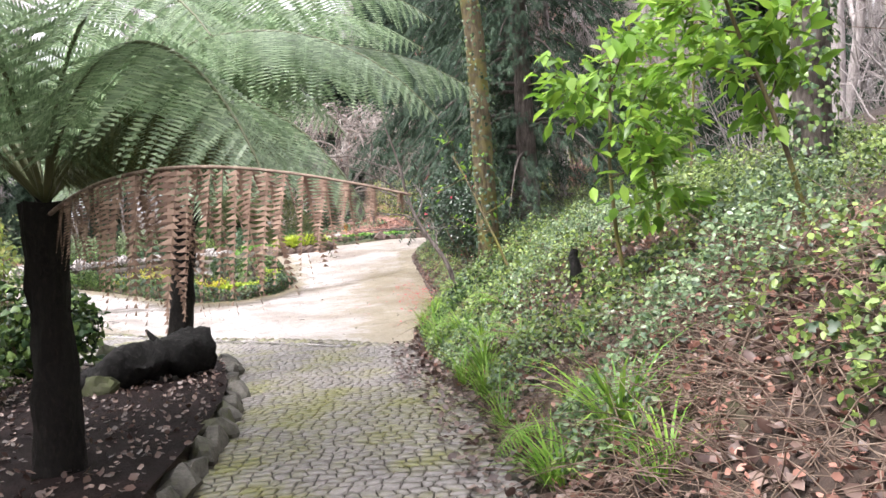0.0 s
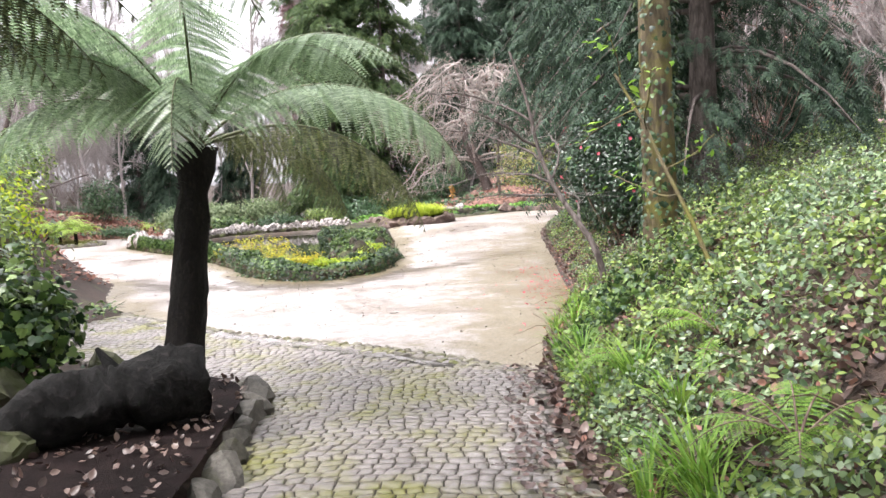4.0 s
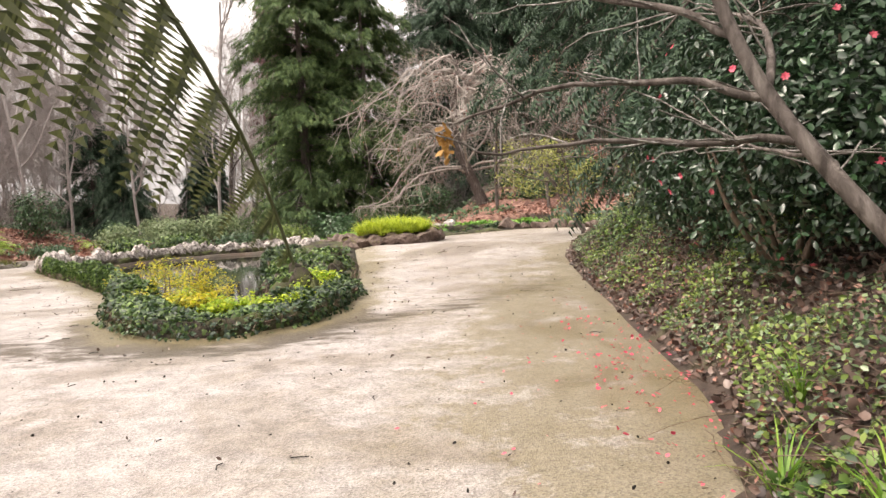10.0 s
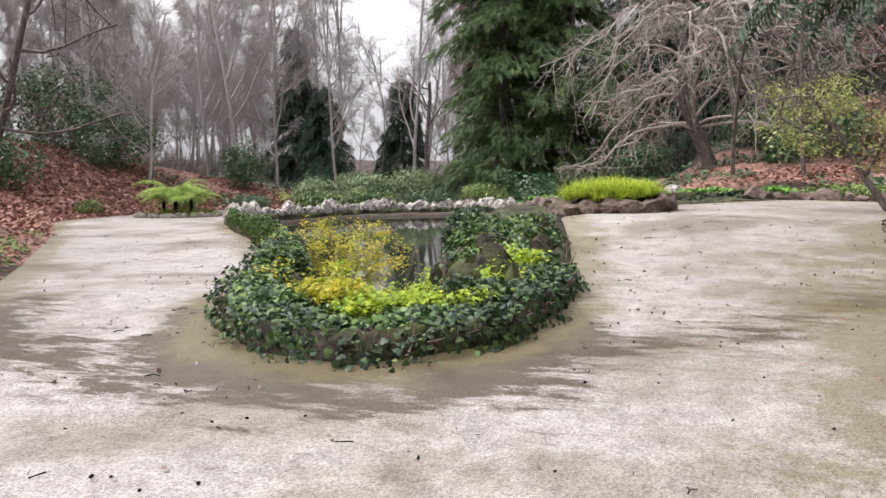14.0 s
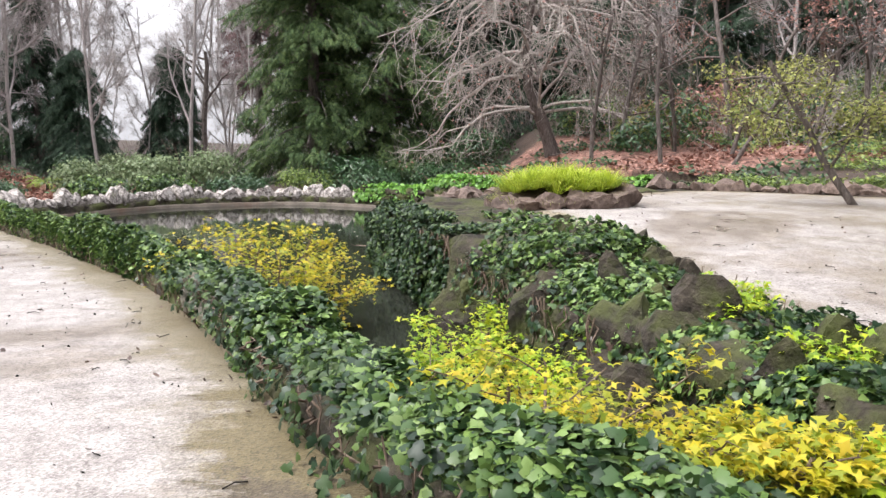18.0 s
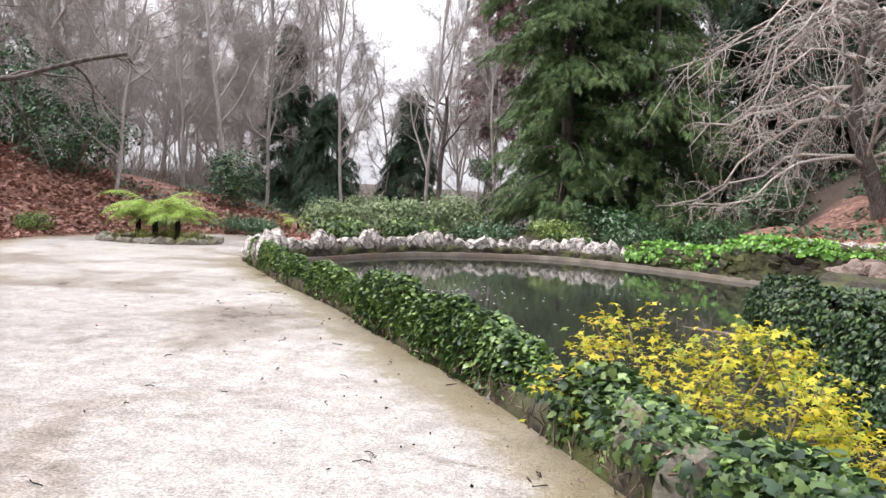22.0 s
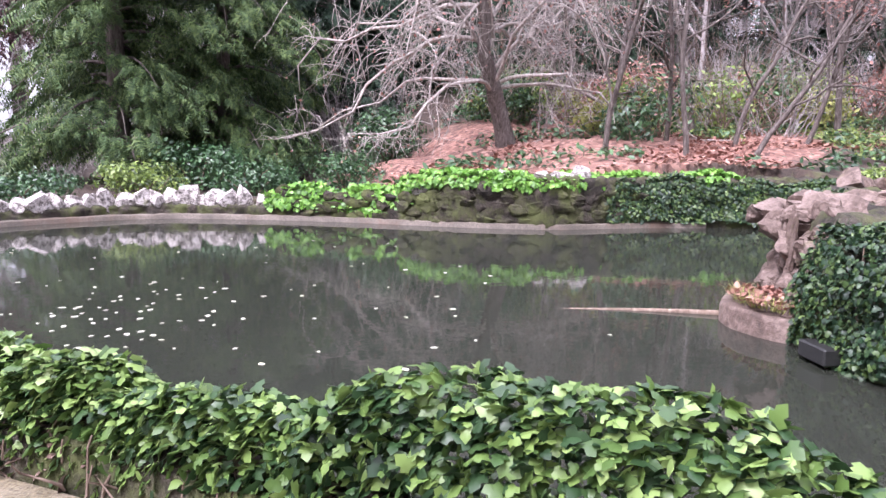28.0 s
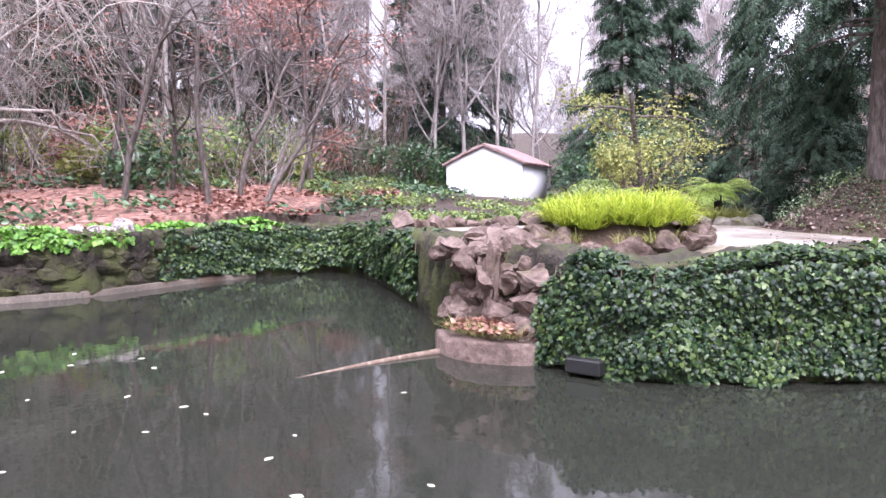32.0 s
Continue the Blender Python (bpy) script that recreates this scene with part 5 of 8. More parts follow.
for zz, cnt, sd, off in ((-0.75, 18, 44, 0.0), (-0.45, 19, 48, 0.22), (-0.15, 18, 49, 0.50), (0.02, 16, 47, 0.85)):
    stone_row("bank_rocks", "rough mossy rocks stacked up the bank of the narrow pond", "rocks", [(-1.85 + off, 14.0), (-2.4 + off, 15.4), (-2.95 + off, 17.0), (-3.35 + off, 18.6), (-3.55 + off, 19.4)], cnt, 0.50, M_ROCK, sd, (0.95, 0.75, 0.95), 0.4, lambda x, y, q=zz: q, meshes=TUFA, wobble=0.06)
blk = bmesh.new()
bmesh.ops.create_cube(blk, size=1)
bmesh.ops.scale(blk, vec=(1.1, 0.5, 0.42), verts=blk.verts)
bmesh.ops.bevel(blk, geom=blk.edges[:], offset=0.03, segments=2, affect='EDGES')
blk_me = bpy.data.meshes.new("stone_block")
blk.to_mesh(blk_me)
blk.free()
b_ob = solo("stone_block", blk_me, M_STONE, "squared pale limestone block set among the rim boulders", "stone block")
b_ob.matrix_basis = pose(-14.75, 39.35, wt(-14.6, 39.4) + 0.12, 0, 0, 32)


def coping():
    """A low stained lip along the water under the rim stones."""
    a, b = chaikin(POND_IN[15:31], 2), chaikin(POND_OUT[15:31], 2)
    w = unit(a - b)
    n = len(a)
    z = np.full(n, WATER_Z)
    rows = [np.c_[a + w * 0.14, z - 0.4], np.c_[a + w * 0.14, z + 0.10], np.c_[a + w * 0.11, z + 0.13], np.c_[a - w * 0.10, z + 0.15]]
    j = np.arange(n - 1)
    F = np.concatenate([np.stack([r * n + j, r * n + j + 1, (r + 1) * n + j + 1, (r + 1) * n + j], 1) for r in range(3)])
    solo("coping", np_mesh("coping", np.concatenate(rows), F, True), M_LIP, "brown stained concrete lip along the waterline", "coping", kind="structure")


coping()
for k, (zz, cnt) in enumerate(((-0.58, 20), (-0.30, 22), (-0.02, 18))):
    stone_row("wall_stones", "flat weathered stones of the far pond wall", "stone wall", [tuple(np.array(a) * 1.0 + (np.array(a) - np.array(b)) * 0.02) for a, b in zip(POND_IN[24:30], POND_OUT[24:30])], cnt, 0.44, M_ROCK, 46 + k, (1.15, 0.5, 0.72), 0.5, lambda x, y, q=zz: q - 0.12 * (x < -2.5), meshes=with_mat(ROCKS, M_WALLROCK), wobble=0.09)


# ---- rock cascade ----
def cascade():
    r = np.random.default_rng(50)
    t = thing("rock_cascade", "piled brown boulders of a dry pond cascade", "rocks")
    a, b = np.array((-2.85, 26.6)), np.array((-3.95, 25.2))
    for i in range(46):
        f = (i % 8 + r.uniform(0.1, 0.9)) / 8
        row = i // 8
        k = r.uniform(0.30, 0.52)
        p = a + (b - a) * f + np.array((0.75, -0.6)) * (r.uniform(-0.12, 0.12) + 0.05 * row)
        o = part("boulder", STONES_ROCK[i % 6], None, t)
        o.matrix_basis = Matrix.LocRotScale((p[0], p[1], -0.68 + row * 0.225 + r.uniform(-0.06, 0.06)), Euler((r.uniform(-0.25, 0.25), r.uniform(-0.25, 0.25), r.uniform(0, 6))), (k * 1.25, k, k * 0.8))
    for i in range(26):
        o = part("boulder", STONES_ROCK[(i + 3) % 6], None, t)
        k = r.uniform(0.28, 0.5)
        o.matrix_basis = Matrix.LocRotScale((r.uniform(-3.3, -0.4), r.uniform(25.5, 26.9), r.uniform(0.34, 0.50)), Euler((r.uniform(-0.2, 0.2), r.uniform(-0.2, 0.2), r.uniform(0, 6))), (k * 1.3, k, k * 0.7))
    # thin stone slats standing in the gap where water would fall
    for i in range(5):
        o = part("slat", STONES_ROCK[(i + 2) % 6], None, t)
        o.matrix_basis = Matrix.LocRotScale((-3.36 - i * 0.055, 26.12 - i * 0.07, 0.08), Euler((0.05, 0, 0.6)), (0.07, 0.08, 0.62))


cascade()


def ledge():
    """A curved concrete basin edge at the foot of the cascade, with litter on it."""
    c = np.array((-3.35, 25.65))
    pts = []
    for i in range(15):
        a = radians(112 + i * 8.5)
        pts.append(c + np.array((math.cos(a) * 1.02, math.sin(a) * 1.0)))
    a = np.array(pts)
    n = len(a)
    w = unit(a - c)
    z = WATER_Z
    rows = [np.c_[a + w * 0.03, np.full(n, z - 0.5)], np.c_[a + w * 0.03, np.full(n, z + 0.20)], np.c_[a, np.full(n, z + 0.24)], np.c_[a - w * 0.22, np.full(n, z + 0.25)], np.c_[a - w * 1.0, np.full(n, z + 0.36)]]
    j = np.arange(n - 1)
    F = np.concatenate([np.stack([r * n + j, r * n + j + 1, (r + 1) * n + j + 1, (r + 1) * n + j], 1) for r in range(4)])
    t = thing("basin_ledge", "curved concrete basin edge strewn with soil and fallen leaves", "ledge")
    part("rim", np_mesh("rim", np.concatenate(rows) + np.array([Vector((1, 1, 0.8)) * (0.10 * noise.noise(Vector(v) * 2.2)) for v in np.concatenate(rows)]), F, True), M_ROCK, t)
    r = np.random.default_rng(51)
    k = 520
    aa, rr = r.uniform(2.0, 4.0, k), r.uniform(0.3, 0.95, k)
    P = np.c_[c[0] + np.cos(aa) * rr, c[1] + np.sin(aa) * rr, z + 0.27 + 0.1 * (1.3 - rr) + r.uniform(0, 0.04, k)]
    part("leaf_litter", np_mesh("leaf_litter", *scatter(CURL_V, OVAL_F, P, frames_from(unit(np.array((0, 0, 1.0)) + r.normal(size=(k, 3)) * 0.35), r.uniform(0, 6, k)), 0.09 * r.uniform(0.6, 1.2, k))), M_LITTER, t, kind="stuff")
    ta, tb = grass_tuft_arrays(np.c_[c[0] + np.cos(np.linspace(2.0, 3.9, 22)) * 0.86, c[1] + np.sin(np.linspace(2.0, 3.9, 22)) * 0.84, np.full(22, z + 0.27)], 14, 0.20, r, 1.2)
    part("grass", np_mesh("grass", ta, tb), M_OLIVE, t, kind="stuff")


ledge()
dr = bmesh.new()
bmesh.ops.create_cube(dr, size=1)
bmesh.ops.scale(dr, vec=(0.40, 0.30, 0.16), verts=dr.verts)
bmesh.ops.bevel(dr, geom=dr.edges[:], offset=0.015, segments=1, affect='EDGES')
dr_me = bpy.data.meshes.new("drain_box")
dr.to_mesh(dr_me)
dr.free()
drain = solo("drain_box", dr_me, M_BLACK, "black overflow box at the waterline under the ivy", "drain")
drain.matrix_basis = pose(-4.62, 24.62, WATER_Z + 0.12, 0, 0, 70)
bar_pts = np.c_[np.linspace(-3.85, -5.75, 12), np.linspace(26.42, 27.75, 12) + 0.06 * np.sin(np.linspace(0, 4, 12)), np.linspace(WATER_Z + 0.012, WATER_Z - 0.03, 12)]
solo("driftwood", np_mesh("driftwood", *tube(bar_pts, np.linspace(0.05, 0.025, 12), 7), True), M_DEADWOOD, "long pale plank of driftwood lying half sunk in the pond", "driftwood")

# floating leaves on the pond
r5 = np.random.default_rng(52)
fx = np.r_[r5.normal(-10.5, 1.3, 90), r5.uniform(-14, -5, 70)]
fy = np.r_[r5.normal(29.0, 1.3, 90), r5.uniform(25, 36, 70)]
ok = inside(PIN, fx, fy) & (dist_to(PIN, fx, fy) > 0.3)
fp = np.c_[fx[ok], fy[ok], np.full(ok.sum(), WATER_Z + 0.006)]
solo("floating_leaves", np_mesh("floating_leaves", *scatter(OVAL_V * np.array((1.2, 1, 0.15)), OVAL_F, fp, frames_from(np.tile((0.0, 0, 1.0), (len(fp), 1)), r5.uniform(0, 6, len(fp))), 0.085 * r5.uniform(0.6, 1.3, len(fp)))), M_WHITELEAF,
     "scattered pale leaves floating on the dark water", "leaves", kind="stuff")


# ---- planters ----
def stone_ring(center, rx, ry, count, size, mat_meshes, seed, t):
    r = np.random.default_rng(seed)
    for i in range(count):
        a = 6.283 * (i + r.uniform(-0.2, 0.2)) / count
        x, y = center[0] + math.cos(a) * rx, center[1] + math.sin(a) * ry
        k = size * r.uniform(0.8, 1.25)
        o = part("stone", mat_meshes[i % 6], None, t)
        o.matrix_basis = Matrix.LocRotScale((x, y, float(base_z(x, y)) + k * 0.22), Euler((r.uniform(-0.2, 0.2), r.uniform(-0.2, 0.2), a + 1.57)), (k * 1.3, k * 0.9, k * 0.8))


def dome(center, rx, ry, h, z, mat, t, name="soil"):
    th, ph = np.meshgrid(np.linspace(0, 6.283, 25)[:-1], np.linspace(0, 1, 6))
    X = center[0] + np.cos(th) * rx * (1 - ph * 0.97)
    Y = center[1] + np.sin(th) * ry * (1 - ph * 0.97)
    Z = z + h * (1 - (1 - ph) ** 2)
    i = (np.arange(5)[:, None] * 24 + np.arange(24)[None, :])
    j = (np.arange(5)[:, None] * 24 + (np.arange(24)[None, :] + 1) % 24)
    part(name, np_mesh(name, np.stack([X.ravel(), Y.ravel(), Z.ravel()], 1), np.stack([i, j, j + 24, i + 24], -1).reshape(-1, 4), True), mat, t)


def grass_mound():
    r = np.random.default_rng(61)
    c = (-1.0, 24.55)
    z = float(base_z(0.5, 24.5))
    t = thing("grass_mound", "stone-edged round bed of bright lime-yellow sedge", "planter")
    dome(c, 1.30, 1.20, 0.50, z - 0.05, M_SOIL, t)
    stone_ring(c, 1.38, 1.25, 17, 0.48, STONES_ROCK, 62, t)
    a, q = r.uniform(0, 6.283, 210), np.sqrt(r.random(210)) * 1.12
    P = np.c_[c[0] + np.cos(a) * q, c[1] + np.sin(a) * q * 0.95, z + 0.44 - 0.12 * (q / 1.12) ** 2]
    part("sedge", np_mesh("sedge", *grass_tuft_arrays(P + np.c_[np.zeros((210, 2)), r.uniform(-0.10, 0.06, 210)], 36, 0.42, r, 1.9, 0.14)), M_GRASS, t, kind="stuff")
    a = r.uniform(0, 6.283, 60)
    P = np.c_[c[0] + np.cos(a) * 1.35, c[1] + np.sin(a) * 1.25, np.full(60, z + 0.05)]
    part("dry_grass", np_mesh("dry_grass", *grass_tuft_arrays(P, 16, 0.24, r, 1.4, 0.15)), M_OLIVE, t, kind="stuff")


grass_mound()
SMALL = [frond_meshes("small_frond", 1.15, 22, 71, droop=0.9, rise=0.75, width=0.36, hang=0.15), frond_meshes("small_frond", 1.0, 20, 72, droop=1.1, rise=0.6, width=0.36, hang=0.15)]
for _rib, _pin in SMALL:
    _rib.materials.append(M_DEADWOOD)
    _pin.materials.append(M_FRONDYOUNG)
WOOD = [frond_meshes("wood_frond", 1.15, 22, 73, droop=0.9, rise=0.75, width=0.34, hang=0.15)]
WOOD.append(WOOD[0])
WOOD[0][0].materials.append(M_DEADWOOD)
WOOD[0][1].materials.append(M_GREENGRASS)


def fern_crown(name, label, at, h, count, scale, seed, trunk_r=0.10, fronds=SMALL, tilts=(-0.45, 0.3)):
    r = np.random.default_rng(seed)
    t = thing(name, label, "fern", at=at)
    k = np.linspace(0, 1, 7)
    part("trunk", np_mesh("trunk", *tube(np.c_[0 * k, 0 * k, -0.1 + k * (h + 0.1)], trunk_r * (1.2 - 0.3 * k), 9), True), M_FERNTRUNK, t)
    for i in range(count):
        add_frond(t, fronds[i % 2], (0, 0, h), 6.283 * i / count + r.uniform(-0.15, 0.15), r.uniform(*tilts), scale * r.uniform(0.85, 1.15))
    return t


def round_planter(label, c, rx, ry, seed, fern):
    t = thing("stone_planter", label, "planter")
    z = float(base_z(*c))
    dome(c, rx, ry, 0.22, z - 0.02, M_SOIL, t)
    stone_ring(c, rx, ry, int(9 * (rx + ry)), 0.36, STONES_KERB, seed, t)
    r = np.random.default_rng(seed)
    a = r.uniform(0, 6.283, 50)
    q = np.sqrt(r.random(50)) * 0.85
    P = np.c_[c[0] + np.cos(a) * q * rx, c[1] + np.sin(a) * q * ry, np.full(50, z + 0.12)]
    part("dry_grass", np_mesh("dry_grass", *grass_tuft_arrays(P, 20, 0.42, r, 0.9, 0.15)), M_OLIVE, t, kind="stuff")
    for i, (dx, dy, h, s) in enumerate(fern):
        fern_crown("tree_fern", "young tree fern with light green fronds in a stone-edged bed", (c[0] + dx, c[1] + dy, z + 0.1), h, 26, s, seed + i, tilts=(-0.15, 0.35))


round_planter("oval stone-edged bed holding light green tree ferns in the gravel", (-23.6, 36.6), 2.3, 1.7, 81, [(-0.2, 0.0, 1.0, 1.95), (1.0, -0.3, 0.75, 1.45), (-1.1, 0.2, 0.7, 1.2)])
round_planter("small round stone-edged bed with a fern in the paved yard", (7.9, 22.5), 0.9, 0.9, 85, [(0, 0, 0.7, 1.0)])

# ---- shrubs in and round the pond ----
STARV = np.array([(0, 0, 0), (-0.16, 0.42, 0.03), (-0.55, 0.40, -0.05), (-0.20, 0.62, 0.02), (0, 1.0, -0.08), (0.20, 0.62, 0.02), (0.55, 0.40, -0.05), (0.16, 0.42, 0.03)], float)
STARF = np.array([(0, 1, 7), (1, 2, 3), (7, 1, 3), (7, 3, 5), (5, 6, 7), (3, 4, 5)])


def leafy_shrub(name, label, at, height, spread, stems, mat, seed, leaf=0.10, per=9, way=(0, 0)):
    """An open shrub: forked stems with leaves in loose tiers along the twigs."""
    r = np.random.default_rng(seed)
    t = thing(name, label, "shrub", at=at)
    tr, br = [], []
    for i in range(stems):
        a = 6.283 * i / stems + r.uniform(-0.5, 0.5)
        w = unit(np.array((math.cos(a) * spread + way[0], math.sin(a) * spread + way[1], 1.0)))
        g1, g2 = grow(seed * 31 + i, (r.normal() * 0.04, r.normal() * 0.04, -0.15), w, height, 0.017, 2, (3, 4), 0.04, 0.75, 0.2, 0.5, 0.02, 5, 0.3)
        tr += g1
        br += g2
    part("stems", limbs_mesh("stems", [(p, q, 1) for p, q, _ in tr]), M_DEADWOOD, t)
    part("twigs", limbs_mesh("twigs", br), M_DEADWOOD, t)
    tips = ends_of(br, 1)
    P = np.repeat(tips, per, axis=0) + r.normal(size=(len(tips) * per, 3)) * np.array((0.085, 0.085, 0.03))
    n = len(P)
    nrm = unit(np.array((0, 0, 1.0)) + r.normal(size=(n, 3)) * 0.38)
    part("leaves", np_mesh("leaves", *scatter(STARV, STARF, P, frames_from(nrm, r.uniform(0, 6.283, n)), leaf * r.uniform(0.6, 1.25, n))), mat, t)
    return t


for i, (x, y, h, sp, k, m, per) in enumerate([(-3.15, 13.7, 1.35, 0.35, 4, M_YELLOW, 3), (-2.75, 13.2, 1.0, 0.45, 3, M_YELLOW, 3), (-2.2, 13.2, 0.62, 0.6, 4, M_YELLOW, 2), (-2.9, 14.3, 0.95, 0.4, 3, M_YELLOW, 3), (-2.5, 12.75, 0.42, 0.8, 4, M_YELLOW, 2), (-1.95, 12.55, 0.36, 0.8, 4, M_YGREEN, 2), (-1.35, 13.0, 0.34, 0.8, 3, M_YGREEN, 2), (-1.2, 14.3, 0.36, 0.8, 3, M_YGREEN, 2), (-1.35, 15.6, 0.42, 0.7, 3, M_YGREEN, 2),
                                              (-3.4, 15.2, 1.1, 0.36, 3, M_YGREEN, 3), (-2.5, 15.9, 0.8, 0.45, 3, M_YGREEN, 3), (-3.15, 17.0, 0.8, 0.4, 3, M_YGREEN, 2)]):
    zz = WATER_Z - 0.05 if inside(PIN, np.array([x]), np.array([y]))[0] else float(wall_top(x, y))
    leafy_shrub("yellow_shrub", "open shrub with lime and golden leaves at the pond edge", (x, y, zz), h, sp, k, m, 100 + i, 0.066, per + 2)
leafy_shrub("yellow_shrub", "slender golden-leaved shrub leaning over the water", (-6.2, 19.8, -0.75), 1.45, 0.75, 5, M_YELLOW, 120, 0.075, 5, (0.3, 0.05))
leafy_shrub("yellow_shrub", "slender golden-leaved shrub leaning over the water", (-5.5, 18.9, -0.75), 1.15, 0.7, 4, M_YELLOW, 121, 0.075, 5, (0.25, -0.1))
fr = solo("mossy_boulder", with_mat(ROCKS, M_KERB)[2], None, "rounded mossy boulder at the foot of the ivy", "boulder")
fr.matrix_basis = Matrix.LocRotScale((-6.35, 18.25, -0.02), Euler((0.2, 0.1, 0.5)), (0.36, 0.34, 0.42))

for k_, (x_, y_, s_) in enumerate(((-6.05, 17.55, 0.40), (-6.15, 17.95, 0.34), (-5.75, 16.95, 0.36), (-6.75, 18.85, 0.30))):
    o = solo("mossy_boulder", with_mat(ROCKS, M_KERB)[k_], None, "upright mossy stone half covered by the ivy hedge", "boulder")
    o.matrix_basis = Matrix.LocRotScale((x_, y_, float(base_z(x_, y_)) + s_ * 0.42), Euler((0.1, 0.15, k_ * 1.3)), (s_, s_ * 0.85, s_ * 1.35))

# ---- trees ----
conifer("conifer", "tall dense dark green conifer behind the pond", (-9.9, 50.5), 22, 3.9, M_CONIFER, 201, 17000, 0.62, 0.55, 0.06, 0.30, power=0.40)
conifer("conifer", "second dark green conifer close beside the first", (-5.8, 51.5), 19, 3.7, M_CONIFER, 202, 13000, 0.62, 0.55, 0.06, 0.30, power=0.42)
DARK = conifer("conifer", "dark conifer with dense low limbs in the wood", (0.2, 56.0), 17, 4.2, M_CYPRESS, 203, 6500, 0.80, 0.5, 0.03, 0.20, group="dark conifers in the wood", power=0.5)
for x_, y_, s_, a_ in ((4.8, 58.5, 1.05, 40), (9.5, 55.5, 0.9, 130), (14.5, 58.0, 1.1, 220), (19.5, 54.0, 0.95, 310), (7.0, 63.0, 1.25, 75), (24.5, 50.5, 1.0, 15), (-1.5, 63.0, 1.15, 190), (13.0, 50.0, 0.62, 260), (29.0, 46.0, 1.05, 95), (33.0, 38.0, 1.0, 170)):
    c_ = copy_thing(DARK, pose(x_, y_, tz(x_, y_) - 0.2, 0, 0, a_))
    c_.scale = (s_, s_, s_)
conifer("conifer", "dark spruce with drooping limbs in the valley", (-27.5, 60.0), 9, 3.0, M_CYPRESS, 204, 4200, 0.7, 0.8, 0.02, power=0.7)
conifer("conifer", "pointed dark spruce above the bare wood", (-33.5, 66.0), 15, 3.2, M_CYPRESS, 205, 4600, 0.8, 0.7, 0.02)
conifer("conifer", "dark drooping spruce at the end of the valley", (-24.5, 70.0), 10.5, 3.0, M_CYPRESS, 206, 3600, 0.8, 0.85, 0.02, power=0.7)
conifer("conifer", "tall russet conifer beyond the pond", (-19.6, 80.0), 26, 3.6, M_REDCON, 207, 3800, 1.0, 0.4, 0.30, 0.2, power=0.7)
conifer("conifer", "russet conifer behind the first", (-16.0, 84.0), 30, 4.0, M_REDCON, 208, 3600, 1.0, 0.4, 0.30, 0.2, power=0.7)
conifer("cypress", "dark drooping cypress on the bank above the path", (6.0, 9.6), 15, 2.5, M_CYPRESS, 209, 12000, 0.30, 0.75, 0.12, 0.25, bark=M_BARK, power=0.35)
conifer("cypress", "dark cypress farther along the bank", (6.6, 14.2), 14, 3.0, M_CYPRESS, 210, 7000, 0.42, 0.7, 0.10, 0.25, power=0.35)
conifer("conifer", "slim dark conifer at the corner of the bank", (5.6, 19.4), 12, 3.0, M_CYPRESS, 211, 7000, 0.42, 0.75, 0.26, 0.30, power=0.35)
conifer("conifer", "dark low conifer beside the far paving", (12.5, 19.4), 6, 2.6, M_CYPRESS, 212, 3600, 0.5, 0.4, 0.02)
conifer("conifer", "blue-green conifer above the yard", (17.0, 17.5), 11, 3.4, M_CYPRESS, 213, 4000, 0.6, 0.5, 0.03)

# the ivy-clad tree on the bank
r6 = np.random.default_rng(300)
z_iv = tz(4.05, 4.85)
g1, g2 = grow(301, (0, 0, -0.2), (0.0, 0.03, 1), 11, 0.21, 2, (2, 4), 0.0, 0.6, 0.05, 0.35, 0.1, 10, 0.55)
iv_t = tree_thing("ivy_clad_tree", "tall straight tree with mossy bark and ivy climbing its trunk", "tree", g1, g2, M_MOSSBARK, at=(4.05, 4.85, z_iv))
n = 1500
hh = 6.5 * r6.random(n) ** 1.4
aa = r6.uniform(0, 6.283, n)
tp = g1[0][0]
cx, cy = np.interp(hh, tp[:, 2], tp[:, 0]), np.interp(hh, tp[:, 2], tp[:, 1])
P = np.c_[cx + np.cos(aa) * 0.25, cy + np.sin(aa) * 0.25, hh]
part("ivy", np_mesh("ivy", *scatter(IVY_V, IVY_F, P, frames_from(unit(np.c_[np.cos(aa), np.sin(aa), np.full(n, 0.4)] + r6.normal(size=(n, 3)) * 0.3), r6.uniform(2.2, 4.0, n)), 0.058 * r6.uniform(0.6, 1.3, n))), M_IVYDARK, iv_t)
z_iv = tz(7.6, 0.8)
g1, g2 = grow(302, (0, 0, -0.2), (0.0, 0.03, 1), 12, 0.24, 2, (2, 4), 0.0, 0.6, 0.05, 0.35, 0.1, 10, 0.5)
iv_t = tree_thing("ivy_clad_tree", "straight dark tree with ivy on its trunk up the slope", "tree", g1, g2, M_BARK, at=(7.6, 0.8, z_iv))
P2 = P.copy()
P2[:, :2] = np.c_[np.cos(aa), np.sin(aa)] * 0.30
part("ivy", np_mesh("ivy", *scatter(IVY_V, IVY_F, P2, frames_from(unit(np.c_[np.cos(aa), np.sin(aa), np.full(n, 0.4)] + r6.normal(size=(n, 3)) * 0.3), r6.uniform(2.2, 4.0, n)), 0.075 * r6.uniform(0.6, 1.3, n))), M_IVY, iv_t)

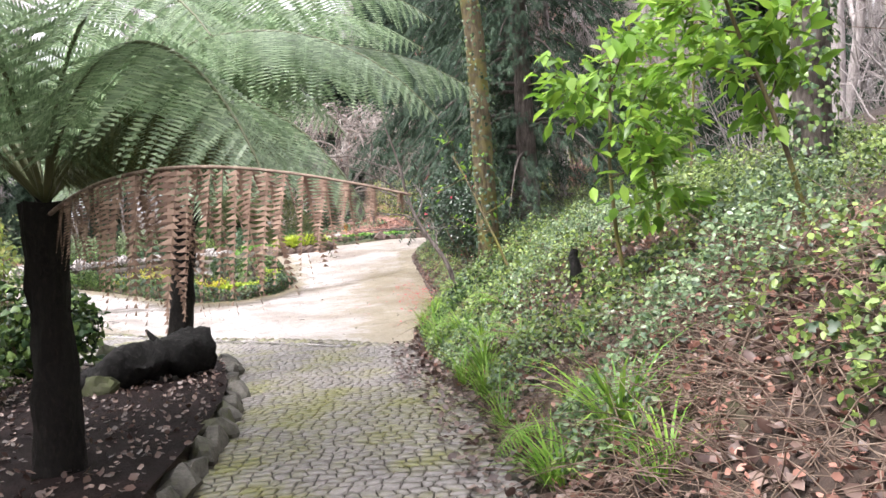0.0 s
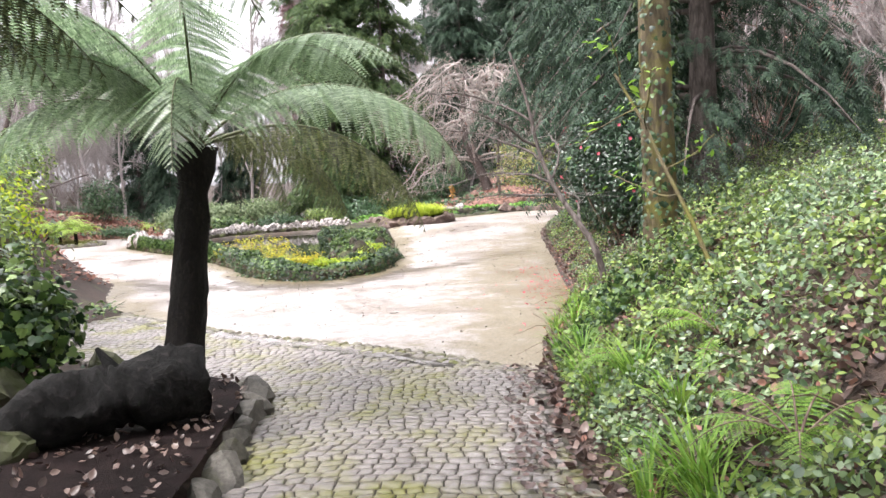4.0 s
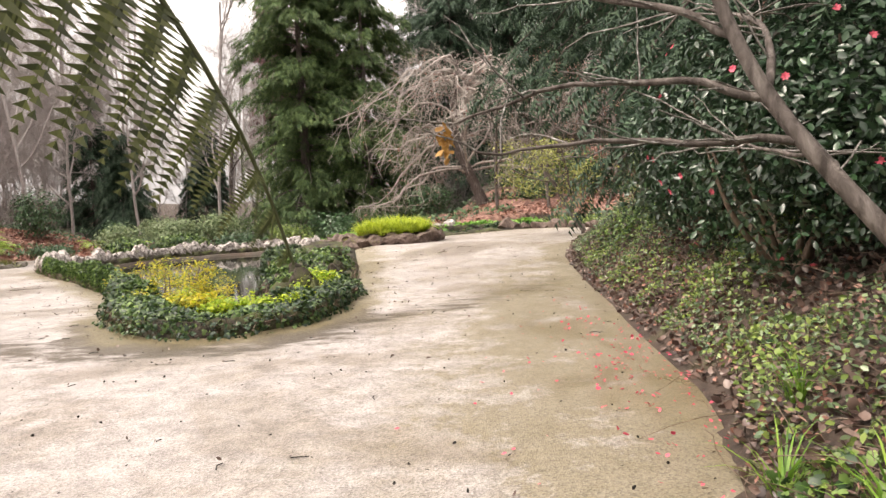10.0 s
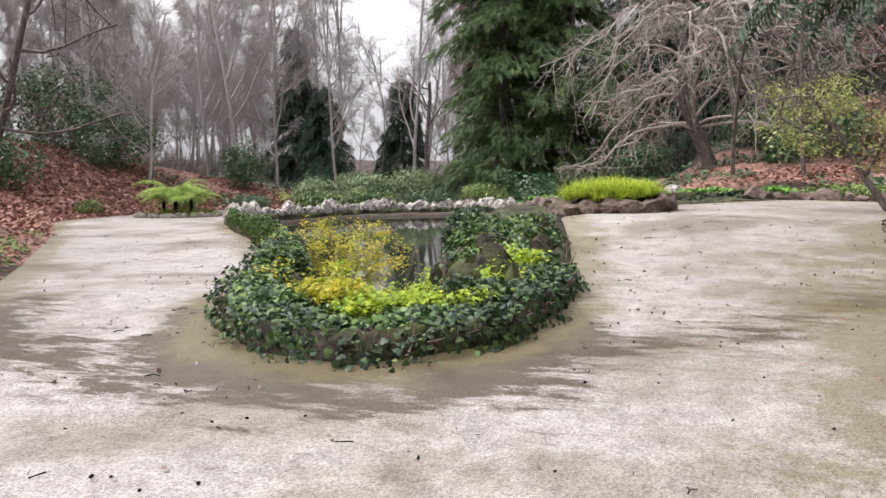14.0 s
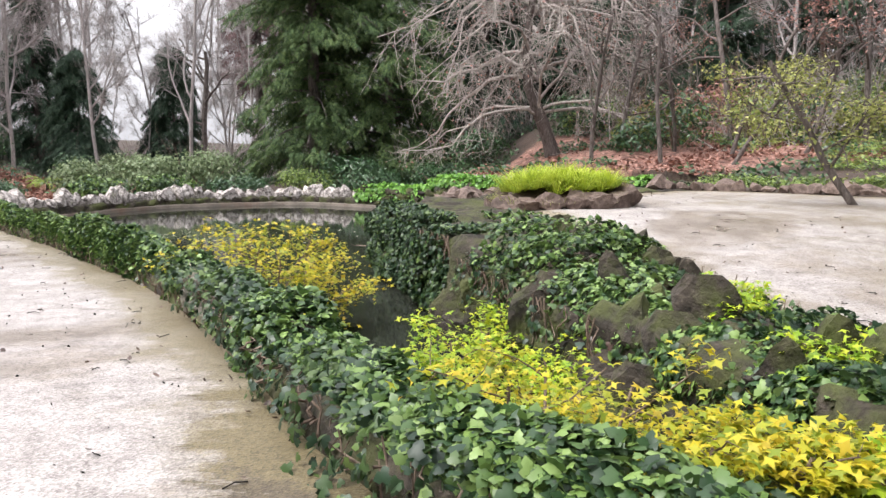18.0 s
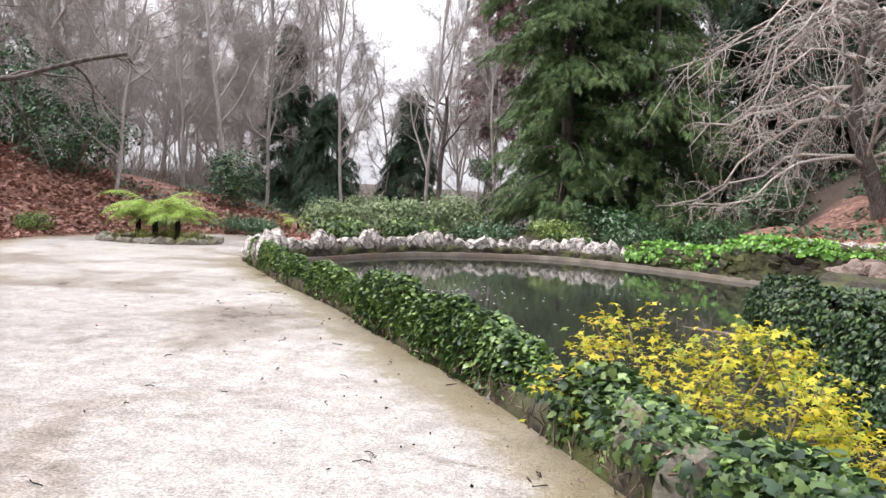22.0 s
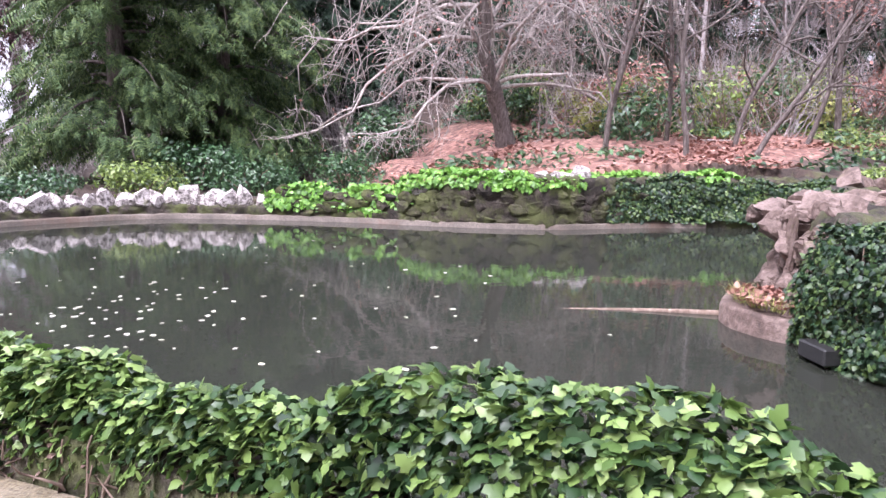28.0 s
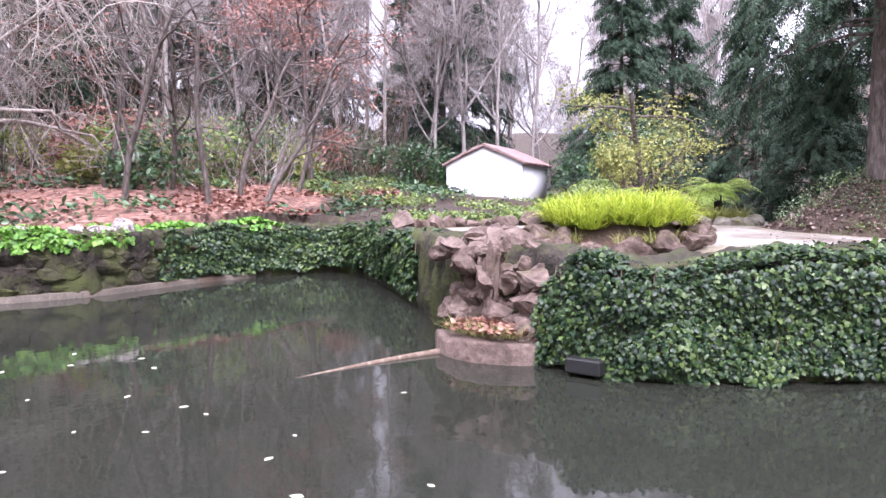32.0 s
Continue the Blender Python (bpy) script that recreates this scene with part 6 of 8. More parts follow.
# bare small tree leaning over the gravel
def leaning_tree():
    r = np.random.default_rng(311)
    base = np.array((3.50, 5.40, tz(3.50, 5.40)))
    t = thing("leaning_tree", "small bare leafless tree leaning from the bank over the gravel", "tree", at=base)
    stem = np.array([(3.50, 5.40, base[2] - 0.15), (3.40, 5.48, 1.07), (3.12, 5.72, 1.52), (2.86, 5.94, 1.97), (2.70, 6.12, 2.50), (2.62, 6.20, 3.1), (2.40, 6.3, 3.8)]) - base
    part("trunk", np_mesh("trunk", *tube(resample(chaikin(stem, 2), 0.12), np.linspace(0.050, 0.015, len(resample(chaikin(stem, 2), 0.12))), 9), True), M_BARK, t)
    ends = [((2.86, 5.94, 1.97), (2.15, 6.35, 2.20), (1.46, 6.55, 2.02)), ((3.0, 5.85, 1.75), (2.3, 6.0, 1.90), (1.65, 5.95, 1.80)), ((2.78, 6.05, 2.25), (2.0, 6.6, 2.7), (1.2, 6.9, 2.85)),
            ((2.70, 6.12, 2.5), (2.2, 5.8, 2.9), (1.6, 5.5, 3.1)), ((2.86, 5.94, 1.97), (3.1, 6.5, 2.4), (3.0, 7.2, 2.6)),
            ((2.66, 6.18, 2.8), (2.0, 6.4, 3.2), (1.2, 6.5, 3.3)), ((3.2, 5.65, 1.4), (3.3, 6.2, 1.75), (3.1, 6.9, 1.9))]
    twigs = []
    for e in ends:
        p = resample(chaikin(np.array(e) - base, 2), 0.1)
        p = p + np.cumsum(r.normal(size=p.shape) * 0.012, axis=0)
        part("branch", np_mesh("branch", *tube(p, np.linspace(0.022, 0.006, len(p)), 6), True), M_BARK, t)
        d0 = unit(p[-1] - p[0])
        for _ in range(13):
            o = p[r.integers(2, len(p))]
            d = unit(d0 * r.uniform(0.2, 1.0) + r.normal(size=3) * np.array((0.6, 0.6, 0.35)))
            d[2] = max(d[2], -0.08)
            v = np.linspace(0, 1, 6)[:, None]
            q = o + d * v * r.uniform(0.25, 0.75) + np.cumsum(r.normal(size=(6, 3)) * 0.018, axis=0) * v
            twigs.append((q, np.linspace(0.007, 0.003, 6), 2))
    part("twigs", limbs_mesh("twigs", twigs), M_LICHENBARK, t)
    # dead curled leaf clump caught in its twigs
    P = np.array((1.49, 6.51, 1.92)) - base + r.normal(size=(18, 3)) * np.array((0.015, 0.015, 0.045))
    part("dead_leaves", np_mesh("dead_leaves", *scatter(CURL_V, OVAL_F, P, frames_from(unit(r.normal(size=(18, 3)) + np.array((0, -0.5, 0))), r.normal(size=18) * 0.5 + 3.1), 0.065 * r.uniform(0.6, 1.2, 18))), M_DEADGOLD, t, "dry orange curled leaves")


leaning_tree()

# the wide weeping tree behind the pond
def weeping_tree(at, seed):
    r = np.random.default_rng(seed)
    t = thing("weeping_beech", "wide old bare beech with pale drooping branches over the pond", "tree", at=at)
    tp = np.array([(0.9, 0.3, -0.3), (0.55, 0.2, 0.9), (0.1, 0.0, 2.0), (-0.5, -0.3, 3.3), (-0.6, -0.5, 5.2), (-0.3, -0.7, 8.0)])
    part("trunk", np_mesh("trunk", *tube(tp, [0.45, 0.30, 0.27, 0.22, 0.17, 0.10], 12), True), M_BARK, t)
    limbs, twigs = [], []
    for i in range(34):
        a = r.uniform(2.6, 6.9) if i % 4 else r.uniform(0, 6.283)
        h = r.uniform(1.9, 7.4)
        ln = r.uniform(4.0, 7.8)
        s = np.linspace(0, 1, 10)
        out = np.array((math.cos(a), math.sin(a)))
        rise, fall = r.uniform(0.3, 2.6), r.uniform(1.6, 5.0)
        wob = np.cumsum(r.normal(size=(10, 3)) * 0.42, axis=0) * s[:, None]
        pts = np.c_[out[0] * ln * s, out[1] * ln * s, h + rise * np.sin(s * 2.4) - fall * s ** 2.4] + wob
        pts[:, 2] = np.maximum(pts[:, 2], 0.55)
        limbs.append((pts, np.linspace(0.11 if i % 3 == 0 else 0.075, 0.018, 10), 1))
        for k in range(20):
            u = r.uniform(0.18, 1.0)
            o = np.array([np.interp(u, s, pts[:, j]) for j in range(3)])
            d = unit(np.array((*out, 0)) * r.uniform(-0.1, 0.9) + r.normal(size=3) * 0.75)
            l2 = r.uniform(0.8, 2.3)
            v = np.linspace(0, 1, 6)[:, None]
            q = o + d * l2 * v - np.array((0, 0, 1.0)) * l2 * 0.55 * v ** 2 + np.cumsum(r.normal(size=(6, 3)) * 0.06, axis=0) * v
            q[:, 2] = np.maximum(q[:, 2], 0.45)
            twigs.append((q, np.linspace(0.020, 0.006, 6), 2))
            for m in range(5):
                w = r.uniform(0.25, 1.0)
                o2 = np.array([np.interp(w, v[:, 0], q[:, j]) for j in range(3)])
                d2 = unit(d * 0.4 + r.normal(size=3) * 0.7 - np.array((0, 0, 0.3)))
                q2 = o2 + d2 * np.linspace(0, 1, 4)[:, None] * r.uniform(0.3, 0.9) + np.cumsum(r.normal(size=(4, 3)) * 0.04, axis=0)
                twigs.append((q2, np.linspace(0.010, 0.005, 4), 2))
    for q in limbs:
        part("limb", limbs_mesh("limb", [q]), M_PALEBARK, t)
    part("twigs", limbs_mesh("twigs", twigs), M_PALEBARK, t)
    tips = np.array([q[-1] for q, _, _ in twigs])
    pick = tips[r.random(len(tips)) < 0.22]
    k = len(pick)
    part("withered_leaves", np_mesh("withered_leaves", *scatter(CURL_V, OVAL_F, pick, frames_from(unit(r.normal(size=(k, 3))), r.uniform(0, 6, k)), 0.10 * r.uniform(0.6, 1.3, k))), M_RUSTLEAF, t)


weeping_tree((1.2, 41.2, tz(1.2, 41.2)), 320)

# bare woodland: a few trees, copied over the hillsides
BARE = []
for i, (h, sp, sd) in enumerate([(15, 0.55, 401), (17, 0.5, 402), (13, 0.65, 403), (16, 0.45, 404), (11, 0.7, 405)]):
    g1, g2 = grow(sd, (0, 0, -0.4), (0.02 * i, 0.03, 1), h, 0.07 + 0.005 * h, 3, (4, 6), 0.0, sp, 0.10, 0.42, 0.14, 9, 0.16)
    BARE.append((g1, g2))
PROTO = []
for i, (g1, g2) in enumerate(BARE):
    t = thing("bare_tree", "tall leafless grey tree of the winter wood on the slope", "tree", "bare trees of the wood")
    # trunk, branches and twigs share the bark lightened to suggest haze
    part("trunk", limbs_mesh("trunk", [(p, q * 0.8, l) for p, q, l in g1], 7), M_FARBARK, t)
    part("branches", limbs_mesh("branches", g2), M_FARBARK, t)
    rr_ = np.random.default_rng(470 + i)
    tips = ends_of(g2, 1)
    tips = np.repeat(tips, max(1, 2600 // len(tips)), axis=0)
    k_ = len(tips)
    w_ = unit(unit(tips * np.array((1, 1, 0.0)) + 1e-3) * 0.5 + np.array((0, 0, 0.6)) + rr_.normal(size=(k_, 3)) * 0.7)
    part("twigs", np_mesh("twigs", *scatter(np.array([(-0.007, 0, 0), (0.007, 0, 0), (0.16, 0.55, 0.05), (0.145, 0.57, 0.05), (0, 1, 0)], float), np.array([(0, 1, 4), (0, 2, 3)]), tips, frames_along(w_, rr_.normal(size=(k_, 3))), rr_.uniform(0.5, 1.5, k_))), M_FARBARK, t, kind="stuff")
    PROTO.append(t)
TREES = []


def plant(x0, x1, y0, y1, count, seed, clear=3.0, gap=2.2, keep=None):
    r = np.random.default_rng(seed)
    done = 0
    for _ in range(count * 12):
        if done >= count:
            break
        x, y = r.uniform(x0, x1), r.uniform(y0, y1)
        if keep and not keep(x, y):
            continue
        # the open end of the valley, where the sky shows between the trees
        head = math.degrees(math.atan2(x + 7, y - 15))
        if y > 57 and -29 < head < -8 and r.random() < 0.85:
            continue
        ax, ay = np.array([x]), np.array([y])
        if inside(YARD, ax, ay)[0] or inside(POUT, ax, ay)[0] or inside(COBBLES, ax, ay)[0]:
            continue
        if min(dist_to(YARD, ax, ay)[0], dist_to(COBBLES, ax, ay)[0], dist_to(POUT, ax, ay)[0]) < clear:
            continue
        if any((x - a) ** 2 + (y - b) ** 2 < gap ** 2 for a, b in TREES):
            continue
        TREES.append((x, y))
        m = Matrix.LocRotScale((x, y, tz(x, y)), Euler((r.uniform(-0.05, 0.05), r.uniform(-0.05, 0.05), r.uniform(0, 6.28))), None)
        s = r.uniform(0.6, 1.45)
        c = copy_thing(PROTO[r.integers(0, len(PROTO))], m)
        c.scale = (s, s, s)
        done += 1


TREES += [(20, 33.7), (20, 31.5), (21.5, 32.5), (23, 31), (23, 33.5), (24.2, 32.2), (-9.9, 50.5), (-5.8, 51.5), (1.2, 41.2), (-24.7, 56.3), (-19.2, 72.5), (10.5, 29.2), (11, 30)]
plant(-62, -24, 30, 95, 84, 501, 9.0, 2.4, lambda x, y: x < -29 - 0.10 * (y - 40) or y > 78)
plant(-85, -45, 35, 110, 34, 511, 9.0, 3.0)
plant(-34, -20, 66, 110, 12, 502, 3.0, 2.6)
plant(8, 48, 38, 78, 52, 503, 5.0, 2.4, lambda x, y: y - 33 > (x - 12) * -1.0)
plant(26, 56, 18, 46, 28, 508, 4.0, 2.4)
plant(7.5, 34, -14, 15, 26, 504, 3.0, 2.0)
plant(-16, 10, 55, 95, 26, 505, 3.0, 2.4)
plant(2, 50, 48, 95, 24, 510, 3.0, 2.4)
plant(-26, -7, -14, 8, 5, 506, 3.0, 2.2)
plant(-34, -18, 8, 22, 6, 507, 7.0, 2.2)
for i_, (x, y, lx) in enumerate(((26.0, 36.2, 6), (27.2, 34.8, -5), (26.8, 37.4, 9), (25.0, 39.0, 2), (29.5, 33.4, -2), (24.0, 41.0, 4))):
    c = copy_thing(PROTO[i_ % 3], pose(x, y, tz(x, y) - 0.2, lx * 0.4, lx, x * 77))
s0 = PROTO[0]
s0.matrix_basis = pose(-24.7, 56.3, tz(-24.7, 56.3), 0, 0, 20)
PROTO[1].matrix_basis = pose(-40, 50, tz(-40, 50))
PROTO[2].matrix_basis = pose(-36, 62, tz(-36, 62))
PROTO[3].matrix_basis = pose(26, 44, tz(26, 44))
PROTO[4].matrix_basis = pose(-31, 43, tz(-31, 43))

g1, g2 = grow(421, (0, 0, -0.3), unit(np.array((0.22, -0.05, 1.0))), 7.0, 0.11, 3, (3, 5), 0.0, 0.8, 0.18, 0.55, 0.0, 8, 0.25)
tree_thing("bare_bank_tree", "dark leafless tree spreading thin twigs over the near bank", "tree", g1, g2, M_BARK, at=(-16.8, 20.4, tz(-16.8, 20.4)))
for i_, (x_, y_, h_) in enumerate(((27.0, 19.5, 12), (29.5, 23.5, 13), (25.0, 26.0, 11))):
    conifer("conifer", "dark conifer closing off the far end of the paving", (x_, y_), h_, 3.2, M_CYPRESS, 214 + i_, 3000, 0.7, 0.5, 0.03)
r12 = np.random.default_rng(640)
for i_ in range(30):
    x_, y_ = r12.uniform(4, 27), r12.uniform(37, 50)
    m_, l_ = ((M_SHRUB, "dark evergreen bush on the wooded slope"), (M_HERB, "leafy green bush on the wooded slope"), (M_RUSTLEAF, "russet-leaved bush on the wooded slope"), (M_OLIVE, "olive-leaved bush on the wooded slope"))[i_ % 4]
    k_ = r12.uniform(0.8, 1.7)
    shrub("slope_shrub", l_, "shrub", (x_, y_), (k_, k_, k_ * 0.8), 650, 0.20, m_, 5, seed=641 + i_, group="shrubs on the wooded slope")

# the tree with a round clump of mistletoe
g1, g2 = grow(431, (0, 0, -0.3), (0.25, 0.0, 1), 9, 0.22, 3, (2, 4), 0.0, 0.65, 0.22, 0.5, 0.1, 8, 0.35)
mt = tree_thing("mistletoe_tree", "crooked bare tree with a dark round clump of mistletoe", "tree", g1, g2, M_BARK, at=(-19.2, 72.5, tz(-19.2, 72.5)))
part("mistletoe", np_mesh("mistletoe", *leaf_cloud((0.1, 0.0, 4.2), (1.0, 1.0, 0.95), 900, 0.28, r=np.random.default_rng(432))), M_SHRUB, mt, "dark round mistletoe clump")
g1, g2 = grow(433, (0, 0, -0.3), (-0.35, 0.1, 1), 10, 0.26, 3, (2, 4), 0.0, 0.65, 0.24, 0.5, 0.1, 8, 0.35)
tree_thing("crooked_tree", "crooked bare dark tree at the end of the pond", "tree", g1, g2, M_BARK, at=(-21.5, 68.0, tz(-21.5, 68.0)))

# russet beech that keeps its dead leaves
def leafed_tree(name, label, at, h, rad, seed, mat, leaf, per, spread=0.7, bark=M_BARK, way=(0, 0, 1), radius=0.12, droop=0.0, levels=3, flat=0.10, first=0.3):
    r = np.random.default_rng(seed)
    g1, g2 = grow(seed, (0, 0, -0.3), unit(np.array(way, float)), h, radius, levels, (3, 4), droop, spread, 0.14, 0.5, 0.04, 8, first)
    t = tree_thing(name, label, "tree", g1, g2, bark, at=at)
    tips = ends_of(g2, 2)
    P = np.repeat(tips, per, axis=0) + r.normal(size=(len(tips) * per, 3)) * np.array((rad, rad, flat))
    k = len(P)
    part("leaves", np_mesh("leaves", *scatter(OVAL_V, OVAL_F, P, frames_from(unit(np.array((0, 0, 1.0)) + r.normal(size=(k, 3)) * 0.6), r.uniform(0, 6.283, k)), leaf * r.uniform(0.6, 1.3, k))), mat, t)
    return t


leafed_tree("russet_beech", "beech holding withered russet leaves on the slope", (13.5, 37.5, tz(13.5, 37.5)), 10, 0.40, 441, M_RUSTLEAF, 0.14, 13)
leafed_tree("russet_beech", "beech with withered russet leaves and low boughs", (9.5, 40.5, tz(9.5, 40.5)), 11, 0.40, 442, M_RUSTLEAF, 0.14, 9)
for i_, (x_, y_, h_) in enumerate(((17.5, 41.0, 10), (21.0, 43.5, 11), (6.5, 45.5, 9), (25.5, 38.0, 10), (15.0, 46.0, 11))):
    leafed_tree("russet_beech", "beech holding thin withered russet leaves in the wood", (x_, y_, tz(x_, y_)), h_, 0.4, 446 + i_ * 3, M_RUSTLEAF, 0.19, 2)
leafed_tree("small_tree", "small leaning tree with thin olive-yellow leaves over the garden bed", (5.0, 24.0, tz(5.0, 24.0)), 3.7, 0.26, 443, M_OLIVE, 0.095, 9, 0.9, M_BARK, (-0.62, 0.15, 0.85), 0.085, 0.0, 3, 0.06)
for i, (x, y, w) in enumerate([(5.0, 36.2, 0.15), (2.6, 37.0, -0.1), (8.0, 37.2, 0.3), (6.3, 38.5, -0.2), (4.0, 39.0, 0.1), (10.5, 36.5, 0.35), (7.6, 36.0, 0.5)]):
    g1, g2 = grow(450 + i, (0, 0, -0.2), unit(np.array((w, -0.05, 1))), 5.5, 0.09, 3, (2, 4), 0.0, 0.7, 0.2, 0.55, 0.05, 7, 0.3)
    tree_thing("young_tree", "thin dark leafless young tree above the leaf litter", "tree", g1, g2, M_BARK, "young trees behind the pond", (x, y, tz(x, y)))

# saplings with large fresh leaves
def sapling(label, at, h, seed, way=(0, 0), leaf=0.20, per=5, twigs=(3, 5)):
    r = np.random.default_rng(seed)
    g1, g2 = grow(seed, (0, 0, -0.1), unit(np.array((way[0], way[1], 1.0))), h, 0.022, 2, twigs, 0.02, 0.8, 0.12, 0.38, 0.05, 7, 0.3)
    t = tree_thing("sapling", label, "sapling", g1, g2, M_MOSSBARK, at=at)
    tips = ends_of(g2, 1)
    P = np.repeat(tips, per, axis=0) + r.normal(size=(len(tips) * per, 3)) * np.array((0.10, 0.10, 0.05))
    k = len(P)
    out = unit(np.c_[P[:, :2] * 1.0, np.full(k, -0.15)] + r.normal(size=(k, 3)) * 0.5)
    part("leaves", np_mesh("leaves", *scatter(OVAL_V * np.array((0.9, 1, 1.3)), OVAL_F, P, frames_along(out, unit(np.array((0, 0, 1.0)) + r.normal(size=(k, 3)) * 0.3)), leaf * r.uniform(0.5, 1.2, k))), M_SAPLING, t)


sapling("slender sapling with large fresh yellow-green leaves", (4.15, -1.5, tz(4.15, -1.5)), 2.3, 461, (-0.1, 0.05), 0.19, 3)
sapling("slender sapling with large fresh yellow-green leaves", (4.9, -0.6, tz(4.9, -0.6)), 2.4, 462, (0.0, 0.0), 0.19, 3)
sapling("young sapling with bright leaves arching from the bank", (5.2, -2.6, tz(5.2, -2.6)), 2.3, 463, (-0.2, -0.1), 0.18, 4)
sapling("thin sapling with few bright leaves", (3.95, 2.35, tz(3.95, 2.35)), 2.2, 464, (-0.35, 0.25), 0.10, 1, (2, 3))
sapling("bright sapling up the slope", (6.3, 1.5, tz(6.3, 1.5)), 3.0, 465, (0.0, 0.0), 0.18, 4)
sapling("bright sapling up the slope", (7.2, -2.2, tz(7.2, -2.2)), 3.2, 466, (0.0, 0.0), 0.18, 4)
# stump
sp = np.array([(0, 0, -0.3), (0.02, 0, 0.2), (0, 0.02, 0.3), (0.02, 0, 0.38)])
st = solo("tree_stump", np_mesh("tree_stump", *tube(sp, [0.08, 0.06, 0.055, 0.04], 9), True), M_LOG, "short broken dark stump on the bank", "stump")
st.location = (4.1, -0.1, tz(4.1, -0.1))

# ---- shrubs ----
EV = "evergreen shrub with glossy dark green leaves"
cam_b = shrub("camellia", "dark glossy camellia bush with scattered pink flowers", "shrub", (4.55, 9.6), (1.25, 1.9, 1.35), 15000, 0.080, M_CAMELLIA, 8, seed=601)
shrub("camellia", "dark glossy camellia bush at the foot of the bank", "shrub", (4.75, 12.6), (1.2, 1.6, 1.15), 10000, 0.080, M_CAMELLIA, 8, seed=602)
r7 = np.random.default_rng(603)
d = unit(r7.normal(size=(24, 3)) + np.array((-0.9, -0.6, 0.1)))
fl = np.array((0, 0, 1.35)) + d * np.array((1.25, 1.9, 1.35)) * 1.02
petal = np.array([(0, 0, 0), (-0.3, 0.6, 0.2), (0, 1, 0.35), (0.3, 0.6, 0.2)], float)
pv, pf = [], []
for k in range(7):
    c, s = math.cos(k * 0.9), math.sin(k * 0.9)
    pv += [(x * c - y * s, x * s + y * c, z + 0.05 * (k % 2)) for x, y, z in petal]
    pf += [(4 * k, 4 * k + 1, 4 * k + 2), (4 * k, 4 * k + 2, 4 * k + 3)]
FLV, FLF = np.array(pv), np.array(pf)
FLOWER = np_mesh("flower", FLV * 0.034, FLF)
FLOWER.materials.append(M_PETAL)
for o, nn in zip(fl, d):
    f = part("flower", FLOWER, None, cam_b, "pink flower")
    f.matrix_basis = Matrix.Translation(o) @ Vector(nn).to_track_quat('Z', 'Y').to_matrix().to_4x4()

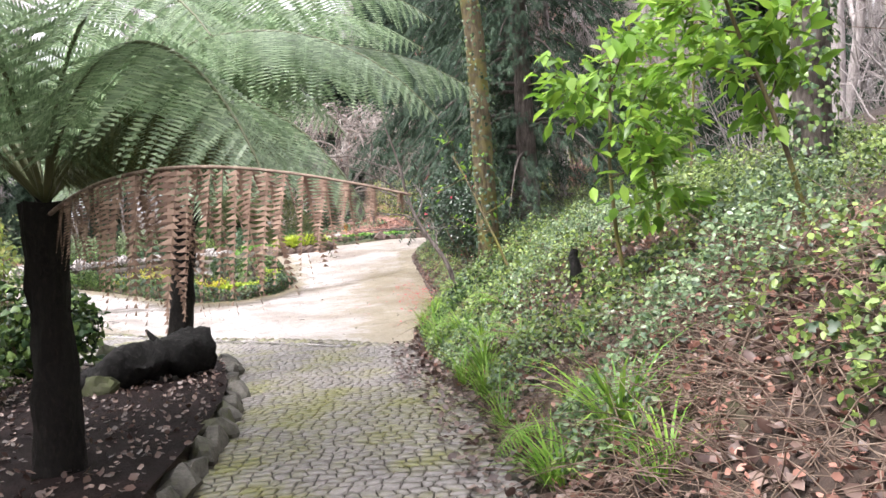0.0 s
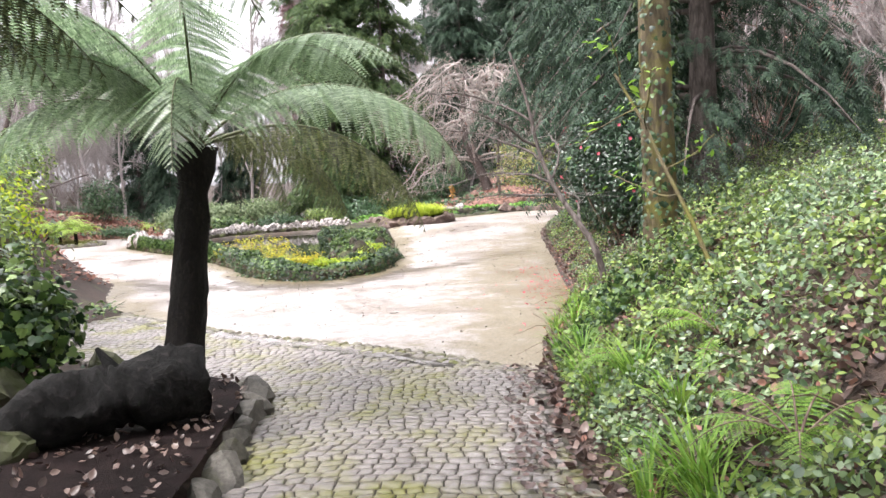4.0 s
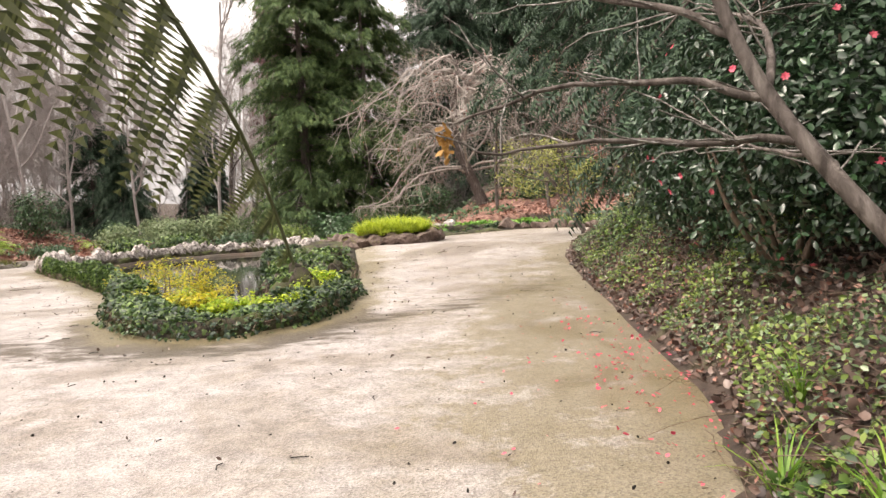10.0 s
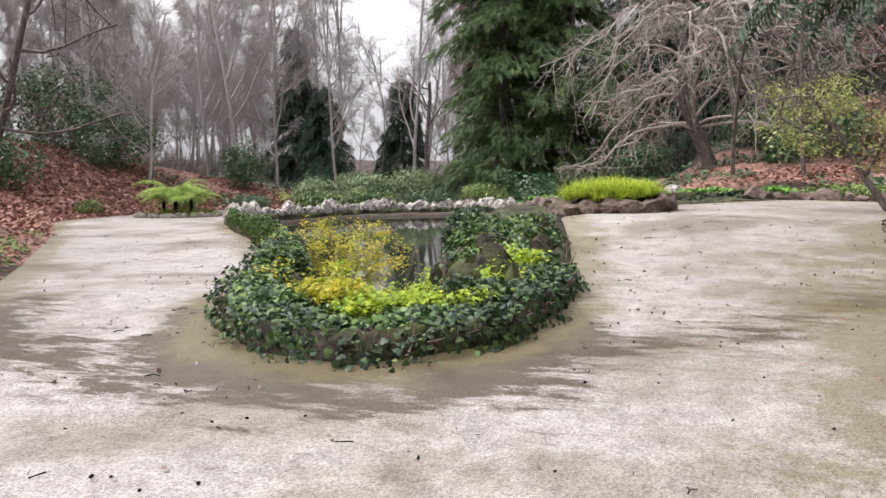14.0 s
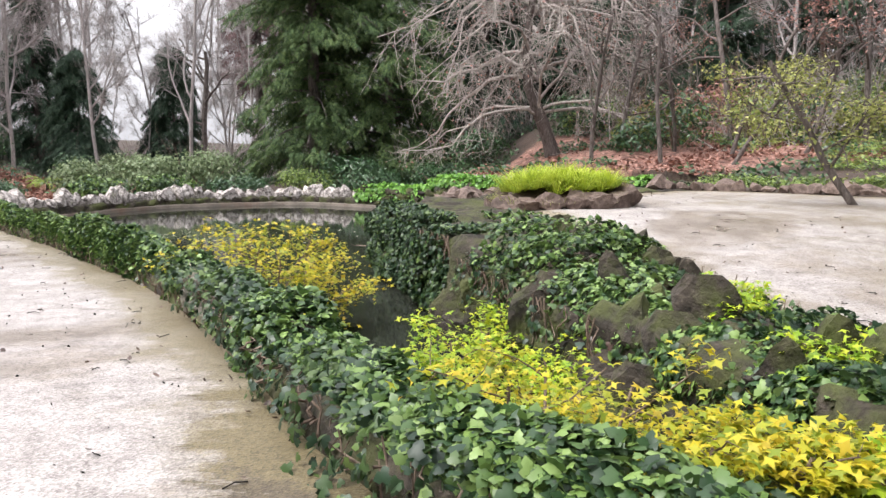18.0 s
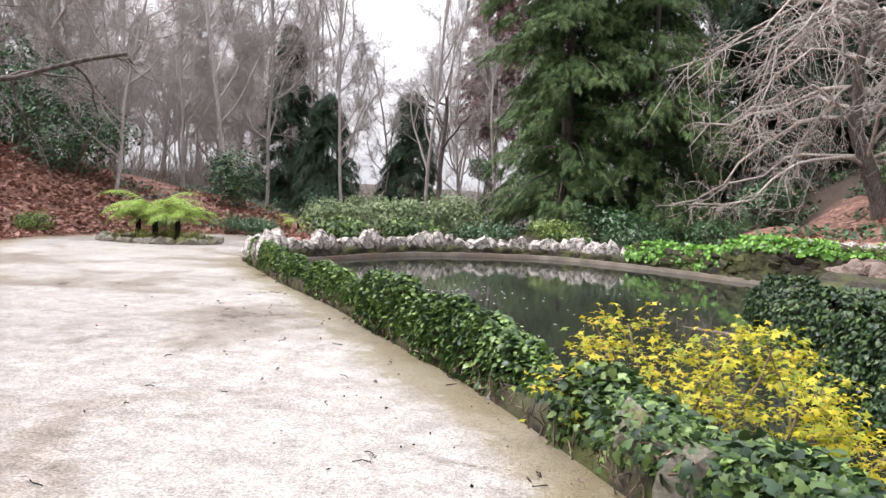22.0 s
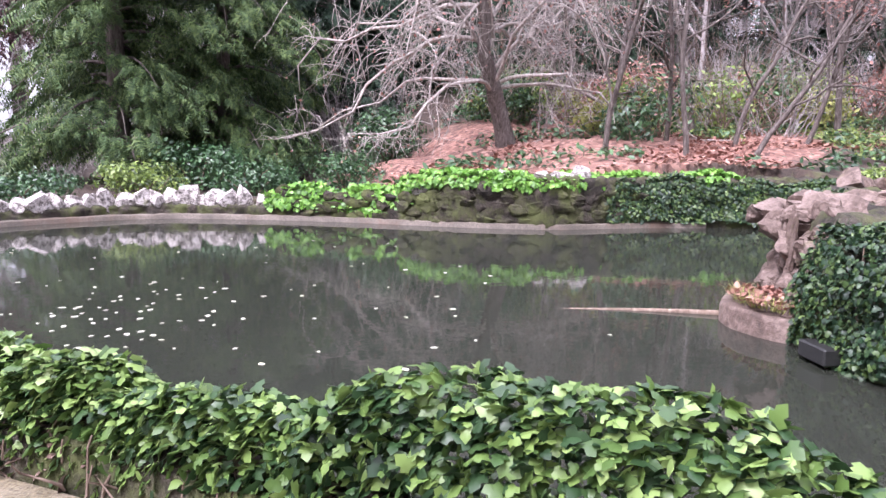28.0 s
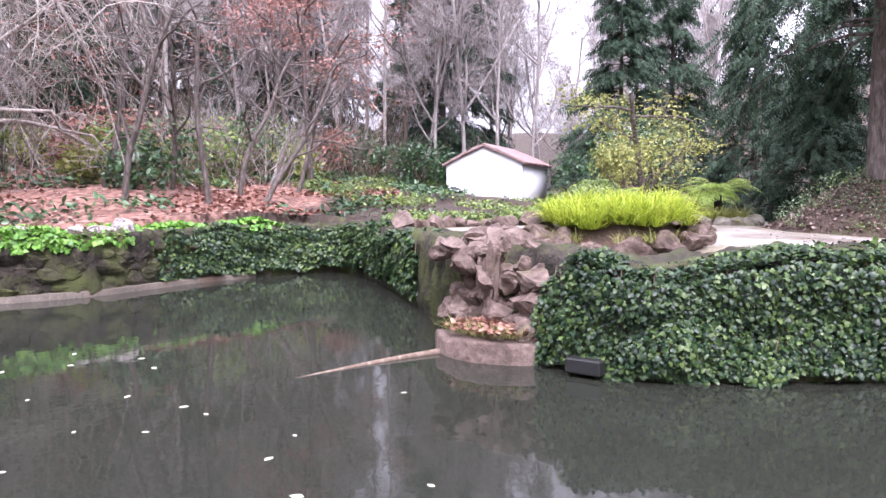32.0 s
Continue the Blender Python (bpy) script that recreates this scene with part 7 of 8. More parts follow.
for i, (x, y, rx, rz, nn_, size, m, lab) in enumerate([
        (-38.0, 44.0, 4.4, 2.9, 7000, 0.24, M_SHRUB, "large dark evergreen bush on the leafy slope"), (-33.5, 43.0, 2.9, 2.0, 4000, 0.22, M_SHRUB, "large dark evergreen bush on the leafy slope"),
        (-27.4, 48.0, 1.5, 1.7, 2200, 0.2, M_SHRUB, "rounded dark holly bush below the wood"), (-31.5, 33.5, 2.2, 1.4, 2200, 0.22, M_SHRUB, "dark bush on the leafy slope"),
        (-24.0, 52.0, 1.2, 0.9, 1500, 0.18, M_SHRUB, EV), (-22.0, 54.0, 1.6, 1.0, 1500, 0.2, M_PALESHRUB, "pale rhododendron by the end of the pond"),
        (-20.5, 45.2, 1.5, 0.85, 2200, 0.2, M_PALESHRUB, "pale green rhododendron behind the rim stones"), (-17.6, 46.0, 1.6, 0.95, 2200, 0.2, M_PALESHRUB, "pale green rhododendron behind the rim stones"),
        (-15.0, 47.0, 1.7, 1.1, 2200, 0.2, M_PALESHRUB, "pale leafy rhododendron behind the pond"), (-18.6, 42.0, 1.1, 0.5, 1800, 0.13, M_IVY, "low dark green shrub behind the pond rim"),
        (-15.6, 43.2, 1.3, 0.5, 1800, 0.13, M_IVY, "low dark green shrub behind the pond rim"), (-12.5, 43.4, 1.4, 0.5, 1800, 0.13, M_SHRUB, "low dark green shrub behind the pond rim"),
        (-9.5, 44.0, 1.3, 0.6, 1600, 0.14, M_HERB, "rounded green shrub below the conifers"), (-6.2, 43.4, 1.5, 0.65, 1800, 0.14, M_SHRUB, "dark shrub below the conifers"),
        (-3.4, 42.6, 1.3, 0.6, 1500, 0.14, M_SHRUB, "dark shrub below the conifers"), (-7.5, 46.5, 1.8, 0.9, 1800, 0.18, M_SHRUB, EV), (-1.0, 45.0, 1.6, 1.0, 1800, 0.18, M_SHRUB, EV),
        (4.0, 45.5, 1.8, 1.1, 1800, 0.18, M_SHRUB, EV), (-21.5, 40.6, 0.9, 0.45, 1200, 0.12, M_SHRUB, "low clipped shrub along the gravel"), (-24.0, 43.2, 1.2, 0.45, 1200, 0.12, M_SHRUB, "low clipped shrub along the gravel"),
        (-27.0, 41.6, 0.9, 0.4, 1000, 0.12, M_HERB, "low green shrub at the foot of the slope"), (-29.3, 36.5, 0.8, 0.4, 1000, 0.12, M_HERB, "low green shrub at the foot of the slope"),
        (25.5, 36.8, 1.9, 1.3, 2200, 0.18, M_SHRUB, "green bush behind the shed"), (20.5, 38.6, 2.0, 1.2, 2000, 0.18, M_SHRUB, "evergreen bush below the trunks"), (24.0, 27.6, 2.2, 1.5, 2200, 0.2, M_SHRUB, EV),
        (19.5, 25.4, 2.0, 1.4, 2200, 0.18, M_SHRUB, EV), (14.5, 25.4, 1.3, 0.9, 1600, 0.15, M_OLIVE, "yellowing bush beside the paving"), (22.0, 24.6, 2.2, 1.6, 2000, 0.2, M_PALESHRUB, "pale bush behind the paving"),
        (-2.6, 2.3, 0.75, 0.75, 2600, 0.10, M_IVY, "ivy-grown bush beside the tree fern"), (-3.1, 0.3, 0.9, 0.8, 2600, 0.10, M_IVY, "ivy-grown bush behind the mulch bed"), (-3.0, -2.0, 0.9, 0.8, 2400, 0.10, M_HERB, "leafy bush behind the mulch bed"),
        (-4.8, 4.8, 1.2, 1.3, 3000, 0.11, M_HERB, "leafy bush beside the cobbles"), (-6.6, 7.2, 1.2, 1.1, 3000, 0.11, M_YGREEN, "yellow-green bush at the edge of the gravel"), (-8.3, 10.4, 1.2, 0.9, 2400, 0.11, M_HERB, "leafy bush on the bank beside the gravel"),
        (-4.2, 2.2, 1.3, 1.5, 2600, 0.12, M_OLIVE, "tall thin-leaved bush beside the path")]):
    shrub("evergreen_shrub" if m in (M_SHRUB, M_IVY) else "leafy_shrub", lab, "shrub", (x, y), (rx, rx * 0.9, rz), nn_, size, m, 6, seed=620 + i, tmpl=(IVY_V, IVY_F) if m is M_IVY else (OVAL_V, OVAL_F))
for i, (x, y, k) in enumerate(((-19.0, 44.0, 1.0), (-22.6, 46.0, 1.2), (14.2, 22.8, 1.5), (9.6, 25.2, 0.9))):
    fern_crown("fern", "arching fern with pale green fronds among the shrubs", (x, y, tz(x, y)), 0.35 * k, 13, 1.1 * k, 660 + i, 0.07)
for i, (x, y, k) in enumerate(((3.04, -3.05, 0.5), (3.35, -0.6, 0.5), (3.5, 0.9, 0.5), (3.05, 1.6, 0.42), (-1.75, 2.75, 0.6))):
    fern_crown("fern", "small woodland fern with light green fronds on the bank", (x, y, tz(x, y)), 0.04, 9, k, 670 + i, 0.02, WOOD)
MOSSY = with_mat(ROCKS, M_MOSSROCK)
for i, (x, y, s) in enumerate(((-1.55, 2.55, 0.55), (-2.05, 3.2, 0.6), (-1.2, 0.55, 0.42), (-1.5, -0.1, 0.4), (-2.1, 1.6, 0.6))):
    o = solo("mossy_rock", MOSSY[i], None, "rounded moss-covered rock beside the mulch bed", "rock", "mossy rocks beside the mulch bed")
    o.matrix_basis = Matrix.LocRotScale((x, y, tz(x, y) + s * 0.25), Euler((0.2, 0.1, i)), (s, s * 0.9, s * 0.75))

# ---- shed ----
def shed():
    t = thing("shed", "small whitewashed hut with a shallow clay-tiled gable roof", "shed", at=(20.0, 33.75, 0.85))
    u = unit(np.array((-0.105, -0.994, 0)))        # along the gable
    v = np.array((-u[1], u[0], 0))            # away from it
    W, L, H, R = 3.75, 4.4, 1.90, 2.72

    def box(o, a, b, c):
        o, a, b, c = (np.array(k, float) for k in (o, a, b, c))
        V = [o, o + a, o + a + b, o + b, o + c, o + a + c, o + a + b + c, o + b + c]
        return np.array(V), np.array([(0, 3, 2, 1), (4, 5, 6, 7), (0, 1, 5, 4), (1, 2, 6, 5), (2, 3, 7, 6), (3, 0, 4, 7)])
    up = np.array((0, 0, 1.0))
    th = 0.2
    for nm, o in (("wall", np.zeros(3)), ("wall", u * (W - th))):
        part(nm, np_mesh(nm, *box(o - up * 0.5, u * th, v * L, up * (H + 0.5))), M_WHITEWASH, t)
    prof = [(0, -0.5), (W, -0.5), (W, H), (W * 0.80, H + 0.38), (W * 0.5, R), (W * 0.2, H + 0.38), (0, H)]
    for d in (-0.004, L - th + 0.004):
        V = np.array([u * a + v * (d + e) + up * b for e in (0, th) for a, b in prof])
        n = len(prof)
        F = np.array([(i, (i + 1) % n, n + (i + 1) % n, n + i) for i in range(n)])
        me = bpy.data.meshes.new("gable")
        me.from_pydata([tuple(p) for p in V], [], [tuple(f) for f in F] + [tuple(range(n))[::-1], tuple(range(n, 2 * n))])
        part("gable", me, M_WHITEWASH, t)
    ridge = [(-0.12, H - 0.03), (W * 0.2, H + 0.40), (W * 0.5, R + 0.04), (W * 0.8, H + 0.40), (W + 0.12, H - 0.03)]
    tile = np_mesh("tile", *tube(np.array([(0, -0.30, 0), (0, -0.1, 0.012), (0, 0.1, 0.018), (0, 0.30, 0.03)]), [0.085, 0.08, 0.075, 0.07], 8), True)
    tile.materials.append(M_ROOFTILE)
    for (a0, b0), (a1, b1) in zip(ridge[:-1], ridge[1:]):
        q0, q1 = u * a0 + up * b0, u * a1 + up * b1
        V = np.array([q0 - v * 0.12, q1 - v * 0.12, q1 + v * (L + 0.12), q0 + v * (L + 0.12)])
        V = np.vstack([V, V + up * 0.06])
        part("roof", np_mesh("roof", V, np.array([(0, 1, 2, 3), (7, 6, 5, 4), (0, 4, 5, 1), (1, 5, 6, 2), (2, 6, 7, 3), (3, 7, 4, 0)])), M_ROOFTILE, t)
        d = unit(q1 - q0)
        dn = -d if d[2] > 0 else d
        for k in range(26):
            for m in range(max(1, int(np.linalg.norm(q1 - q0) / 0.45))):
                o = part("tile", tile, None, t)
                f = (m + 0.5) / max(1, int(np.linalg.norm(q1 - q0) / 0.45))
                c = q0 * (1 - f) + q1 * f + v * (-0.05 + k * (L + 0.1) / 25) + up * 0.075
                xx = np.cross(-dn, np.cross(v, -dn))
                Rm = Matrix((v, -dn, np.cross(v, -dn))).transposed()
                o.matrix_basis = Matrix.Translation(c) @ Rm.to_4x4()


shed()

# ---- garden bed beyond the yard ----
BED = [(2.4, 29.5), (4.4, 29.6), (6.2, 27.5), (7.6, 26.0), (9.8, 24.7)]
stone_row("edging_stones", "row of rough rounded stones edging the garden bed", "edging", BED, 24, 0.42, M_ROCK, 701, (1.2, 0.9, 0.75), 0.2, meshes=with_mat(ROCKS_LO, M_ROCK))
r8 = np.random.default_rng(702)
bp = resample(chaikin(BED, 2), 0.16)
items = []
for p in bp:
    for k in range(2):
        c = np.array((p[0] + 0.35 + r8.uniform(0, 0.9), p[1] + 0.35 + r8.uniform(0, 0.9)))
        items.append(leaf_cloud((c[0], c[1], tz(*c) + 0.16), (0.30, 0.30, 0.24), 46, 0.11, r=r8, bottom=-0.3))
solo("bed_plants", np_mesh("bed_plants", *join_parts(items)), M_HERB, "low leafy green plants filling the garden bed behind the stones", "plants", kind="stuff")
bushes = []
for x, y in resample(chaikin([(0.4, 28.8), (1.6, 29.6), (2.6, 30.2)], 1), 0.3):
    bushes.append(leaf_cloud((x, y, tz(x, y) + 0.2), (0.4, 0.4, 0.3), 110, 0.11, r=r8, bottom=-0.3))
solo("bed_plants", np_mesh("bed_plants", *join_parts(bushes)), M_IVYLIGHT, "bright low plants on the corner of the pond bank", "plants", kind="stuff")

# ---- mulch bed, kerb and border ----
MULCH = [(0.42, -14.0), (0.40, -2.8), (0.36, -1.2), (0.25, 0.0), (0.0, 1.2), (-0.2, 2.2), (-0.6, 2.85), (-1.5, 3.2), (-2.6, 2.6), (-2.8, 0.0), (-2.8, -14.0)]
sheet("mulch_bed", MULCH, None, 0.25, 0.20, M_MULCH, "dark bark mulch bed strewn with wet fallen leaves", "soil")
stone_row("stone_kerb", "irregular mossy kerb stones between the mulch bed and the path", "kerb", [(0.48, -8.5), (0.46, -2.8), (0.42, -1.2), (0.31, 0.0), (0.06, 1.2), (-0.13, 2.25), (-0.5, 2.9), (-1.3, 3.3)], 34, 0.40, M_WETKERB, 711, (1.15, 0.60, 0.60), 0.28, meshes=with_mat(ROCKS_LO, M_WETKERB))
r9 = np.random.default_rng(712)


def litter_on(name, label, mat, pts, size, lift=0.012, tilt=0.3, zf=None, tmpl=CURL_V):
    x, y = pts[:, 0], pts[:, 1]
    z = (terrain_z(x, y) if zf is None else zf(x, y)) + lift + r9.uniform(0, 0.03, len(x))
    P = np.c_[x, y, z]
    k = len(P)
    R = frames_from(unit(np.array((0, 0, 1.0)) + r9.normal(size=(k, 3)) * tilt), r9.uniform(0, 6.283, k))
    return solo(name, np_mesh(name, *scatter(tmpl, OVAL_F, P, R, size * r9.uniform(0.5, 1.3, k))), mat, label, "leaves", kind="stuff")


def spread(poly_test, x0, x1, y0, y1, n):
    p = np.c_[r9.uniform(x0, x1, n), r9.uniform(y0, y1, n)]
    return p[poly_test(p[:, 0], p[:, 1])]


litter_on("fallen_leaves", "wet dark leaves scattered over the mulch", M_DARKLITTER, spread(lambda x, y: inside(MULCH, x, y), -2.8, 0.5, -9, 3.3, 3400), 0.058, 0.012, 0.5, lambda x, y: base_z(x, y) + 0.20)
outside = lambda x, y: ~inside(YARD, x, y) & ~inside(COBBLES, x, y) & ~inside(POUT, x, y)
off_path = lambda x, y: outside(x, y) & ~inside(MULCH, x, y)
litter_on("fallen_leaves", "red-brown beech leaves covering the western slope", M_LITTER, spread(lambda x, y: outside(x, y) & (y > 20 - (x + 18) * 0.9 - 6), -46, -18, 16, 56, 78000), 0.21, 0.02, 0.35)
litter_on("fallen_leaves", "red-brown beech leaves covering the near western bank", M_LITTER, spread(outside, -18, -7, 8, 24, 7000), 0.13, 0.02, 0.35)
litter_on("fallen_leaves", "red-brown beech leaves below the weeping tree", M_LITTER, spread(lambda x, y: outside(x, y) & (y > 35.5 - 0.4 * x) & (np.sin(x * 1.1 + y * 0.6) + np.sin(x * 0.5 - y * 0.9) > -0.3), -3, 14, 33, 43, 9000), 0.15, 0.02, 0.35)
near_edge = lambda x, y: off_path(x, y) & (np.minimum(dist_to(COBBLES, x, y), dist_to(YARD, x, y)) < 3.2) & (x > 0)
litter_on("fallen_leaves", "brown dead leaves lying on the bank beside the path", M_DARKLITTER, spread(near_edge, 2.3, 7.5, -8, 22, 42000), 0.075, 0.02, 0.7)
litter_on("fallen_leaves", "red-brown dead leaves scattered over the herbs of the bank", M_LITTER, np.r_[spread(near_edge, 2.3, 7.0, -8, 16, 9000), spread(near_edge, 2.5, 5.6, -8, -2.4, 3000)], 0.050, 0.05, 0.9)
edge_band = lambda x, y: (x > 1.5) & (dist_to(COBBLES, x, y) < 0.45) & ~inside(YARD, x, y)
litter_on("fallen_leaves", "wet leaf mould along the edge of the cobbles", M_DARKLITTER, spread(edge_band, 2.1, 3.4, -9, 3.6, 2600), 0.07, 0.02, 0.3, lambda x, y: base_z(x, y) + 0.02)
gr_pts = spread(lambda x, y: inside(YARD, x, y) & ~inside(POUT, x, y) & (r9.random(len(x)) < 0.15 + 0.85 * np.exp(-dist_to(POUT, x, y) * 1.2)), -14, 3.6, 4, 30, 2600)
litter_on("fallen_leaves", "small dark leaves and bits scattered over the gravel", M_DARKLITTER, gr_pts, 0.045, 0.004, 0.5, base_z)
bits = spread(lambda x, y: inside(YARD, x, y) & ~inside(POUT, x, y), -9, 4.2, 4, 20, 900)
litter_on("leaf_bits", "small black leaf scraps and twig ends scattered over the gravel", M_LOG, bits, 0.026, 0.004, 0.6, base_z)
pk = np.r_[np.c_[r9.normal(3.05, 0.35, 320), r9.normal(9.0, 1.9, 320)], np.c_[r9.normal(2.5, 0.6, 40), r9.normal(10.0, 2.2, 40)]]
litter_on("fallen_petals", "pink camellia petals fallen on the edge of the gravel", M_PETAL, pk[inside(YARD, pk[:, 0], pk[:, 1])], 0.038, 0.006, 0.4, base_z)
tw = []
for x, y in gr_pts[:130]:
    a = r9.uniform(0, 6.283)
    ln = r9.uniform(0.03, 0.13)
    z = float(base_z(x, y)) + 0.008
    tw.append(tube(np.array([(x, y, z), (x + math.cos(a) * ln * 0.5, y + math.sin(a) * ln * 0.5, z + 0.006), (x + math.cos(a + 0.3) * ln, y + math.sin(a + 0.3) * ln, z)]), 0.004, 4))
solo("twigs_on_gravel", np_mesh("twigs_on_gravel", *join_parts(tw)), M_LOG, "thin dark twigs scattered over the gravel", "twigs", kind="stuff")

# ---- undergrowth of the bank ----
def undergrowth():
    r = np.random.default_rng(721)
    n = 250000
    x, y = 2.4 + 8 * r.random(n) ** 1.5, np.r_[r.uniform(-9, 23, 165000), r.uniform(-8, 4, 85000)]
    d = np.minimum(dist_to(COBBLES, x, y), dist_to(YARD, x, y))
    ok = off_path(x, y) & (d > 0.12)
    dens = np.array([noise.noise(Vector((a * 0.75, b * 0.75, 4.0))) + 0.5 * noise.noise(Vector((a * 2.0, b * 2.0, 9.0))) for a, b in zip(x, y)])
    bare = smooth01(-1.6, -4.0, y) * smooth01(2.6, 1.4, np.abs(d - 0.9)) * 0.36
    ok &= dens > -0.26 + bare - 0.10 * smooth01(0.3, 1.5, d)
    ok &= r.random(n) < np.clip(1.25 - 0.10 * d, 0.25, 1)
    x, y, d, dens = x[ok], y[ok], d[ok], dens[ok]
    k = len(x)
    h = (0.06 + 0.58 * np.clip(dens + 0.3, 0, 1)) * np.clip(0.35 + d * 0.8, 0.35, 1.15)
    z = terrain_z(x, y) + h * r.random(k) ** 0.6
    P = np.c_[x, y, z]
    nrm = unit(np.c_[np.full(k, -0.35), np.full(k, -0.15), np.ones(k)] + r.normal(size=(k, 3)) * 0.85)
    kind = np.array([noise.noise(Vector((a * 0.5, b * 0.5, 14.0))) for a, b in zip(x, y)]) + r.normal(size=k) * 0.15
    ivy = kind > 0.34
    grey = (kind < -0.08) & ~ivy
    for sel, mt, size, lab in ((~ivy & ~grey, M_HERB, 0.047, "dense leafy woodland herbs covering the bank above the path"), (grey, M_HERBGREY, 0.043, "grey-green small-leaved herbs covering the bank above the path")):
        c = int(sel.sum())
        solo("undergrowth", np_mesh("undergrowth", *scatter(OVAL_V * np.array((1.25, 1, 1)), OVAL_F, P[sel], frames_from(nrm[sel], r.uniform(0, 6.283, c)), size * r.uniform(0.45, 1.4, c))), mt, lab, "undergrowth", kind="stuff")
    solo("undergrowth", np_mesh("undergrowth", *scatter(IVY_V, IVY_F, P[ivy], frames_from(nrm[ivy], r.uniform(0, 6.283, ivy.sum())), 0.058 * r.uniform(0.5, 1.4, ivy.sum()))),
         M_IVY, "trailing ivy spread through the herbs of the bank", "undergrowth", kind="stuff")
    tubes = []
    for q_ in range(3400):
        a, b = (r.uniform(2.7, 5.2), r.uniform(-7.5, -2.6)) if q_ > 700 else (r.uniform(2.6, 6.0), r.uniform(-8, 9))
        if not off_path(np.array([a]), np.array([b]))[0]:
            continue
        o = np.array((a, b, tz(a, b)))
        w = unit(r.normal(size=3) * np.array((1, 1, 0.5)) + np.array((-0.2, 0, 0.5)))
        ln = r.uniform(0.2, 0.85)
        s = np.linspace(0, 1, 5)[:, None]
        tubes.append(tube(o + w * ln * s - np.array((0, 0, 1)) * 0.3 * ln * s ** 2 + np.sin(s * 5) * r.normal(size=3) * 0.03, np.linspace(0.005, 0.002, 5), 3))
    solo("dry_stems", np_mesh("dry_stems", *join_parts(tubes)), M_DEADWOOD, "dry brown stems and bramble twigs among the herbs", "stems", kind="stuff")
    # looser cover on the other banks
    for (x0, x1, y0, y1, m, sz, mat, lab) in ((-12, -2.8, -8, 12, 9000, 0.11, M_IVY, "ivy and herbs covering the western bank"), (-20, -8, 11, 26, 5000, 0.12, M_HERB, "patchy green herbs at the foot of the slope"),
                                             (-8, 30, 30, 60, 16000, 0.22, M_SHRUB, "patchy dark green ground cover below the trees"), (9, 30, 26, 44, 16000, 0.16, M_HERB, "patchy grass and herbs on the slope behind the shed"), (-40, -12, 42, 80, 9000, 0.24, M_SHRUB, "dark green ground cover in the valley")):
        x, y = r.uniform(x0, x1, m * 3), r.uniform(y0, y1, m * 3)
        dens = np.array([noise.noise(Vector((a * 0.35, b * 0.35, x0))) for a, b in zip(x, y)])
        ok = off_path(x, y) & (dens > 0.08)
        x, y = x[ok][:m], y[ok][:m]
        k = len(x)
        P = np.c_[x, y, terrain_z(x, y) + 0.02 + r.random(k) * sz * 1.6]
        solo("ground_cover", np_mesh("ground_cover", *scatter(OVAL_V, OVAL_F, P, frames_from(unit(np.array((0, -0.2, 1.0)) + r.normal(size=(k, 3)) * 0.5), r.uniform(0, 6.283, k)), sz * r.uniform(0.6, 1.3, k))), mat, lab, "ground cover", kind="stuff")


undergrowth()
GT = np.random.default_rng(731)
MORE = [(2.75 + GT.uniform(0, 1.3) ** 2 * 0.6, GT.uniform(-5.5, 7.0), GT.uniform(0.24, 0.44), 34) for _ in range(34)]
MORE = [q for q in MORE if off_path(np.array([q[0]]), np.array([q[1]]))[0] and min(dist_to(YARD, np.array([q[0]]), np.array([q[1]]))[0], dist_to(COBBLES, np.array([q[0]]), np.array([q[1]]))[0]) > 0.08]
for i, (x, y, ln, nb) in enumerate(MORE + [(3.24, -3.70, 0.62, 60), (2.86, -1.05, 0.40, 50), (2.75, 2.1, 0.42, 50), (2.85, 2.9, 0.40, 50), (2.72, 3.7, 0.34, 40), (3.0, 1.2, 0.40, 40), (2.95, 4.6, 0.36, 40), (3.2, 5.6, 0.34, 40), (3.0, -0.3, 0.38, 40), (3.55, 7.2, 0.35, 40), (3.1, 0.4, 0.36, 40)]):
    V, F = grass_tuft_arrays([(0, 0, 0)], nb, ln, GT, 1.0, 0.09)
    g = solo("grass_tuft", np_mesh("grass_tuft", V * np.array((1.0, 1.0, 1.0)), F), M_GREENGRASS, "arching tuft of long green grass at the foot of the bank", "grass", "grass tufts along the bank")
    g.location = (x, y, tz(x, y))

# ---- leafless thicket under the trees ----
def thicket_proto(seed, h, n, bark):
    r = np.random.default_rng(seed)
    t = thing("bare_thicket", "leafless grey-brown thicket of thin stems under the trees", "thicket", "leafless thickets under the trees")
    tubes = []
    for i in range(n):
        a = r.uniform(0, 6.283)
        o = np.array((math.cos(a), math.sin(a), 0)) * r.uniform(0, 0.8)
        w = unit(np.array((math.cos(a) * 0.45, math.sin(a) * 0.45, 1.0)) + r.normal(size=3) * 0.25)
        ln = h * r.uniform(0.5, 1.1)
        s = np.linspace(0, 1, 6)[:, None]
        p = o + w * ln * s + np.cumsum(r.normal(size=(6, 3)) * 0.06, axis=0)
        p[0, 2] = -0.15
        tubes.append(tube(p, np.linspace(0.022, 0.005, 6), 3))
        for _ in range(5):
            u = r.uniform(0.25, 1)
            q = np.array([np.interp(u, s[:, 0], p[:, j]) for j in range(3)])
            d = unit(w + r.normal(size=3) * 0.7)
            tubes.append(tube(q + d * np.linspace(0, 1, 4)[:, None] * r.uniform(0.3, 0.9), np.linspace(0.009, 0.004, 4), 3))
    part("stems", np_mesh("stems", *join_parts(tubes)), bark, t, kind="stuff")
    return t


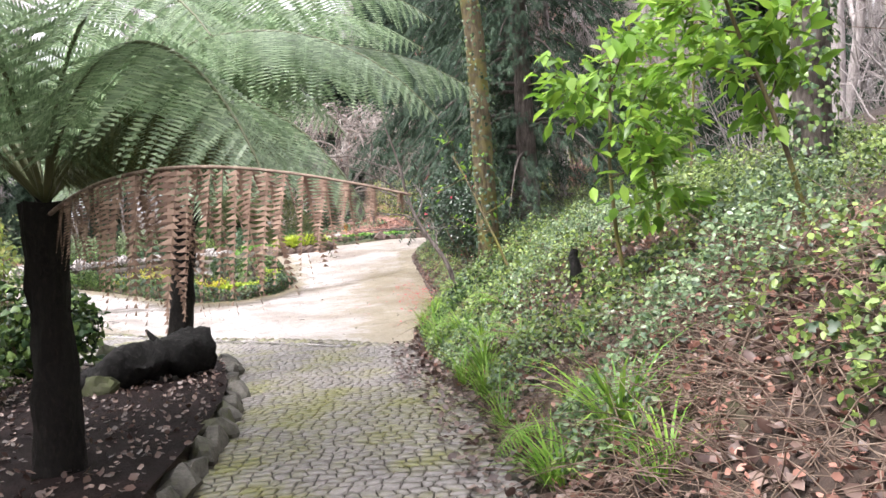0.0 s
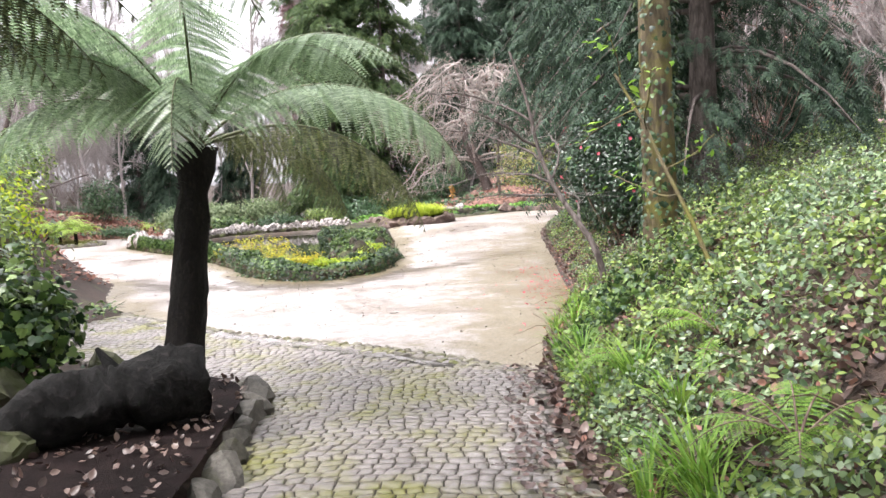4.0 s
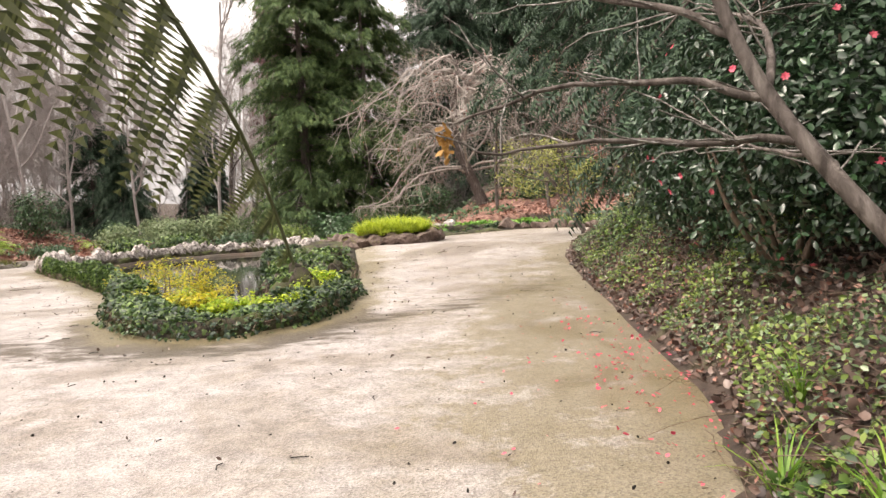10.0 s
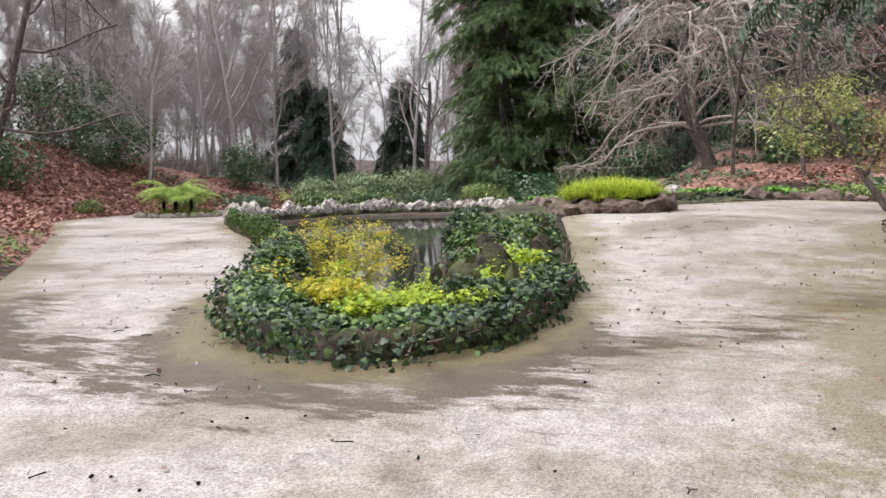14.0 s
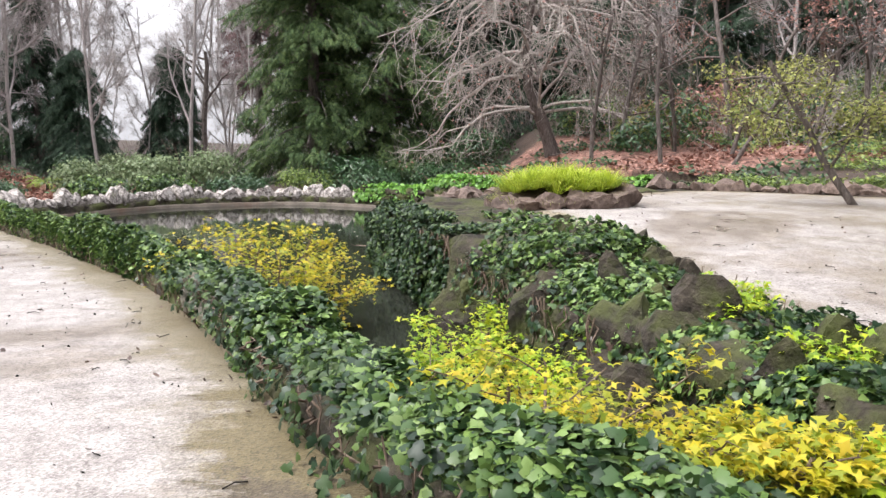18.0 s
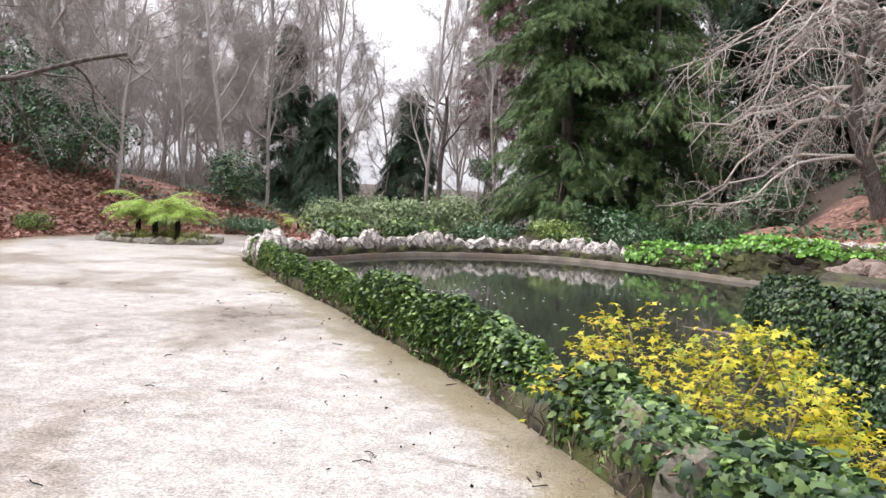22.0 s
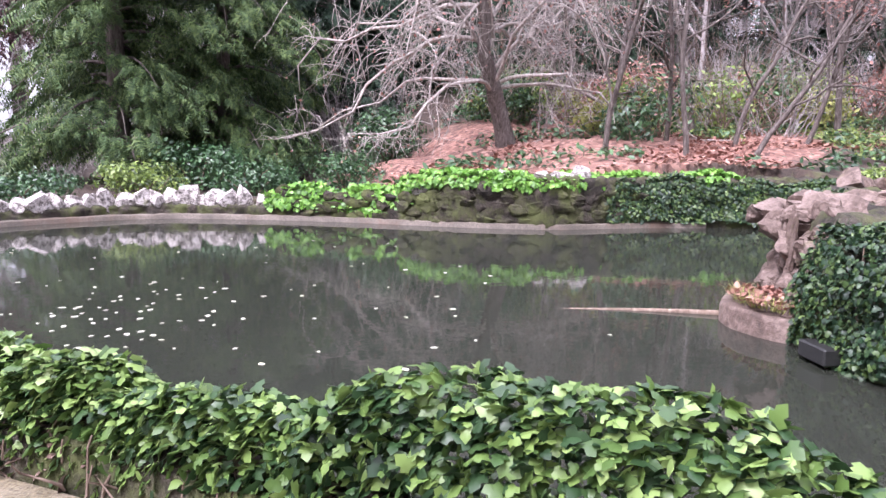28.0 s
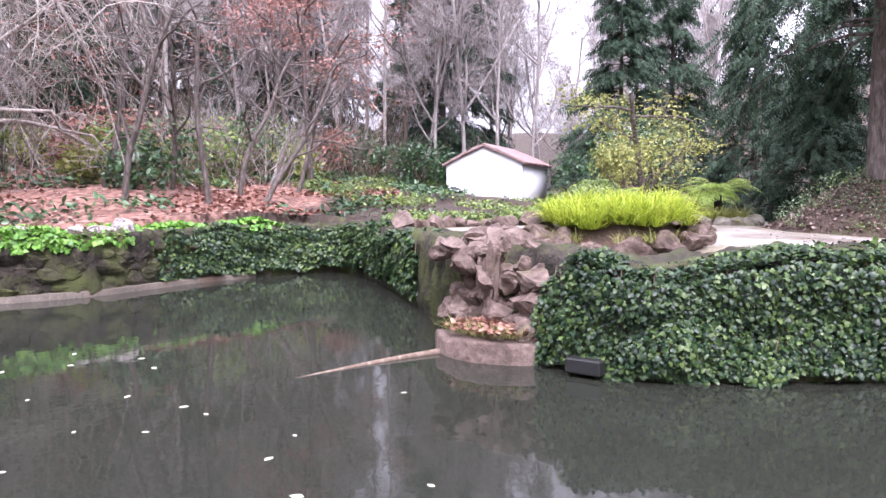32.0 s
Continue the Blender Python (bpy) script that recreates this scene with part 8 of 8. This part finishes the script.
# two of the thickets wear the haze-lightened bark too
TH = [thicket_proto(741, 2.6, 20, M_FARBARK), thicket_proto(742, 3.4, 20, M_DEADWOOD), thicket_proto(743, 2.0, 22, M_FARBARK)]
rt = np.random.default_rng(744)
spots = []
for x0, x1, y0, y1, k in ((-58, -36, 42, 84, 80), (-16, 8, 53, 75, 44), (6, 34, 38, 62, 84), (-30, -19, 62, 90, 14), (9, 22, -8, 16, 16)):
    for _ in range(k):
        spots.append((rt.uniform(x0, x1), rt.uniform(y0, y1)))
for i, (x, y) in enumerate(spots):
    if not outside(np.array([x]), np.array([y]))[0]:
        continue
    m = pose(x, y, tz(x, y), 0, 0, rt.uniform(0, 360))
    if i < 3:
        TH[i].matrix_basis = m
    else:
        c = copy_thing(TH[i % 3], m)
        s = rt.uniform(0.8, 1.5)
        c.scale = (s, s, s)

# ---- setts, last ----
def setts():
    r = np.random.default_rng(801)
    course = 0.108
    quads = []
    for j in range(int(17.6 / course)):
        x, n = -5.4, 0
        lean0 = r.uniform(-0.015, 0.015)
        while x < 2.85:
            w = r.uniform(0.085, 0.145)
            q = []
            for cx, cy in ((x, 0), (x + w, 0), (x + w, 1), (x, 1)):
                q.append((cx + lean0 * (cy - 0.5) * 2 + 0.030 * noise.noise(Vector((cx * 9, j + cy * 0.5, 2.0))),
                          -9.0 + (j + cy) * course + 0.10 * math.sin(cx * 1.3) + 0.040 * noise.noise(Vector((cx * 6, (j + cy) * 1.7, 7.0)))))
            quads.append(q)
            x += w
    Q = np.array(quads)
    c = Q.mean(axis=1)
    keep = inside(COBBLES, c[:, 0], c[:, 1]) & (dist_to(COBBLES, c[:, 0], c[:, 1]) > 0.05) & (dist_to(chaikin(GUTTER, 2), c[:, 0], c[:, 1], False) > 0.12)
    Q, c = Q[keep], c[keep]
    n = len(Q)
    size = np.linalg.norm(Q - c[:, None], axis=2, keepdims=True)
    way = (Q - c[:, None]) / size
    # a worn top inside a sloping shoulder, thin joints between
    z = base_z(c[:, 0], c[:, 1]) + 0.026 + r.uniform(-0.004, 0.004, n)
    slope = np.c_[r.normal(size=n) * 0.03, r.normal(size=n) * 0.03]
    rings = []
    for inset, dz in ((0.007, -0.05), (0.008, -0.008), (0.019, 0.0)):
        p = c[:, None] + way * (size - inset)
        zz = base_z(p[..., 0], p[..., 1]) + 0.026 + (z - base_z(c[:, 0], c[:, 1]) - 0.026)[:, None] + dz + np.einsum('nij,nj->ni', p - c[:, None], slope)
        rings.append(np.concatenate([p, zz[..., None]], axis=2))
    V = np.concatenate(rings, axis=1)
    F = np.array([(k * 4 + a, k * 4 + (a + 1) % 4, k * 4 + 4 + (a + 1) % 4, k * 4 + 4 + a) for k in range(2) for a in range(4)] + [(8, 9, 10, 11)])
    near = np.zeros(n, bool)
    near[np.flatnonzero((c[:, 1] > -3.9) & (c[:, 1] < -2.4) & (c[:, 0] > 0.5))[:300]] = True
    for k in np.flatnonzero(near):
        part("sett", np_mesh("sett", V[k], F), M_COBBLE, path_bed)
    far = V[~near]
    m = len(far)
    part("setts", np_mesh("setts", far.reshape(-1, 3), (F[None] + np.arange(m)[:, None, None] * 12).reshape(-1, 4)), M_COBBLE, path_bed, kind="stuff")
    # the wet gutter that follows the foot of the path
    g = resample(chaikin(GUTTER, 2), 0.12)
    side = unit(np.gradient(g, axis=0))[:, ::-1] * np.array((-1, 1))
    rows = []
    for off, dz in ((-0.12, 0.018), (-0.07, 0.014), (0.0, 0.013), (0.07, 0.014), (0.12, 0.018)):
        p = g + side * (off * (1.1 + 0.2 * np.sin(np.arange(len(g)) * 0.9) - 0.75 * smooth01(0.2, 1.4, g[:, 0])))[:, None]
        rows.append(np.c_[p, base_z(p[:, 0], p[:, 1]) + dz])
    k = len(g)
    j = np.arange(k - 1)
    solo("gutter", np_mesh("gutter", np.concatenate(rows), np.concatenate([np.stack([q * k + j, q * k + j + 1, (q + 1) * k + j + 1, (q + 1) * k + j], 1) for q in range(4)]), True),
         M_GUTTER, "shallow pale drainage channel shining wet across the foot of the cobbles", "gutter", kind="structure")
    # worn stones where the setts meet the gravel
    edge = resample(chaikin(PATH_EDGE, 2), 0.17)
    t = thing("border_stones", "line of flat worn stones between the setts and the gravel", "border", kind="structure")
    for i, (x, y) in enumerate(edge):
        for q in range(2 if x > 0.9 else 1):
            o = part("stone", STONES_KERB[(i + q) % 6], None, t)
            xx, yy = x - 0.02 - 0.10 * q, y - 0.03 - 0.14 * q
            o.matrix_basis = Matrix.LocRotScale((xx, yy, float(base_z(xx, yy)) + 0.016), Euler((r.uniform(-0.1, 0.1), r.uniform(-0.1, 0.1), -0.6 + r.uniform(-0.4, 0.4))), (0.17 * r.uniform(0.7, 1.2), 0.12 * r.uniform(0.7, 1.2), 0.060))


setts()
